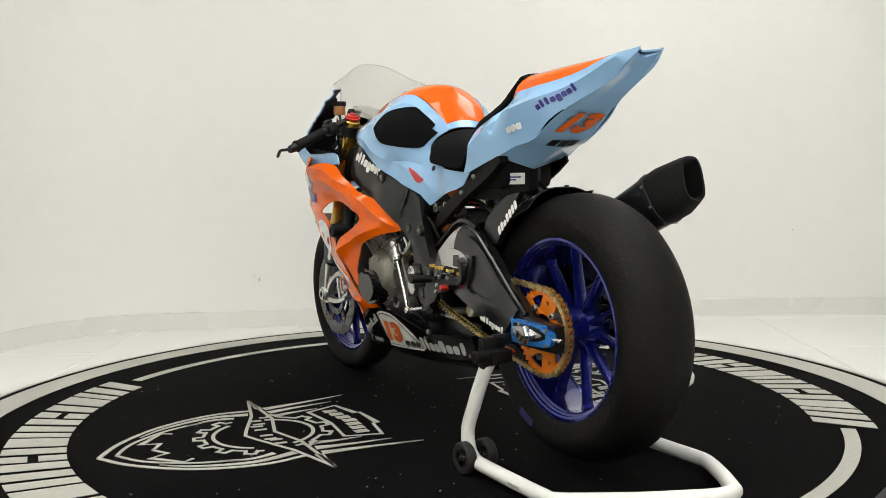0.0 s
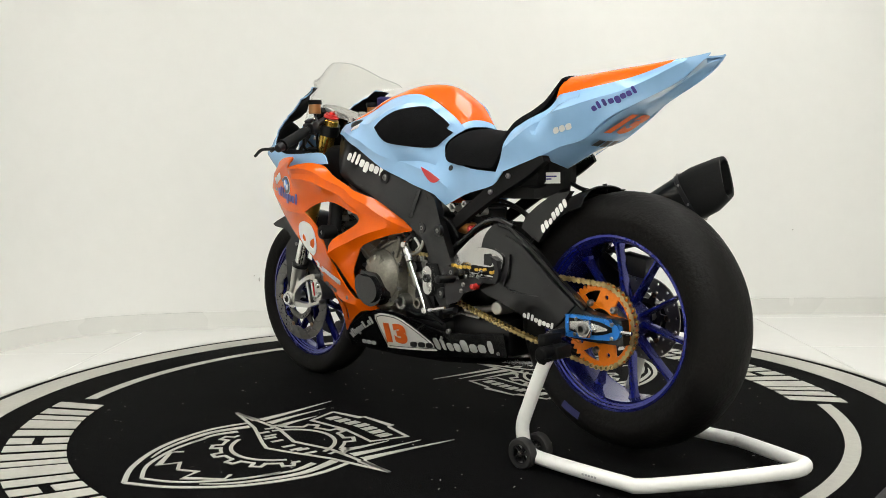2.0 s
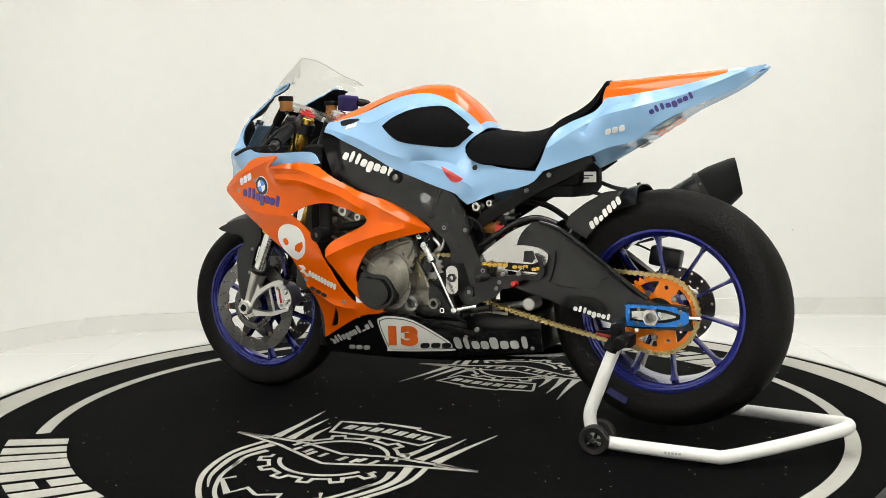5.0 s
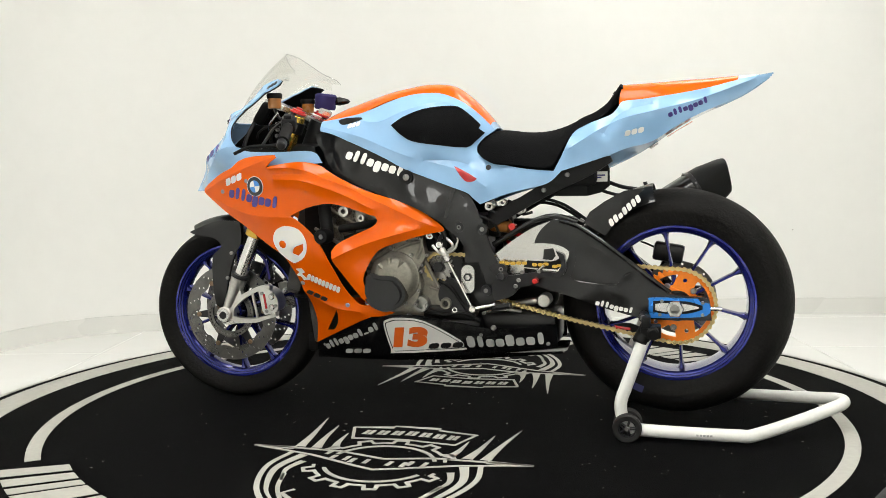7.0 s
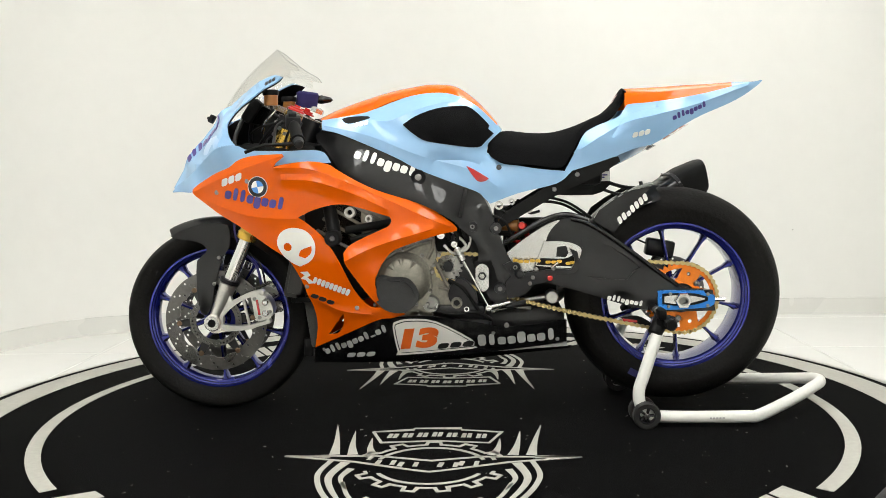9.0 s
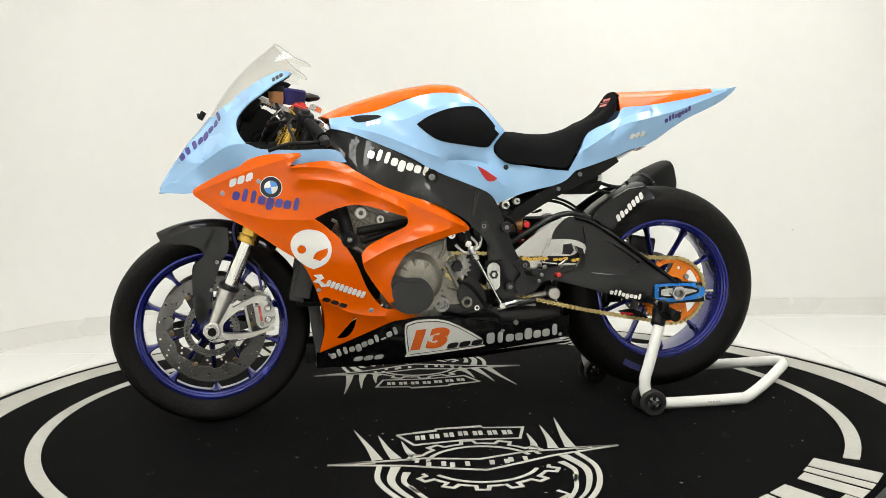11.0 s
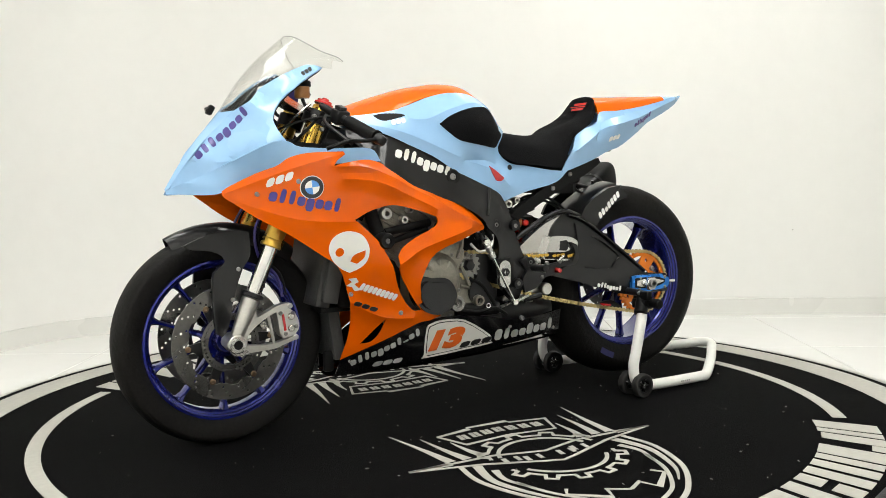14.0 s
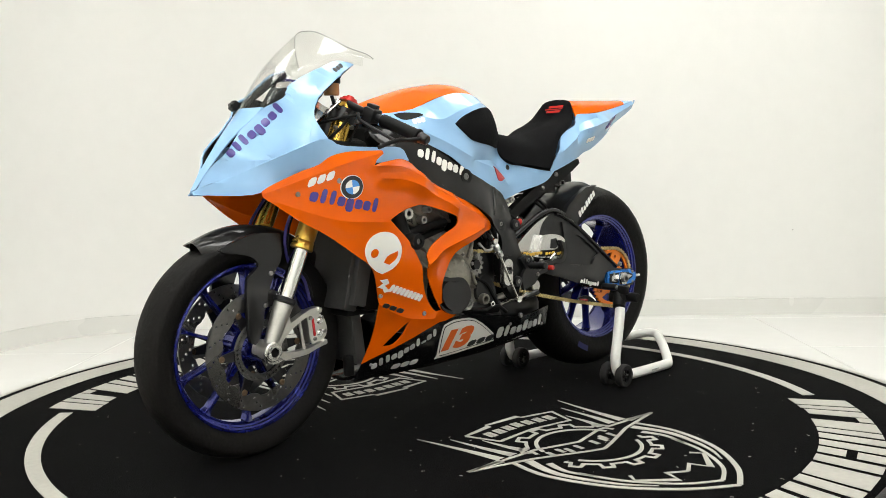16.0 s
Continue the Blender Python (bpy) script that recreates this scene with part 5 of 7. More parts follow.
# windscreen: a clear double bubble
def windscreen():
    low = spline([(-0.705, 0, 0.905), (-0.690, -0.036, 0.910), (-0.655, -0.066, 0.935), (-0.600, -0.080, 0.982), (-0.500, -0.115, 1.038), (-0.425, -0.170, 1.032)], 4)
    top = spline([(-0.502, 0, 1.137), (-0.492, -0.045, 1.132), (-0.470, -0.085, 1.112), (-0.440, -0.125, 1.085), (-0.408, -0.163, 1.066), (-0.398, -0.182, 1.052)], 4)
    pts, tris, n = [], [], 10
    rows = []
    for s in (-1, 1):
        for a, b in (list(zip(low, top))[::-1] if s < 0 else list(zip(low, top))[1:]):
            row = []
            for k in range(n + 1):
                f = k / n
                p = a.lerp(b, f)
                bul = math.sin(math.pi * f) * 0.018
                row.append((p.x - bul * 0.8, -p.y * s if s > 0 else p.y, p.z + bul * 0.7))
            rows.append(row)
    w = n + 1
    pts = [p for r in rows for p in r]
    for i in range(len(rows) - 1):
        for k in range(n):
            a = i * w + k
            tris += [(a, a + 1, a + w + 1), (a, a + w + 1, a + w)]
    ob = part("windscreen", shell(bmesh.new(), pts, tris, 0.003, Vector((-1, 0, 1))), GLASS, bike, "clear double-bubble windscreen", 60)
    ob.visible_shadow = False
    edge = [r[-1] for r in rows]
    part("edge", tube(bmesh.new(), edge, 0.0009, 6, 1), EDGE_GREY, ob)


windscreen()
# data sensor on the nose
sens = part("nose_sensor", box(bmesh.new(), (-0.008, -0.012, -0.012), (0.008, 0.012, 0.014), 0.003, pose(-0.718, 0, 0.926, 0, 30, 0)), BLACK_MATT, bike)
part("lens", rod(bmesh.new(), (-0.724, 0, 0.930), (-0.731, 0, 0.927), 0.006, n=14), BLACK_GLOSS, sens)

for s in (-1, 1):
    part("cockpit_floor", slab(bmesh.new(), [(-0.63, 0.80), (-0.60, 0.76), (-0.40, 0.76), (-0.38, 0.80), (-0.45, 0.825), (-0.60, 0.84)], s * 0.185, s * 0.19), BLACK_MATT, bike)
part("inner_cowl", slab(bmesh.new(), [(-0.64, 0.80), (-0.40, 0.78), (-0.38, 0.84), (-0.46, 0.90), (-0.53, 0.955), (-0.58, 0.96), (-0.64, 0.88)], 0.165, 0.160), BLACK_MATT, bike)
part("front_sprocket_guard", slab(bmesh.new(), [(0.06, 0.50), (0.10, 0.49), (0.11, 0.44), (0.09, 0.40), (0.06, 0.40)], -0.10, -0.106), BLACK_METAL, bike)
# added dark filler block: closes the see-through gap between crankcase and frame
part("engine_gap_filler", box(bmesh.new(), (-0.02, -0.085, 0.33), (0.165, 0.085, 0.62), 0.02), BLACK_METAL, bike)

# ---- engine and running gear ----
bm = slab(bmesh.new(), [(-0.304, 0.597), (-0.259, 0.632), (-0.147, 0.621), (-0.096, 0.569), (-0.009, 0.559), (0.016, 0.516), (0.041, 0.481), (0.023, 0.411), (0.091, 0.358), (0.143, 0.323), (0.108, 0.285), (-0.136, 0.294), (-0.204, 0.378), (-0.22, 0.466), (-0.288, 0.519)], 0.115, -0.115)
block = part("crankcase", bm, ENGINE, bike, "grey cast engine block")
bm = box(bmesh.new(), (-0.115, -0.135, -0.10), (0.115, 0.135, 0.10), 0.012, pose(-0.225, 0, 0.590, 0, 30, 0))
for k in range(5):
    box(bm, (-0.118, -0.139, -0.085 + 0.04 * k), (0.118, 0.139, -0.075 + 0.04 * k), 0.002, pose(-0.225, 0, 0.590, 0, 30, 0), 1)
head = part("cylinder_head", bm, ENGINE, bike, "grey cylinder head behind the fairing window")
for x, z, r in ((-0.262, 0.632, 0.016), (-0.205, 0.612, 0.011), (-0.185, 0.640, 0.009), (-0.305, 0.602, 0.010)):
    boss = part("boss", spin(bmesh.new(), [(0.5 * r, 0), (0.5 * r, 0.022), (r, 0.022), (r * 1.1, 0)], aim((x, -0.135, z), (x, -0.2, z)), 18, closed=True), CAST, head)
# clutch side casting, round cover, black protector
bm = slab(bmesh.new(), [(-0.144, 0.505), (-0.1, 0.535), (-0.04, 0.555), (-0.01, 0.537), (-0.004, 0.495), (-0.025, 0.452), (-0.019, 0.401), (-0.041, 0.349), (-0.087, 0.329), (-0.147, 0.336), (-0.177, 0.385), (-0.175, 0.454)], -0.10, -0.150)
part("engine_casing", bm, ENGINE, bike, "grey engine side casing")
c = Vector((-0.100, -0.148, 0.432))
cov = part("round_cover", spin(bmesh.new(), [(0, 0.034), (0.040, 0.033), (0.056, 0.029), (0.065, 0.022), (0.071, 0.010), (0.078, 0.006), (0.080, 0), (0.080, -0.01), (0, -0.01)], aim(c, c + LEFT), 48), ENGINE, bike, "round grey engine cover")
for k in range(3):
    a = radians(60 + 38 * k)
    p = c + LEFT * 0.031
    part("rib", rod(bmesh.new(), p + Vector((0.02 * math.cos(a), 0.004, 0.02 * math.sin(a))), p + Vector((0.06 * math.cos(a), 0.006, 0.06 * math.sin(a))), 0.006, 0.009, 8), ENGINE, cov)
for k in range(9):
    a = radians(40 * k + 12)
    bolt(c + Vector((0.086 * math.cos(a), 0.002, 0.086 * math.sin(a))), 0.0065, SCREW, LEFT, 0.008, cov)
prot = [(-0.196, 0.402), (-0.188, 0.445), (-0.160, 0.462), (-0.130, 0.455), (-0.080, 0.452), (-0.052, 0.430), (-0.035, 0.392), (-0.040, 0.362), (-0.062, 0.335), (-0.105, 0.318), (-0.150, 0.330), (-0.182, 0.360)]
prot = [(-0.124 + (x + 0.115) * 0.86, 0.390 + (z - 0.392) * 0.80) for x, z in prot]
bm = slab(bmesh.new(), prot, -0.150, -0.192)
slab(bm, [(-0.124 + (x + 0.124) * 0.80, 0.388 + (z - 0.390) * 0.78) for x, z in prot], -0.19, -0.203)
part("cover_guard", bm, BLACK_GLOSS, bike, "black engine cover guard")
for x, z in ((-0.190, 0.455), (-0.192, 0.352), (-0.13, 0.318), (-0.058, 0.318), (-0.032, 0.352)):
    bolt((x, -0.152, z), 0.006, SCREW, LEFT, 0.008)
# filler ring, drain and smaller bosses low on the block
for x, z, r, mat in ((-0.023, 0.350, 0.023, STEEL), (0.055, 0.353, 0.016, ENGINE), (0.010, 0.560, 0.012, CHROME), (-0.02, 0.548, 0.010, ENGINE), (0.085, 0.335, 0.008, CHROME)):
    bm = spin(bmesh.new(), [(0.62 * r, 0), (0.62 * r, 0.03), (r, 0.03), (r * 1.08, 0.02), (r * 1.08, 0)], aim((x, -0.115, z), (x, -0.2, z)), 24, closed=True)
    spin(bm, [(0, 0.012), (0.64 * r, 0.012)], aim((x, -0.115, z), (x, -0.2, z)), 24)
    part("boss", bm, mat, block)
bm = bmesh.new()
for a, b, r in (((-0.02, -0.125, 0.50), (0.03, -0.125, 0.40), 0.006), ((0.0, -0.12, 0.40), (0.09, -0.12, 0.375), 0.005), ((0.07, -0.12, 0.32), (0.13, -0.12, 0.33), 0.010), ((-0.02, -0.12, 0.305), (0.12, -0.12, 0.312), 0.007)):
    rod(bm, a, b, r, n=10)
part("casting_rib", bm, ENGINE, block)
bm = box(bmesh.new(), (-0.02, -0.13, 0.30), (0.14, 0.13, 0.345), 0.01)
box(bm, (-0.16, -0.12, 0.25), (0.16, 0.12, 0.31), 0.02)
part("sump", bm, BLACK_METAL, bike)
# black strut across the fairing window, and the crash bobbin
bm = bmesh.new()
for a, b, r in (((-0.325, -0.16, 0.665), (-0.300, -0.19, 0.555), 0.020), ((-0.275, -0.16, 0.578), (-0.125, -0.16, 0.602), 0.012), ((-0.26, -0.155, 0.548), (-0.13, -0.155, 0.585), 0.009)):
    rod(bm, a, b, r, n=12, bevel=0.003)
part("engine_strut", bm, BLACK_MATT, bike)
k0 = Vector((-0.302, -0.190, 0.560))
bob = part("crash_bobbin", spin(bmesh.new(), [(0.018, 0), (0.023, 0.004), (0.0235, 0.046), (0.020, 0.054), (0.009, 0.055), (0.009, 0.046), (0, 0.046)], aim(k0, k0 + LEFT), 28), BLACK_MATT, bike, "black crash bobbin")
bolt(k0 + LEFT * 0.046, 0.008, SCREW, LEFT, 0.006, bob)
# radiator and its guard behind the front wheel
rad = part("radiator", box(bmesh.new(), (-0.022, -0.130, -0.15), (0.022, 0.130, 0.17), 0.006, pose(-0.425, 0, 0.520, 0, 12, 0)), MESH_GREY, bike, "dark radiator core")
part("oil_cooler", box(bmesh.new(), (-0.018, -0.085, -0.075), (0.018, 0.085, 0.075), 0.006, pose(-0.395, 0, 0.285, 0, -8, 0)), MESH_GREY, bike, "dark oil cooler with fine mesh")
part("end_tank", box(bmesh.new(), (-0.020, -0.150, -0.085), (0.026, -0.120, 0.075), 0.005, pose(-0.425, 0, 0.470, 0, 12, 0)), MESH_GREY, rad, "grey mesh-covered end of the radiator")
bm = bmesh.new()
box(bm, (-0.455, -0.115, 0.355), (-0.36, 0.115, 0.372), 0.004)
part("radiator_bracket", bm, BLACK_MATT, bike)
for y in (-0.06, 0.06):
    part("radiator_tab", box(bmesh.new(), (-0.43, y - 0.01, 0.175), (-0.40, y + 0.01, 0.235), 0.006), BLACK_MATT, bike)
bm = box(bmesh.new(), (-0.42, -0.135, 0.36), (-0.20, 0.135, 0.70), 0.03)
part("air_shroud", bm, BLACK_MATT, bike)

# silver pivot plate, screws and shift linkage
piv = Vector((0.133, -0.155, 0.438))
cap = [(piv.x + 0.020 * math.cos(radians(a)), piv.z + (0.022 if 0 <= a < 180 else -0.022) + 0.020 * math.sin(radians(a)) - 0.006) for a in range(0, 360, 15)]
ob = part("pivot_plate", slab(bmesh.new(), cap, -0.150, -0.168, (), False), BRUSHED, bike, "oval silver pivot plate")
part("pivot_bolt", spin(bmesh.new(), [(0.008, 0.0), (0.008, 0.006), (0.013, 0.006), (0.014, 0)], aim((piv.x, -0.168, piv.z), (piv.x, -0.3, piv.z)), 6, closed=True), BLACK_METAL, ob)
for x, z in ((0.352, 0.691), (0.421, 0.735)):
    bolt((x, -0.118, z), 0.007, SCREW)
for x, z in ((0.176, 0.579), (0.106, 0.585), (0.186, 0.398), (0.232, 0.462)):
    b = part("mount_ring", spin(bmesh.new(), [(0.007, 0), (0.007, 0.012), (0.0155, 0.012), (0.017, 0)], aim((x, -0.152, z), (x, -0.3, z)), 20, closed=True), BLACK_METAL, bike)
    bolt((x, -0.160, z), 0.008, SCREW, LEFT, 0.004, b)
bolt((0.205, -0.150, 0.286), 0.008, SCREW)
a, b = Vector((0.052, -0.185, 0.535)), Vector((0.152, -0.190, 0.346))
d = (b - a).normalized()
rodm = part("shift_rod", rod(bmesh.new(), a, b, 0.0042, n=12), CHROME, bike, "polished shift rod with sensor")
part("shift_sensor", spin(bmesh.new(), [(0, 0), (0.007, 0), (0.010, 0.004), (0.010, 0.018), (0.008, 0.019), (0.008, 0.024), (0.0115, 0.025), (0.0115, 0.042), (0.006, 0.046), (0, 0.046)], aim(a + d * 0.012, b), 20), BRUSHED, rodm)
for p in (a, b):
    part("rod_end", spin(bmesh.new(), [(0, -0.008), (0.009, -0.007), (0.011, 0), (0.009, 0.007), (0, 0.008)], aim(p, p + LEFT), 16), CHROME, rodm)
part("shift_arm", tube(bmesh.new(), [b, (0.185, -0.180, 0.352), (0.215, -0.172, 0.358)], 0.0055, 10), BRUSHED, rodm)
part("shift_arm", tube(bmesh.new(), [a, (0.048, -0.165, 0.552), (0.055, -0.14, 0.565)], 0.006, 10), BLACK_METAL, rodm)
plate_r = part("rearset", slab(bmesh.new(), [(0.195, 0.469), (0.221, 0.482), (0.254, 0.443), (0.354, 0.457), (0.396, 0.453), (0.409, 0.48), (0.393, 0.517), (0.416, 0.507), (0.422, 0.466), (0.404, 0.443), (0.354, 0.44), (0.321, 0.417), (0.287, 0.409), (0.262, 0.383), (0.211, 0.367), (0.203, 0.409), (0.22, 0.435)], -0.150, -0.162), BLACK_METAL, bike, "black rearset plate")
for x, z in ((0.284, 0.431), (0.275, 0.413), (0.295, 0.455), (0.345, 0.458)):
    bolt((x, -0.162, z), 0.0065, SCREW, LEFT, 0.005, plate_r)
part("red_knob", rod(bmesh.new(), (0.334, -0.155, 0.430), (0.334, -0.180, 0.430), 0.010, 0.008, 16, 0.002), RED, plate_r)
part("foot_peg", spin(bmesh.new(), [(0, 0), (0.010, 0)] + [(0.011 + 0.0015 * (k % 2), 0.006 + 0.0065 * k) for k in range(11)] + [(0, 0.075)], aim((0.24, -0.155, 0.445), (0.25, -0.3, 0.45)), 14), BLACK_METAL, plate_r)
part("toe_lever", tube(bmesh.new(), [(0.34, -0.16, 0.458), (0.36, -0.165, 0.475)], 0.0045, 10), BRUSHED, plate_r)
part("peg_bracket", tube(bmesh.new(), [(0.205, -0.165, 0.345), (0.235, -0.17, 0.352), (0.262, -0.175, 0.358)], 0.009, 10), BLACK_METAL, plate_r)
bm = bmesh.new()
rod(bm, (0.185, -0.06, 0.335), (0.345, -0.06, 0.362), 0.011, n=12, bevel=0.002)
rod(bm, (0.345, -0.035, 0.362), (0.345, -0.095, 0.362), 0.020, n=20, bevel=0.003)
part("shock_link", bm, CAST, bike, "cast shock linkage arm")

# swingarm details
part("swingarm_web", slab(bmesh.new(), [(0.21, 0.505), (0.256, 0.541), (0.315, 0.579), (0.366, 0.599), (0.383, 0.582), (0.357, 0.531), (0.345, 0.497), (0.357, 0.463), (0.315, 0.443), (0.238, 0.447), (0.213, 0.464)], -0.10, -0.128), BRUSHED, bike, "polished aluminium swingarm web")
part("swingarm_brace", tube(bmesh.new(), [(0.20, -0.115, 0.53), (0.26, -0.12, 0.565), (0.33, -0.125, 0.603), (0.39, -0.128, 0.615), (0.45, -0.128, 0.598)], 0.009, 12), BLACK_GLOSS, bike)
part("swingarm_tie", box(bmesh.new(), (0.16, -0.12, 0.41), (0.24, 0.12, 0.48), 0.015), BLACK_METAL, bike)
part("chain_guide", tube(bmesh.new(), [(0.22, -0.118, 0.452), (0.30, -0.118, 0.447), (0.375, -0.118, 0.46)], 0.006, 8), BLACK_MATT, bike)
adj = part("axle_adjuster", slab(bmesh.new(), [(0.654, 0.381), (0.662, 0.388), (0.788, 0.387), (0.793, 0.378), (0.819, 0.374), (0.822, 0.360), (0.819, 0.347), (0.793, 0.336), (0.667, 0.330), (0.655, 0.341)], -0.140, -0.156, [circle(0.726, 0.359, 0.012, 16)]), ADJUST, bike, "blue anodised chain adjuster")
part("adjuster_slot", slab(bmesh.new(), [(0.666, 0.379), (0.700, 0.380), (0.760, 0.379), (0.800, 0.368), (0.800, 0.357), (0.760, 0.345), (0.700, 0.343), (0.666, 0.348)], -0.150, -0.1575), BLACK_MATT, adj)
part("adjuster_bar", slab(bmesh.new(), [(0.672, 0.371), (0.700, 0.374), (0.747, 0.373), (0.790, 0.365), (0.790, 0.361), (0.747, 0.351), (0.700, 0.349), (0.672, 0.353)], -0.152, -0.161), BRUSHED, adj)
bm = spin(bmesh.new(), [(0.0135, 0), (0.024, 0), (0.025, 0.004), (0.025, 0.012), (0.023, 0.016), (0.0135, 0.016)], aim((0.726, -0.160, 0.359), (0.726, -0.3, 0.359)), 6, closed=True)
part("axle_nut", bm, BRUSHED, adj, "hexagonal axle nut")
part("axle_end", spin(bmesh.new(), [(0.009, 0.0), (0.009, 0.024), (0.0135, 0.024), (0.0135, 0)], aim((0.726, -0.160, 0.359), (0.726, -0.3, 0.359)), 24, closed=True), STEEL, adj)
part("axle", rod(bmesh.new(), (0.726, -0.165, 0.359), (0.726, 0.165, 0.359), 0.0125, n=20), STEEL, bike)
part("adjuster_screw", rod(bmesh.new(), (0.82, -0.148, 0.359), (0.852, -0.148, 0.359), 0.006, n=12, bevel=0.002), CHROME, adj)
for x, z in ((0.69, 0.378), (0.685, 0.340), (0.80, 0.376), (0.80, 0.342)):
    bolt((x, -0.157, z), 0.005, SCREW, LEFT, 0.003, adj)
part("spool_bolt", rod(bmesh.new(), (0.641, -0.145, 0.337), (0.641, -0.205, 0.337), 0.012, n=18, bevel=0.002), BLACK_METAL, bike)
bolt((0.641, -0.205, 0.337), 0.008, SCREW)
part("chain_fin", slab(bmesh.new(), [(0.55, 0.30), (0.60, 0.305), (0.64, 0.285), (0.66, 0.262), (0.61, 0.272)], -0.10, -0.108), BLACK_MATT, bike)
part("red_tag", slab(bmesh.new(), [(0.555, 0.298), (0.60, 0.292), (0.60, 0.285), (0.56, 0.288)], -0.108, -0.110), REDDARK, bike)

# rear sprocket with cut-outs, and a chain of links
SPR, FSP = (REAR.x, REAR.z), (0.030, 0.462)
CHAIN_Y, R_BIG, R_SMALL = -0.112, 0.105, 0.041


def sprocket(c, r, teeth, y, mat, name, label, cut):
    out = []
    for k in range(teeth * 4):
        a = 2 * math.pi * k / (teeth * 4)
        rr = r + (0.004 if k % 4 in (0, 1) else -0.004)
        out.append((c[0] + rr * math.cos(a), c[1] + rr * math.sin(a)))
    holes = [circle(c[0], c[1], r * 0.42 if cut else 0.012, 32)]
    if cut:
        for k in range(5):
            a0 = 72 * k + 10
            ring = [(c[0] + rr * math.cos(radians(a)), c[1] + rr * math.sin(radians(a))) for rr, seq in ((r * 0.85, range(a0 + 6, a0 + 45, 6)), (r * 0.58, range(a0 + 38, a0 + 15, -6))) for a in seq]
            holes.append(ring)
            holes.append(circle(c[0] + r * 0.72 * math.cos(radians(a0 - 8)), c[1] + r * 0.72 * math.sin(radians(a0 - 8)), 0.006, 10))
    return part(name, slab(bmesh.new(), out, y + 0.003, y - 0.003, holes, False), mat, bike, label, 30)


spr = sprocket(SPR, R_BIG, 43, CHAIN_Y, SPROCKET, "rear_sprocket", "orange anodised rear sprocket", True)
part("sprocket_carrier", spin(bmesh.new(), [(0.018, 0), (0.05, 0), (0.052, 0.012), (0.042, 0.030), (0.018, 0.032)], aim((SPR[0], -0.07, SPR[1]), (SPR[0], -0.2, SPR[1])), 36, closed=True), BLACK_METAL, spr)
for k in range(5):
    a = radians(72 * k + 45)
    bolt((SPR[0] + 0.062 * math.cos(a), CHAIN_Y - 0.003, SPR[1] + 0.062 * math.sin(a)), 0.009, SCREW, LEFT, 0.009, spr)
sprocket(FSP, R_SMALL, 16, CHAIN_Y, STEEL, "front_sprocket", "steel front sprocket", False)
part("sprocket_nut", spin(bmesh.new(), [(0, 0.02), (0.016, 0.02), (0.018, 0.016), (0.018, 0)], aim((FSP[0], -0.112, FSP[1]), (FSP[0], -0.2, FSP[1])), 6), BLACK_METAL, bike)


def chain():
    cx, cz = SPR[0] - FSP[0], SPR[1] - FSP[1]
    d, base = math.hypot(cx, cz), math.atan2(cz, cx)
    off = math.asin((R_BIG - R_SMALL) / d)
    up, lo = base + math.pi / 2 + off, base - math.pi / 2 - off
    path = []

    def on(c, r, a):
        return Vector((c[0] + r * math.cos(a), c[1] + r * math.sin(a)))
    for k in range(200):
        path.append(on(FSP, R_SMALL, up).lerp(on(SPR, R_BIG, up), k / 200))
    for k in range(100):
        path.append(on(SPR, R_BIG, up + (lo - up) * k / 100))
    for k in range(200):
        f = k / 200
        p = on(SPR, R_BIG, lo).lerp(on(FSP, R_SMALL, lo), f)
        path.append(p - Vector((0, 0.012 * math.sin(math.pi * f))))
    for k in range(100):
        path.append(on(FSP, R_SMALL, lo + (up - 2 * math.pi - lo) * k / 100))
    cum = [0.0]
    for p, q in zip(path, path[1:] + path[:1]):
        cum.append(cum[-1] + (q - p).length)
    n = int(round(cum[-1] / 0.0159 / 2)) * 2
    stops, i = [], 0
    for k in range(n):
        s = cum[-1] * k / n
        while cum[i + 1] < s:
            i += 1
        f = (s - cum[i]) / max(cum[i + 1] - cum[i], 1e-9)
        stops.append(path[i].lerp(path[(i + 1) % len(path)], f))
    bm = bmesh.new()
    for p in stops:
        rod(bm, (p.x, CHAIN_Y + 0.011, p.y), (p.x, CHAIN_Y - 0.011, p.y), 0.0042, n=8)
    body = part("chain", bm, CHAIN, bike, "gold drive chain")

    def link_mesh(gap, name):
        b = bmesh.new()
        L = cum[-1] / n
        out = []
        for k in range(7):
            a = radians(90 + 30 * k)
            out.append((0.0066 * math.cos(a), 0.0066 * math.sin(a)))
        out.append((L / 2, -0.0030))
        for k in range(7):
            a = radians(-90 + 30 * k)
            out.append((L + 0.0066 * math.cos(a), 0.0066 * math.sin(a)))
        out.append((L / 2, 0.0030))
        for y in (gap, -gap):
            side_plate(b, out, y + 0.001, y - 0.001)
        me = bpy.data.meshes.new(name)
        bmesh.ops.recalc_face_normals(b, faces=b.faces)
        b.to_mesh(me)
        b.free()
        me.materials.append(CHAIN)
        return me
    pair = (link_mesh(0.0065, "link"), link_mesh(0.0092, "link"))
    for k, p in enumerate(stops):
        q = stops[(k + 1) % n]
        ob = new("link", pair[k % 2])
        ob.parent = body
        ob.matrix_basis = Matrix.Translation((p.x, CHAIN_Y, p.y)) @ Matrix.Rotation(-math.atan2(q.y - p.y, q.x - p.x), 4, "Y")


chain()

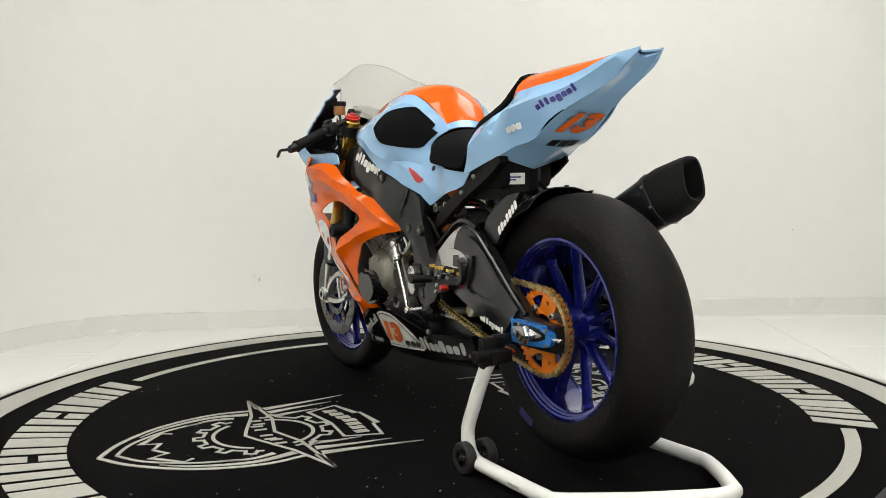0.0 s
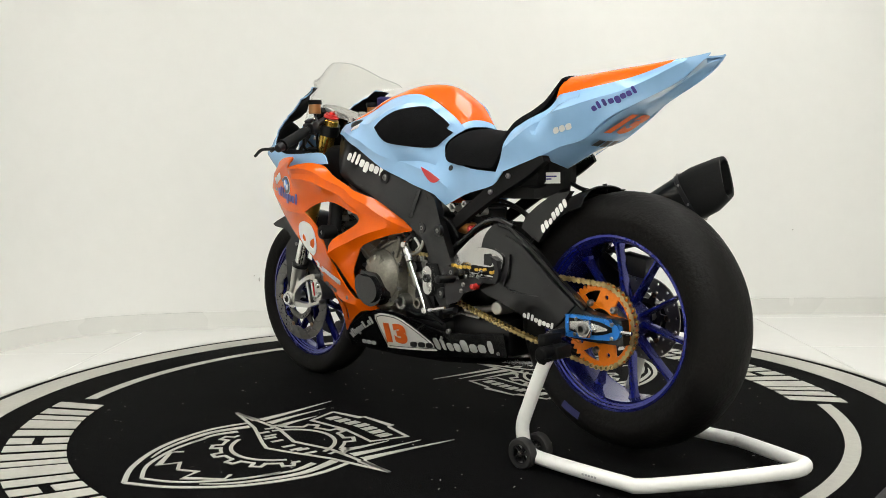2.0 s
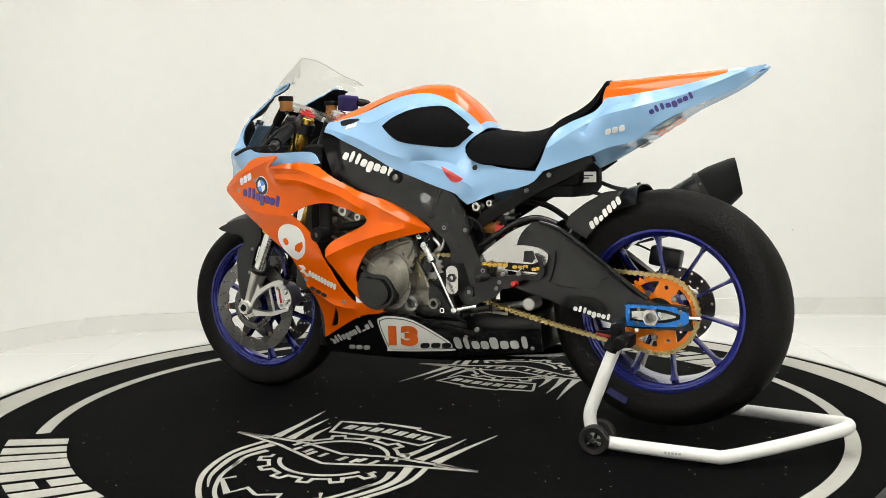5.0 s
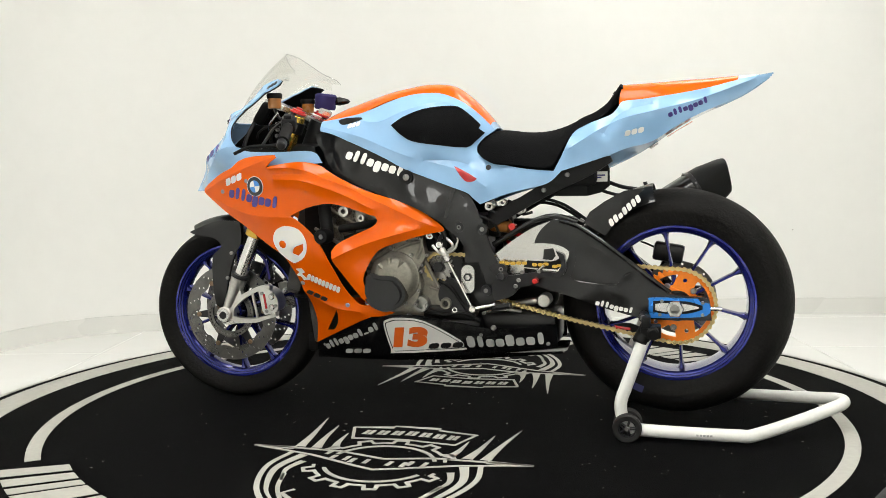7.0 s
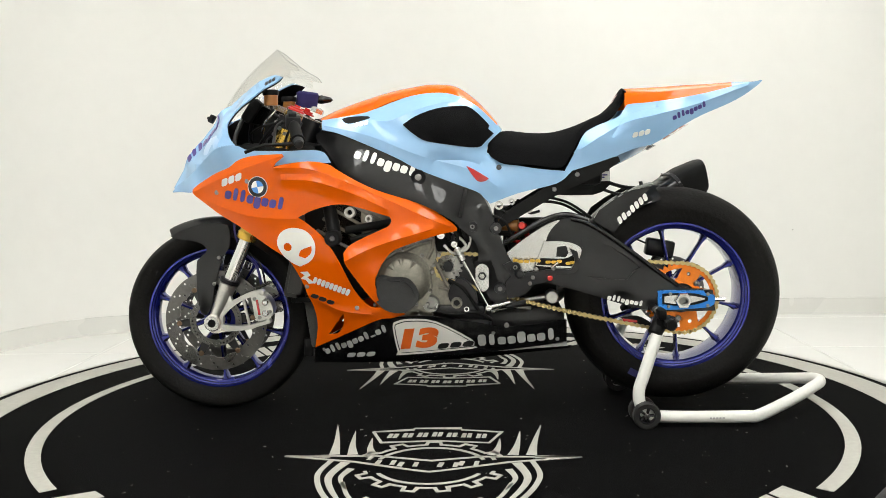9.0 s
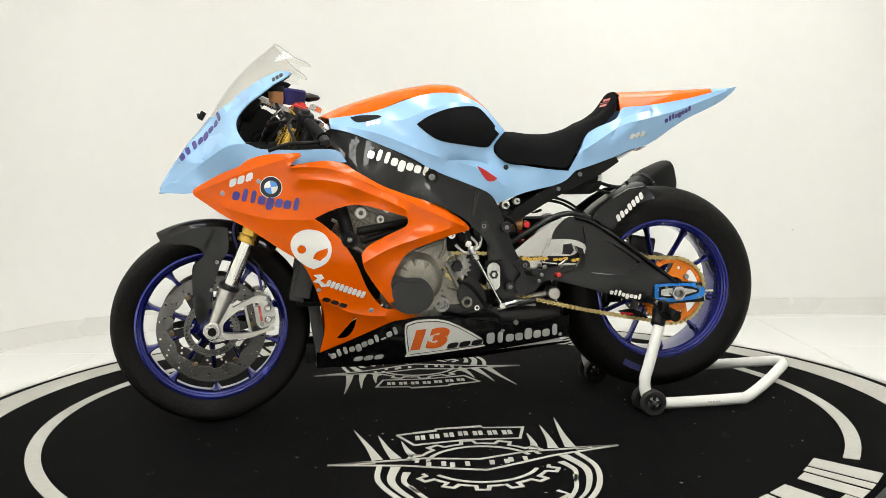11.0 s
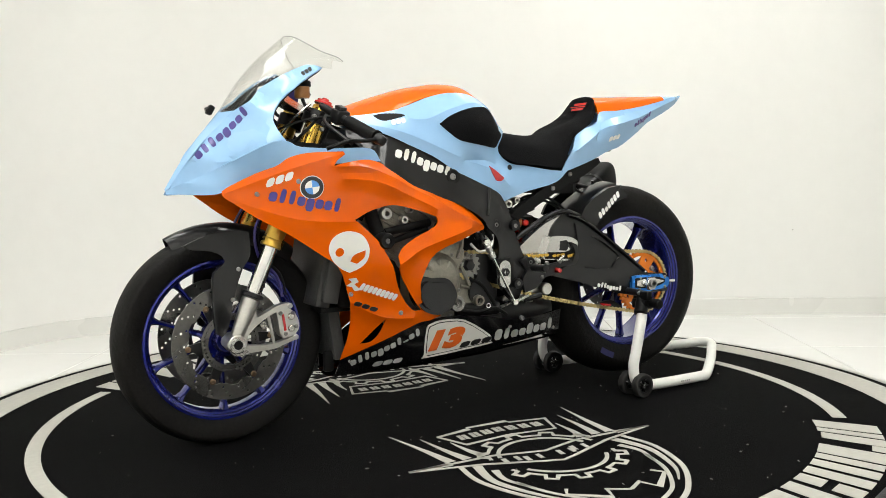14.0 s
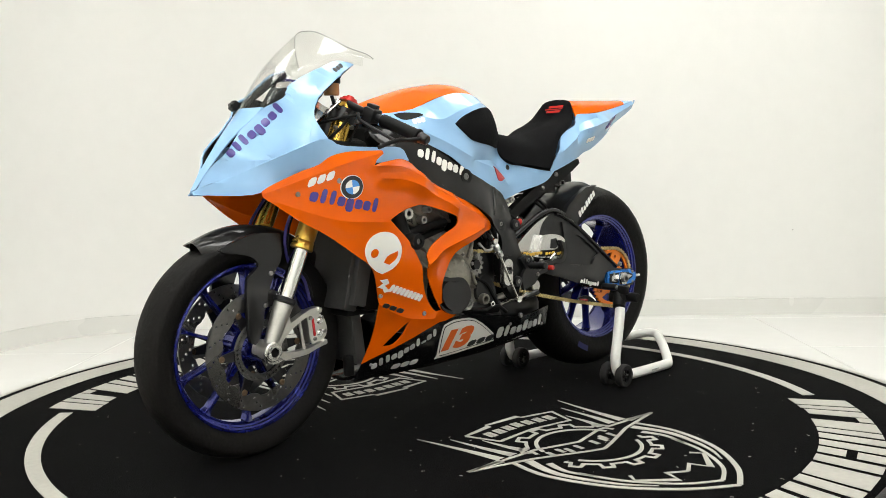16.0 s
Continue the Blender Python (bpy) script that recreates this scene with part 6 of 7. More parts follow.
# rear caliper, hugger, subframe, tray, shock
bm = box(bmesh.new(), (-0.045, -0.02, -0.028), (0.045, 0.025, 0.028), 0.008, pose(0.70, 0.075, 0.495, 0, 10, 0))
rod(bm, (0.70, 0.085, 0.48), (0.66, 0.10, 0.40), 0.012, n=10)
cal = part("rear_caliper", bm, BLACK_METAL, bike, "black rear brake caliper")
part("brake_line", tube(bmesh.new(), [(0.66, 0.08, 0.51), (0.60, 0.085, 0.53), (0.56, 0.09, 0.50), (0.58, 0.09, 0.44)], 0.003, 8), BLACK_MATT, cal)
hug = guard_shell(REAR, 0.352, 0.112, 172, 102, CARBON, "rear_hugger", "carbon fibre rear hugger", lip=0.95)
part("cheek", slab(bmesh.new(), [(0.468, 0.597), (0.485, 0.627), (0.527, 0.657), (0.582, 0.687), (0.639, 0.695), (0.586, 0.633), (0.529, 0.559), (0.499, 0.576)], -0.100, -0.118, (), False), CARBON, hug)
part("cheek", slab(bmesh.new(), [(0.468, 0.597), (0.485, 0.627), (0.527, 0.657), (0.582, 0.687), (0.639, 0.695), (0.586, 0.633), (0.529, 0.559), (0.499, 0.576)], 0.100, 0.112, (), False), CARBON, hug)
for s in (-1, 1):
    part("subframe_rail", slab(bmesh.new(), [(0.177, 0.587), (0.19, 0.577), (0.359, 0.673), (0.485, 0.732), (0.549, 0.772), (0.542, 0.787), (0.519, 0.782), (0.401, 0.745), (0.317, 0.692), (0.215, 0.631)], s * 0.090, s * (0.116 if s < 0 else 0.100)), BLACK_MATT, bike, "black subframe rail")
bm = bmesh.new()
rows = []
for x, w, z0, z1 in ((0.34, 0.085, 0.675, 0.74), (0.40, 0.080, 0.672, 0.76), (0.472, 0.070, 0.672, 0.775), (0.505, 0.037, 0.680, 0.785), (0.530, 0.012, 0.700, 0.785)):
    rows.append([bm.verts.new((x, y, z)) for y, z in ((-w, z0), (-w, z1), (w, z1), (w, z0))])
for p, q in zip(rows, rows[1:]):
    for i in range(4):
        bm.faces.new((p[i], p[(i + 1) % 4], q[(i + 1) % 4], q[i]))
bm.faces.new(rows[0][::-1]), bm.faces.new(rows[-1])
tray = part("undertray", bm, BLACK_MATT, bike, "black undertray", 20)
m = Matrix.Translation((0.5025, -0.0475, 0.728)) @ pose(0, 0, 0, 0, 0, 45)
sticker = part("tray_sticker", box(bmesh.new(), (-0.032, -0.0030, -0.015), (0.032, -0.0010, 0.015), 0.0004, m, 1), DECAL_WHITE, tray, "small white sticker with dark bars")
bm = bmesh.new()
for k, (x0, x1, z) in enumerate(((-0.010, 0.022, 0.004), (-0.010, 0.008, -0.003), (-0.022, -0.014, 0.003))):
    box(bm, (x0, -0.0038, z - 0.002), (x1, -0.0028, z + 0.002), 0, m)
part("print_bars", bm, NAVY, sticker, smooth=0)
bm = tube(bmesh.new(), [(0.50, -0.03, 0.69), (0.56, 0.0, 0.672), (0.62, 0.03, 0.680)], 0.005, 8)
tube(bm, [(0.50, 0.03, 0.72), (0.57, 0.02, 0.695), (0.63, 0.03, 0.690), (0.632, 0.03, 0.71)], 0.006, 8)
part("tail_stay", bm, BLACK_METAL, bike)
shock = part("rear_shock", rod(bmesh.new(), (0.215, -0.02, 0.62), (0.255, -0.02, 0.40), 0.022, n=20, bevel=0.004), BLACK_METAL, bike, "rear shock absorber")
part("spring", tube(bmesh.new(), [(0.235 + 0.033 * math.cos(a * 0.9) + 0.0016 * a, -0.02 + 0.033 * math.sin(a * 0.9), 0.58 - 0.0042 * a) for a in range(0, 42)], 0.0055, 8, 2), REDDARK, shock)
part("reservoir", rod(bmesh.new(), (0.185, -0.075, 0.588), (0.245, -0.085, 0.583), 0.020, n=20, bevel=0.003), AMBER, shock, "bronze shock reservoir")
part("adjuster_knob", rod(bmesh.new(), (0.254, -0.082, 0.583), (0.254, -0.108, 0.583), 0.012, 0.011, 18, 0.002), RED, shock)
part("linkage_body", box(bmesh.new(), (0.17, -0.07, 0.55), (0.235, 0.07, 0.64), 0.012), BLACK_METAL, bike)
bm = bmesh.new()
for pts in ([(0.22, -0.07, 0.65), (0.30, -0.06, 0.655), (0.38, -0.05, 0.645), (0.45, -0.05, 0.605)], [(0.20, -0.08, 0.63), (0.29, -0.07, 0.668), (0.39, -0.06, 0.652), (0.47, -0.05, 0.60)],
            [(0.18, -0.10, 0.64), (0.21, -0.11, 0.62), (0.24, -0.09, 0.60)], [(0.24, -0.09, 0.66), (0.27, -0.095, 0.645), (0.28, -0.08, 0.62), (0.31, -0.07, 0.625)]):
    tube(bm, pts, 0.0045, 8)
part("wiring", bm, BLACK_MATT, bike)
bm = bmesh.new()
for c0, r in (((0.186, -0.10, 0.645), 0.013), ((0.275, -0.085, 0.635), 0.015), ((0.225, -0.09, 0.655), 0.010)):
    spin(bm, [(0.5 * r, 0), (0.5 * r, 0.012), (r, 0.012), (r, -0.02), (0.5 * r, -0.02)], aim(c0, Vector(c0) + LEFT), 18, closed=True)
part("mount_boss", bm, CAST, bike)
bm = bmesh.new()
for pts in ([(0.035, -0.15, 0.545), (0.06, -0.155, 0.555), (0.085, -0.155, 0.53), (0.07, -0.155, 0.515)], [(0.02, -0.15, 0.53), (0.05, -0.155, 0.505), (0.09, -0.155, 0.52), (0.10, -0.15, 0.555)], [(0.0, -0.14, 0.575), (0.03, -0.15, 0.58), (0.05, -0.15, 0.565)]):
    tube(bm, pts, 0.0045, 8)
part("hose_clip", bm, CAST, bike)
bm = box(bmesh.new(), (-0.02, -0.12, 0.50), (0.10, 0.12, 0.62), 0.02)
part("throttle_body", bm, BLACK_MATT, bike)
part("fuel_tank", box(bmesh.new(), (-0.25, -0.10, 0.70), (0.14, 0.10, 0.93), 0.03), BLACK_MATT, bike)
part("airbox", box(bmesh.new(), (-0.36, -0.085, 0.66), (-0.1, 0.085, 0.88), 0.02), BLACK_MATT, bike)
part("seat_base", box(bmesh.new(), (0.16, -0.085, 0.70), (0.50, 0.085, 0.80), 0.02), BLACK_MATT, bike)

# exhaust on the right: pipe, can, strap and cap
e0, e1 = Vector((0.585, 0.160, 0.560)), Vector((0.862, 0.238, 0.722))
ex = (e1 - e0).normalized()
m = aim(e0, e1)


def can(bm, stations, n=36):
    rings = []
    for z, w, h, sh in stations:
        ring = []
        for k in range(n):
            a = 2 * math.pi * k / n
            c, s = math.cos(a), math.sin(a)
            q = (abs(c) ** 3.2 + abs(s) ** 3.2) ** (-1 / 3.2)
            ring.append(bm.verts.new(m @ Vector((1.1 * w * q * c, 1.1 * h * q * s, z + sh * q * s))))
        rings.append(ring)
    for p, q in zip(rings, rings[1:]):
        for k in range(n):
            bm.faces.new((p[k], p[(k + 1) % n], q[(k + 1) % n], q[k]))
    return rings


L = (e1 - e0).length
bm = bmesh.new()
r = can(bm, [(-0.05, 0.024, 0.024, 0), (0.0, 0.034, 0.034, 0), (0.07, 0.050, 0.052, 0), (0.085, 0.052, 0.055, 0), (L - 0.10, 0.056, 0.060, 0)])
sil = part("silencer", bm, CARBON, bike, "dark carbon exhaust silencer with short end cap")
bm = bmesh.new()
r = can(bm, [(L - 0.10, 0.0565, 0.0605, 0), (L - 0.06, 0.0565, 0.061, 0), (L - 0.01, 0.047, 0.052, 0.014), (L + 0.004, 0.043, 0.048, 0.016), (L + 0.003, 0.036, 0.041, 0.016), (L - 0.06, 0.033, 0.037, 0.01)])
bm.faces.new(r[-1][::-1])
part("end_cap", bm, BLACK_MATT, sil, "dark brown-black end cap")
bm = bmesh.new()
can(bm, [(L - 0.108, 0.0572, 0.0612, 0), (L - 0.107, 0.0585, 0.0625, 0), (L - 0.096, 0.0585, 0.0625, 0), (L - 0.095, 0.0572, 0.0612, 0)])
part("strap", bm, BLACK_METAL, sil)
for k in range(8):
    a = 2 * math.pi * k / 8 + 0.3
    q = (abs(math.cos(a)) ** 3.2 + abs(math.sin(a)) ** 3.2) ** (-1 / 3.2)
    p = m @ Vector((0.0643 * q * math.cos(a), 0.0687 * q * math.sin(a), L - 0.101))
    c0 = m @ Vector((0, 0, L - 0.101))
    bolt(p, 0.0035, SCREW, (p - c0).normalized(), 0.003, sil, "rivet")
part("exhaust_pipe", tube(bmesh.new(), [(0.10, 0.05, 0.25), (0.26, 0.10, 0.27), (0.40, 0.14, 0.36), (0.50, 0.15, 0.48), e0 - ex * 0.03], 0.024, 16), STEEL, bike, "steel exhaust link pipe")

# ---- coverings, emblems and race numbers ----
decal("knee_pad", [[(p[0], p[1]) for p in rounded([(-0.095, 0.889), (-0.058, 0.913), (0, 0.934), (0.058, 0.943), (0.099, 0.941), (0.133, 0.915), (0.16, 0.887), (0.156, 0.876), (0.173, 0.863), (0.149, 0.839), (0.123, 0.82), (0.049, 0.827), (-0.025, 0.839), (-0.058, 0.857), (-0.08, 0.875)], 3)]], FOAM, ["tank"], side, (), 0.004, 0.012, "black foam knee pad", 0.004)
decal("side_badge", [[(p[0], p[1]) for p in rounded([(0.091, 0.765), (0.119, 0.751), (0.156, 0.727), (0.144, 0.719), (0.124, 0.719), (0.107, 0.738)], 3)]], REDDARK, ["tank"], side, (), 0.002, 0.01, "red plastic insert", 0.003)
decal("tank_vent", [[(p[0], p[1]) for p in rounded([(-0.284, 0.912), (-0.257, 0.918), (-0.205, 0.918), (-0.194, 0.912), (-0.221, 0.904), (-0.255, 0.897), (-0.273, 0.901)], 3)]], BLACK_MATT, ["tank"], side, (), 0.0012, 0.01, "dark air slot")
x, z = [(0.187, 0.76)][0]
decal("screw_hole", [circle(x, z, 0.008, 14)], BLACK_METAL, ["tank"], side)
word(["tank"], [(-0.243, 0.884), (-0.199, 0.892)], 0.014, "bbb", DECAL_WHITE, side, 0.3)
word(["orange"], [(-0.63, 0.681), (-0.442, 0.645)], 0.036, "xttxdxxt", NAVY, orange, 0.05)
word(["orange"], [(-0.636, 0.713), (-0.567, 0.735)], 0.020, "bbb", DECAL_WHITE, orange, 0.5)
word(["orange"], [(-0.374, 0.426), (-0.264, 0.385)], 0.020, "bbbbbbbbb", DECAL_WHITE, orange, 0.1)
word(["orange"], [(-0.386, 0.382), (-0.315, 0.355)], 0.013, "bbb", DECAL_BLACK, orange, 0.4)
word(["frame"], [(-0.246, 0.795), (-0.064, 0.736)], 0.034, "xttxdxxt", DECAL_WHITE, beam, 0.05)
word(["belly"], [(0.116, 0.218), (0.356, 0.235)], 0.036, "ctxxcxxt", DECAL_GREY, pan, 0.0, 0.12)
word(["belly"], [(-0.294, 0.179), (-0.201, 0.185)], 0.014, "bbb", DECAL_GREY, pan, 0.5)
word(["belly"], [(-0.357, 0.187), (-0.154, 0.27)], 0.024, "xttxdxxtsxt", DECAL_GREY, pan, 0.05)
word(["tail"], [(0.704, 0.89), (0.812, 0.933)], 0.017, "xttxdxxt", NAVY, tail, 0.1)
word(["tail"], [(0.582, 0.84), (0.637, 0.852)], 0.014, "bbb", DECAL_WHITE, tail, 0.4)
word(["swing"], [(0.503, 0.363), (0.609, 0.34)], 0.017, "xttxdxxt", DECAL_WHITE, swing, 0.05, off=0.0100)
CHEEK_WORD = ((-0.777, -0.066, 0.810), (-0.655, -0.119, 0.935))
nose_view = look((-2.0, -2.2, 1.0), (-0.68, -0.09, 0.89))
p0, p1 = (nose_view.inverted() @ Vector(p) for p in CHEEK_WORD)
at_nose = nose_view @ Matrix.Translation((0, 0, p0.z))
word(["cheek", "bridge"], [(p0.x + 0.006, p0.y - 0.022), (p1.x + 0.014, p1.y - 0.022)], 0.031, "xttxdxxt", NAVY, cheek, 0.0, view=at_nose)
word(["cheek"], [(-0.507, 1.012), (-0.475, 1.030)], 0.010, "bbb", DECAL_BLACK, cheek, 0.3)
# roundel
x, z = [(-0.518, 0.713)][0]
decal("roundel_ring", [circle(x, z, 0.031, 36)], DECAL_WHITE, ["orange"], orange, label="round blue and white emblem")
decal("roundel_ring", [circle(x, z, 0.029, 36)], DECAL_BLACK, ["orange"], orange, (), 0.0036)
for k in range(4):
    decal("roundel_quarter", [[(x, z)] + circle(x, z, 0.0185, 10, 90 * k + 8, 90 * k + 98)], DECAL_WHITE if k % 2 else ROUNDEL_BLUE, ["orange"], orange, (), 0.0048)
# plain white blot with two openings
x, z = [(-0.411, 0.534)][0]
blot = [(x + 0.001 * a, z + 0.001 * b) for a, b in ((-58, 12), (-45, 44), (-10, 58), (32, 48), (55, 16), (54, -20), (36, -44), (6, -58), (-18, -46), (-44, -22))]
eye1 = circle(x - 0.027, z + 0.001, 0.0125, 14)
eye2 = [(x + 0.001 * a, z + 0.001 * b) for a, b in ((4, -26), (14, -8), (46, 4), (44, -16), (24, -34))]
decal("white_blot", [[(p[0], p[1]) for p in rounded(blot, 4)]], DECAL_WHITE, ["orange"], orange, [eye1, [(p[0], p[1]) for p in rounded(eye2, 3)]], label="white rounded emblem with two openings")
x, z = [(-0.388, 0.442)][0]
decal("white_glyph", [[(x - 0.018, z + 0.016), (x + 0.004, z + 0.018), (x + 0.012, z + 0.006), (x, z + 0.0), (x + 0.022, z - 0.018), (x + 0.004, z - 0.020), (x - 0.004, z - 0.008), (x - 0.020, z - 0.004), (x - 0.006, z + 0.006)]], DECAL_WHITE, ["orange"], orange)
for x, z in [(-0.653, 0.698), (-0.551, 0.73), (-0.391, 0.413), (-0.241, 0.348), (-0.05, 0.661)]:
    y = drop(["orange"], x, z, 0.0)
    if y is not None:
        bolt((x, y, z), 0.007, SCREW, LEFT, 0.002, orange)
x, z = [(-0.052, 0.734), (0.08, 0.675)][0]
y = drop(["frame"], x, z, 0.0)
ring = part("frame_plug", spin(bmesh.new(), [(0.012, 0.0), (0.012, 0.004), (0.021, 0.005), (0.023, 0)], aim((x, y, z), (x, y - 1, z)), 28, closed=True), BLACK_MATT, bike)
bolt((x, y, z), 0.010, SCREW, LEFT, 0.004, ring)
decal("pivot_recess", [[tuple(p) for p in rounded([(0.110, 0.479), (0.162, 0.481), (0.184, 0.412), (0.172, 0.396), (0.126, 0.380), (0.112, 0.423)], 3)]], BLACK_MATT, ["frame"], beam, (), 0.003, 0.02, "", 0.003)
# clamp strap across the beam
x, z = [(-0.052, 0.734), (0.08, 0.675)][1]
decal("beam_seam", [[(x - 0.016, z - 0.06), (x - 0.006, z - 0.062), (x + 0.014, z + 0.022), (x + 0.003, z + 0.026)]], BLACK_GLOSS, ["frame"], beam, (), 0.004, 0.015, "", 0.004)
# number plate field on the belly pan
pl = decal("number_field", [[(p[0], p[1]) for p in rounded([(-0.139, 0.285), (-0.124, 0.302), (-0.086, 0.309), (-0.007, 0.3), (0.097, 0.241), (0.106, 0.218), (0.097, 0.208), (-0.116, 0.189), (-0.129, 0.201)], 3)]], DECAL_WHITE, ["belly"], pan, label="white number field with dark outline")
inner = [(-0.134, 0.281), (-0.121, 0.296), (-0.085, 0.303), (-0.009, 0.295), (0.092, 0.237), (0.099, 0.22), (0.093, 0.214), (-0.114, 0.195), (-0.124, 0.205)]
cx, cz = sum(p[0] for p in inner) / len(inner), sum(p[1] for p in inner) / len(inner)
small = [(cx + (x - cx) * 0.975, cz + (z - cz) * 0.96) for x, z in inner]
decal("number_outline", [[(p[0], p[1]) for p in rounded(inner, 3)]], DECAL_BLACK, ["belly"], pan, [[(p[0], p[1]) for p in rounded(small, 3)]], 0.0036)
(x0, z0), (x1, z1) = [(-0.12, 0.209), (0, 0.223)]
numerals("13", ["belly"], (x0, z0), 0.068, DECAL_ORANGE, 0.122, pan, 0.2, 3)
outs, holes = bars(*[(-0.011, 0.208), (0.104, 0.218)], 0.017, "bbb", 0.5, 0.1)
for o in outs:
    decal("lettering_bar", [o], DECAL_BLACK, ["belly"], pan, (), 0.0042, 0.009)
# bars on the hugger
outs, holes = bars((0.545, 0.582), (0.632, 0.660), 0.020, "bbxbbbb", 0.3)
for o in outs:
    part("lettering_bar", slab(bmesh.new(), [tuple(p) for p in o], -0.1185, -0.1195, (), False), DECAL_WHITE, hug, smooth=0)

# race number and bars on the sloping underside of the tail, read from behind
UE, UM = spline([(0.528, -0.108, 0.784), (0.588, -0.1, 0.808), (0.657, -0.085, 0.826), (0.726, -0.075, 0.869), (0.796, -0.06, 0.906), (0.902, -0.038, 0.951), (0.974, -0.033, 1.001)], 8), spline(UNDER_MID, 8)


def under_at(s, y):
    i = min(max(s, 0), 0.999) * (len(UE) - 1)
    k, f = int(i), i - int(i)
    e, c = UE[k].lerp(UE[k + 1], f), UM[k].lerp(UM[k + 1], f)
    g = min(1, abs(y / e.y)) if e.y else 0
    p = Vector((c.x * (1 - g) + e.x * g, y, c.z * (1 - g) + e.z * g))
    return p + Vector((0.35, 0, -0.94)) * 0.007


cu = bpy.data.curves.new("numerals", "FONT")
cu.body, cu.size, cu.shear, cu.offset = "13", 1.0, 0.25, 0.06
ob = new("numerals", cu)
me = bpy.data.meshes.new_from_object(ob.evaluated_get(bpy.context.evaluated_depsgraph_get()))
bpy.data.objects.remove(ob)
bm = bmesh.new()
bm.from_mesh(me)
xs, ys = [v.co.x for v in bm.verts], [v.co.y for v in bm.verts]
for v in bm.verts:
    fx, fy = (v.co.x - min(xs)) / (max(xs) - min(xs)), (v.co.y - min(ys)) / (max(ys) - min(ys))
    v.co = under_at(0.42 + 0.17 * fy, -0.055 + 0.11 * fx)
part("race_number", bm, DECAL_ORANGE, under, smooth=0)
for k in range(3):
    bm = bmesh.new()
    vs = [bm.verts.new(under_at(s, y)) for s, y in ((0.30, -0.045 + 0.030 * k), (0.30, -0.020 + 0.030 * k), (0.36, -0.016 + 0.030 * k), (0.36, -0.041 + 0.030 * k))]
    bm.faces.new(vs)
    part("lettering_bar", bm, DECAL_BLACK, under, smooth=0)
# fins at the end of the tail
for y in (-0.016, 0.0, 0.016):
    bm = bmesh.new()
    vs = [(0.84, 0.952), (0.90, 0.966), (0.965, 0.996), (0.945, 1.0), (0.88, 0.985)]
    side_plate(bm, vs, y + 0.0025, y - 0.0025)
    part("tail_fin", bm, SKY, under)
# red and white bars on the seat's back pad
for y0, y1, z0, z1 in ((-0.045, 0.02, 0.966, 0.974), (-0.045, 0.035, 0.960, 0.963), (-0.04, 0.025, 0.949, 0.957)):
    vs, bm = [], bmesh.new()
    for y, z in ((y0, z0), (y1, z0), (y1, z1), (y0, z1)):
        hit = SHELLS["seat"].ray_cast(Vector((0.30, y, z)), Vector((1, 0, 0)))
        vs.append(bm.verts.new(hit[0] + Vector((-0.003, 0, 0.001)) if hit[0] else Vector((0.54, y, z))))
    bm.faces.new(vs)
    part("lettering_bar", bm, RED, seat, "red bar on the back pad", smooth=0)

part("collector_box", box(bmesh.new(), (0.13, -0.085, 0.215), (0.385, 0.085, 0.335), 0.03), BLACK_METAL, bike, "dark exhaust collector under the engine")
part("shock_shroud", box(bmesh.new(), (0.20, 0.00, 0.33), (0.37, 0.07, 0.60), 0.02), BLACK_MATT, bike)
part("rear_tie", box(bmesh.new(), (0.15, 0.05, 0.26), (0.27, 0.09, 0.345), 0.01), BLACK_METAL, bike)

# dark gearbox cover and hoses between the casing and the frame
part("gearbox_cover", slab(bmesh.new(), [(0.035, 0.400), (0.060, 0.430), (0.085, 0.420), (0.110, 0.390), (0.120, 0.350), (0.085, 0.335), (0.045, 0.345), (0.030, 0.370)], -0.090, -0.128), BLACK_METAL, bike, "black gearbox cover")
for line in ([(0.010, -0.125, 0.600), (0.035, -0.150, 0.590), (0.060, -0.155, 0.560), (0.055, -0.150, 0.520)], [(0.085, -0.140, 0.600), (0.080, -0.155, 0.570), (0.095, -0.150, 0.540)], [(-0.010, -0.140, 0.590), (0.020, -0.158, 0.575), (0.040, -0.158, 0.545)]):
    part("hose", tube(bmesh.new(), line, 0.007, 10), BLACK_MATT, bike)
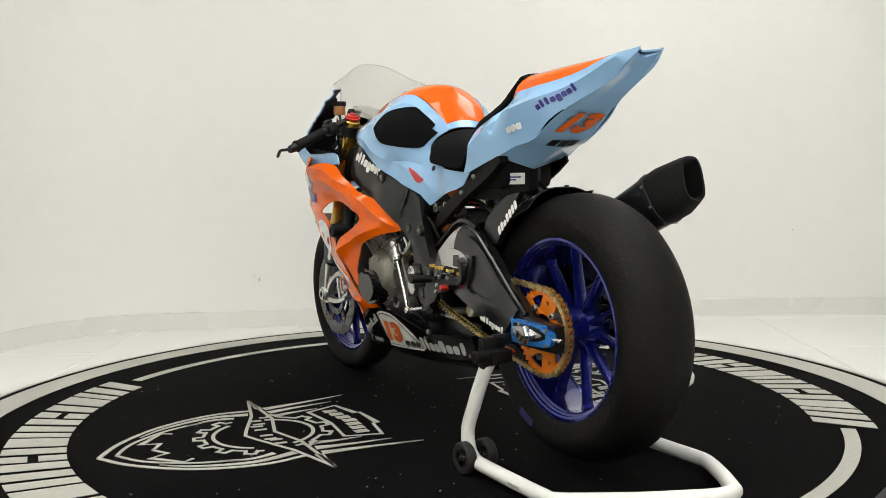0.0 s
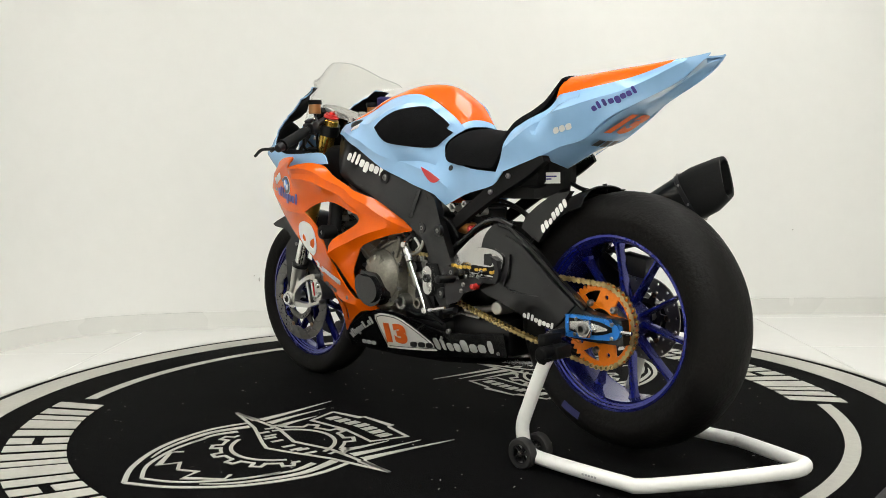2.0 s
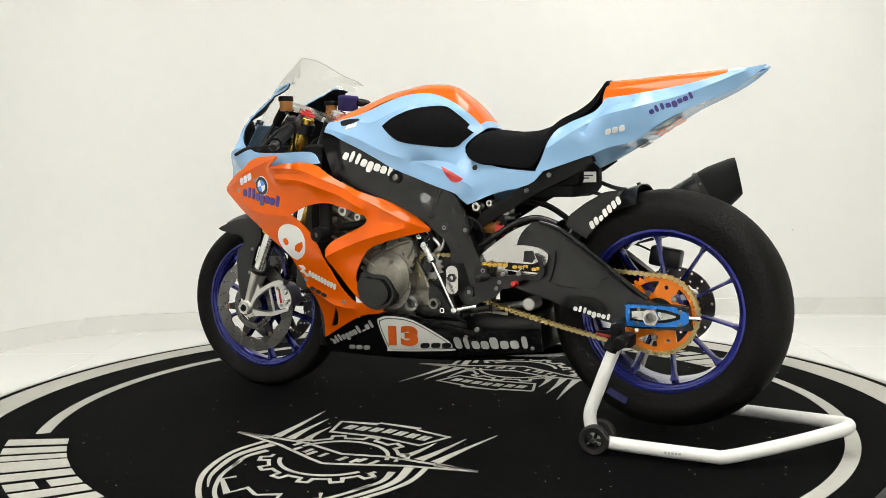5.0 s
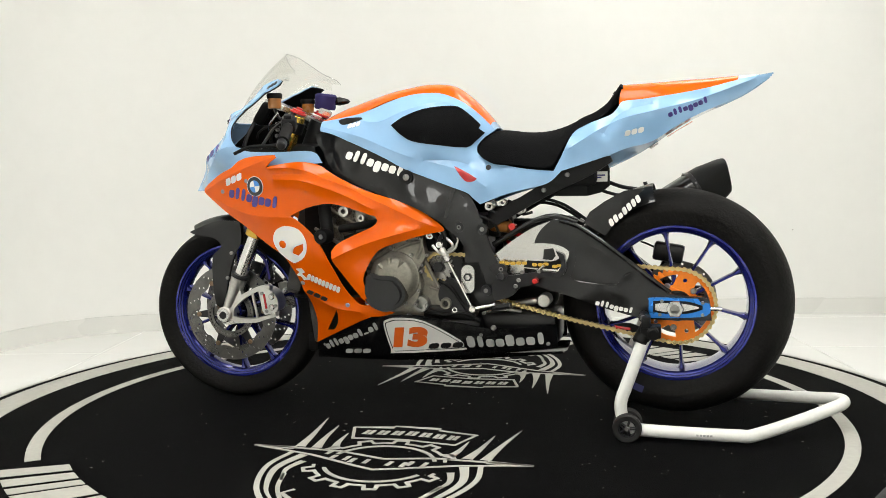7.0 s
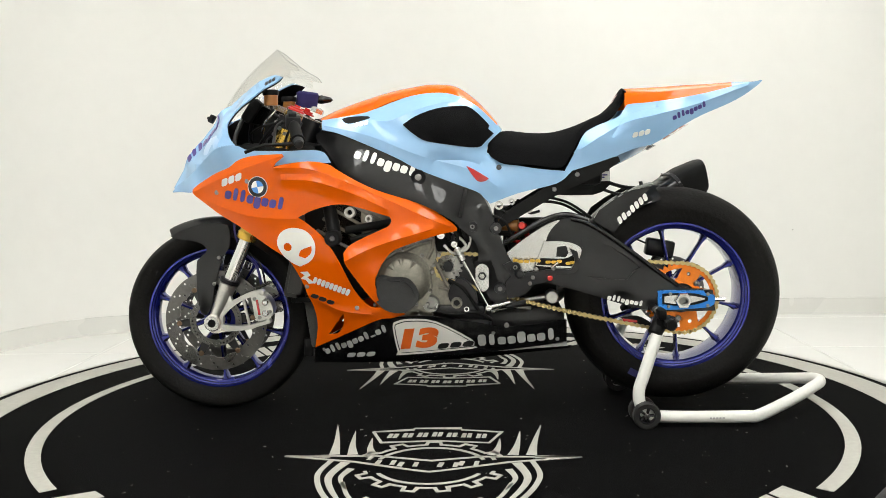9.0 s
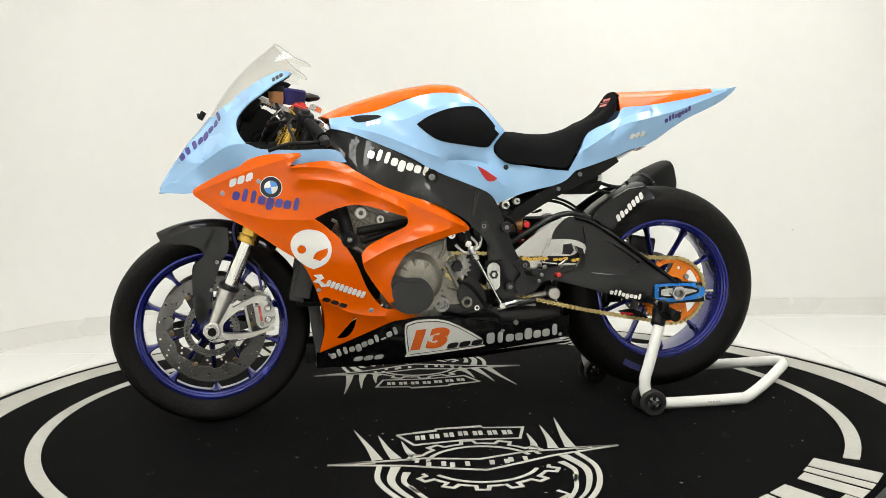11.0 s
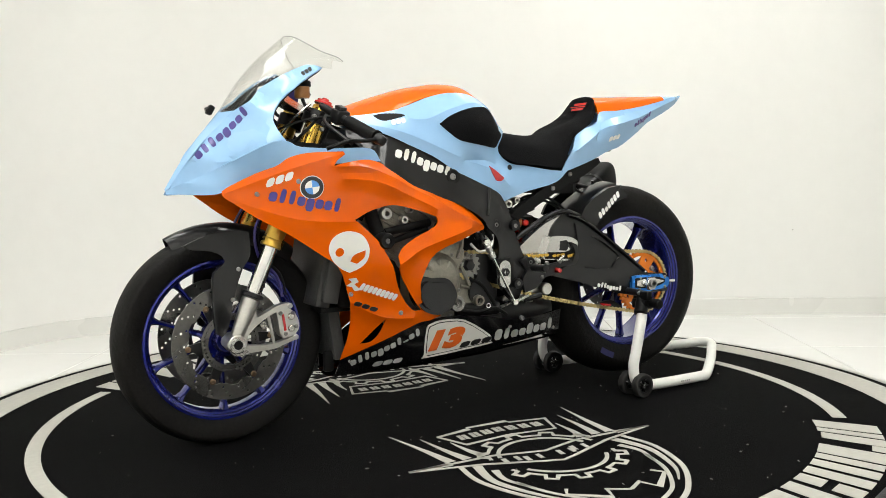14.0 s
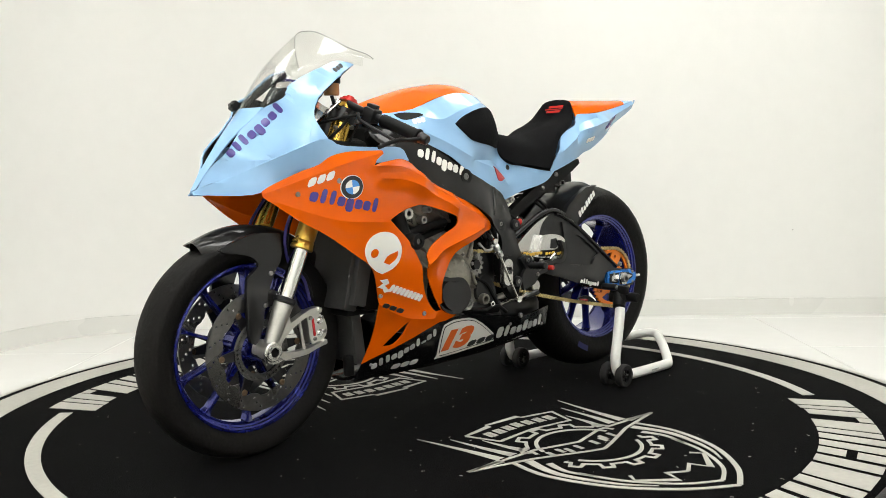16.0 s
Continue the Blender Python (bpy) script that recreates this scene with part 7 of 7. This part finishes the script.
# small fittings round the engine
for x, z in ((-0.060, 0.540), (-0.020, 0.552), (0.004, 0.500), (-0.012, 0.470), (-0.150, 0.500), (-0.110, 0.522)):
    bolt((x, -0.150, z), 0.006, SCREW, LEFT, 0.007)
casing_rib = [[(-0.10, -0.152, 0.515), (-0.05, -0.153, 0.535), (-0.01, -0.153, 0.545)], [(-0.03, -0.153, 0.49), (-0.015, -0.153, 0.52), (-0.012, -0.153, 0.55)], [(-0.16, -0.152, 0.49), (-0.12, -0.153, 0.515)]]
for line in casing_rib:
    part("casing_rib", tube(bmesh.new(), line, 0.006, 8), ENGINE, bike)
for line, r, mat in (([(0.01, -0.13, 0.59), (0.04, -0.15, 0.575), (0.07, -0.155, 0.585), (0.10, -0.15, 0.60)], 0.005, BLACK_MATT),
                     ([(0.03, -0.12, 0.42), (0.07, -0.13, 0.40), (0.10, -0.13, 0.36), (0.12, -0.13, 0.33)], 0.006, BLACK_MATT),
                     ([(-0.02, -0.13, 0.33), (0.05, -0.14, 0.318), (0.11, -0.14, 0.325), (0.16, -0.13, 0.30)], 0.006, BLACK_MATT),
                     ([(0.15, -0.12, 0.62), (0.20, -0.13, 0.60), (0.22, -0.12, 0.56)], 0.004, BLACK_MATT),
                     ([(0.16, -0.10, 0.32), (0.22, -0.11, 0.335), (0.28, -0.10, 0.33)], 0.005, CAST),
                     ([(-0.43, -0.10, 0.83), (-0.46, -0.13, 0.80), (-0.45, -0.15, 0.85), (-0.43, -0.16, 0.89)], 0.004, BLACK_MATT),
                     ([(-0.50, -0.08, 0.80), (-0.53, -0.14, 0.83), (-0.50, -0.17, 0.87), (-0.46, -0.17, 0.91)], 0.0045, BLACK_MATT),
                     ([(-0.55, -0.05, 0.84), (-0.52, -0.12, 0.90), (-0.48, -0.14, 0.94)], 0.004, BRUSHED)):
    part("hose", tube(bmesh.new(), line, r, 8), mat, bike)
for x, y, z in ((-0.475, -0.155, 0.905), (-0.460, -0.185, 0.885), (-0.49, -0.13, 0.87), (-0.452, -0.15, 0.87)):
    bolt((x, y, z), 0.006, SCREW, LEFT, 0.006)
# socket screws along the belly pan and the tail
for x, z in ((0.165, 0.262), (-0.36, 0.205), (0.36, 0.235)):
    y = drop(["belly"], x, z, 0.0)
    if y is not None:
        bolt((x, y, z), 0.006, SCREW, LEFT, 0.002, pan)

# window in the swingarm web, and the chain runner behind it
web = part("web_window", slab(bmesh.new(), [(0.32, 0.537), (0.356, 0.538), (0.397, 0.533), (0.424, 0.52), (0.429, 0.505), (0.419, 0.478), (0.404, 0.456), (0.355, 0.459), (0.293, 0.466), (0.302, 0.491)], -0.120, -0.1495), BRUSHED, bike, "polished aluminium edge of the swingarm window")
part("web_recess", slab(bmesh.new(), [(0.357, 0.521), (0.384, 0.524), (0.391, 0.502), (0.381, 0.489), (0.354, 0.492)], -0.130, -0.1505), BLACK_GLOSS, web)
part("web_slot", slab(bmesh.new(), [(0.308, 0.488), (0.38, 0.486), (0.407, 0.499), (0.41, 0.477), (0.397, 0.462), (0.296, 0.468)], -0.130, -0.1515), BLACK_MATT, web)
for x, z in [(0.233, 0.482), (0.249, 0.479), (0.266, 0.479), (0.283, 0.48), (0.3, 0.48), (0.33, 0.476), (0.347, 0.476), (0.363, 0.478), (0.389, 0.472), (0.402, 0.474)]:
    part("chain_link", slab(bmesh.new(), [(x + (0.007 if math.cos(radians(a)) > 0 else -0.007) * 0.5 + 0.0045 * math.cos(radians(a)), z + 0.0048 * math.sin(radians(a))) for a in range(15, 375, 30)], -0.146, -0.155, (), False), GOLD, bike)


# ---- paddock stand ----
STAND_HOME = pose(0.62, 0, 0, 0, 0, 2.5)


def paddock_stand():
    base = tagged(new("paddock_stand"), "white tubular paddock stand lifting the rear wheel", "paddock stand")
    t = 0.0175

    def P(x, y, z):
        return (x - 0.62, y, z)
    left = [P(0.642, -0.205, 0.300), P(0.628, -0.222, 0.262), P(0.590, -0.236, 0.155), P(0.574, -0.240, 0.105), P(0.580, -0.241, 0.062), P(0.605, -0.242, 0.036)]
    run = [P(0.66, -0.242, 0.030), P(0.78, -0.242, 0.028), P(0.885, -0.242, 0.028), P(0.928, -0.232, 0.029), P(1.058, -0.137, 0.050), P(1.147, -0.062, 0.067), P(1.182, -0.030, 0.074)]
    half = left + run
    bar = half + [P(1.192, 0, 0.076)] + [(x, -y, z) for x, y, z in half[::-1]]
    part("frame_tube", tube(bmesh.new(), bar, t, 16, 5), STAND_WHITE, base, "white powder-coated tube")
    for s in (-1, 1):
        for inner in (0, 1):
            y = s * (0.262 - 0.062 * inner)
            c = Vector(P(0.592, y, 0.040))
            m = Matrix.Translation(c) @ LAY
            tyre = part("wheel", spin(bmesh.new(), [(0.026, -0.012), (0.036, -0.013), (0.0395, -0.009), (0.040, 0), (0.0395, 0.009), (0.036, 0.013), (0.026, 0.012)], m, 32, closed=True), RUBBER, base, "small black castor wheel")
            bm = spin(bmesh.new(), [(0.022, -0.010), (0.0265, -0.010), (0.0265, 0.010), (0.022, 0.010)], m, 28, closed=True)
            for k in range(5):
                a = 2 * math.pi * k / 5
                rod(bm, m @ Vector((0.006 * math.cos(a), 0.006 * math.sin(a), 0.004)), m @ Vector((0.024 * math.cos(a), 0.024 * math.sin(a), 0.004)), 0.0032, n=8)
                rod(bm, m @ Vector((0.006 * math.cos(a), 0.006 * math.sin(a), -0.004)), m @ Vector((0.024 * math.cos(a), 0.024 * math.sin(a), -0.004)), 0.0032, n=8)
            part("rim", bm, BLACK_METAL, tyre)
            part("hub_cap", spin(bmesh.new(), [(0, 0.013), (0.007, 0.012), (0.008, 0.006), (0.008, -0.006), (0.007, -0.012), (0, -0.013)], m, 16), BRUSHED, tyre)
        part("axle", rod(bmesh.new(), P(0.592, s * 0.19, 0.040), P(0.592, s * 0.272, 0.040), 0.006, n=12), BLACK_METAL, base)
        # lifting head: clamp block, sleeve and hooked pad under the spool
        m = Matrix.Translation(P(0.648, s * 0.205, 0.300))
        head = part("lifting_head", box(bmesh.new(), (-0.022, -0.030, -0.016), (0.034, 0.030, 0.018), 0.006, m), BLACK_MATT, base, "black rubber lifting head")
        part("sleeve", rod(bmesh.new(), P(0.622, s * 0.222, 0.268), P(0.650, s * 0.204, 0.318), 0.022, n=20, bevel=0.004), BLACK_MATT, head)
        part("knob", rod(bmesh.new(), P(0.660, s * 0.225, 0.305), P(0.660, s * 0.275, 0.303), 0.015, 0.017, 14, 0.004), BLACK_MATT, head)
        part("pad", box(bmesh.new(), (-0.012, -0.055, -0.004), (0.012, 0.012, 0.026), 0.004, Matrix.Translation(P(0.641, s * 0.19, 0.318)) @ Matrix.Diagonal((1, -s, 1, 1))), BLACK_MATT, head)
    # small grey bars of print on the tube
    bm = bmesh.new()
    for k in range(5):
        box(bm, (0.155 + 0.009 * k, -0.2606, 0.026), (0.161 + 0.009 * k, -0.2590, 0.031))
    part("print_bars", bm, DECAL_GREY, base, smooth=0)
    base.matrix_basis = BIKE_HOME @ STAND_HOME
    return base


stand = paddock_stand()
bike.matrix_basis = BIKE_HOME


# ---- the camera's tripod, of which only the pan handle reaches into view ----
def tripod():
    base = tagged(new("tripod"), "black camera tripod with a slim pan handle", "tripod")
    part("head", box(bmesh.new(), (-0.05, -0.06, 0.56), (0.05, 0.06, 0.66), 0.012), BLACK_METAL, base)
    part("column", rod(bmesh.new(), (0, 0, 0.2), (0, 0, 0.57), 0.016, n=16), BLACK_METAL, base)
    for k in range(3):
        a = radians(90 + 120 * k)
        part("leg", rod(bmesh.new(), (0.03 * math.cos(a), 0.03 * math.sin(a), 0.50), (0.36 * math.cos(a), 0.36 * math.sin(a), 0.0), 0.015, 0.011, 14, 0.003), BLACK_METAL, base)
    part("pan_handle", tube(bmesh.new(), [(0.04, 0.02, 0.60), (0.12, 0.30, 0.575), (0.217, 0.499, 0.560), (0.260, 0.549, 0.560), (0.303, 0.599, 0.560), (0.343, 0.639, 0.564)], 0.0075, 12), BLACK_MATT, base)
    base.location = (0, -2.86, -0.03)


tripod()


# ---- what turns ----
def motions():
    times = [k * 0.5 for k in range(33)]
    for thing, home in ((table, Matrix()), (bike, BIKE_HOME), (stand, BIKE_HOME @ STAND_HOME)):
        walk(thing, [(t, pose(0, 0, 0, 0, 0, turn_at(t)) @ home) for t in times])


motions()
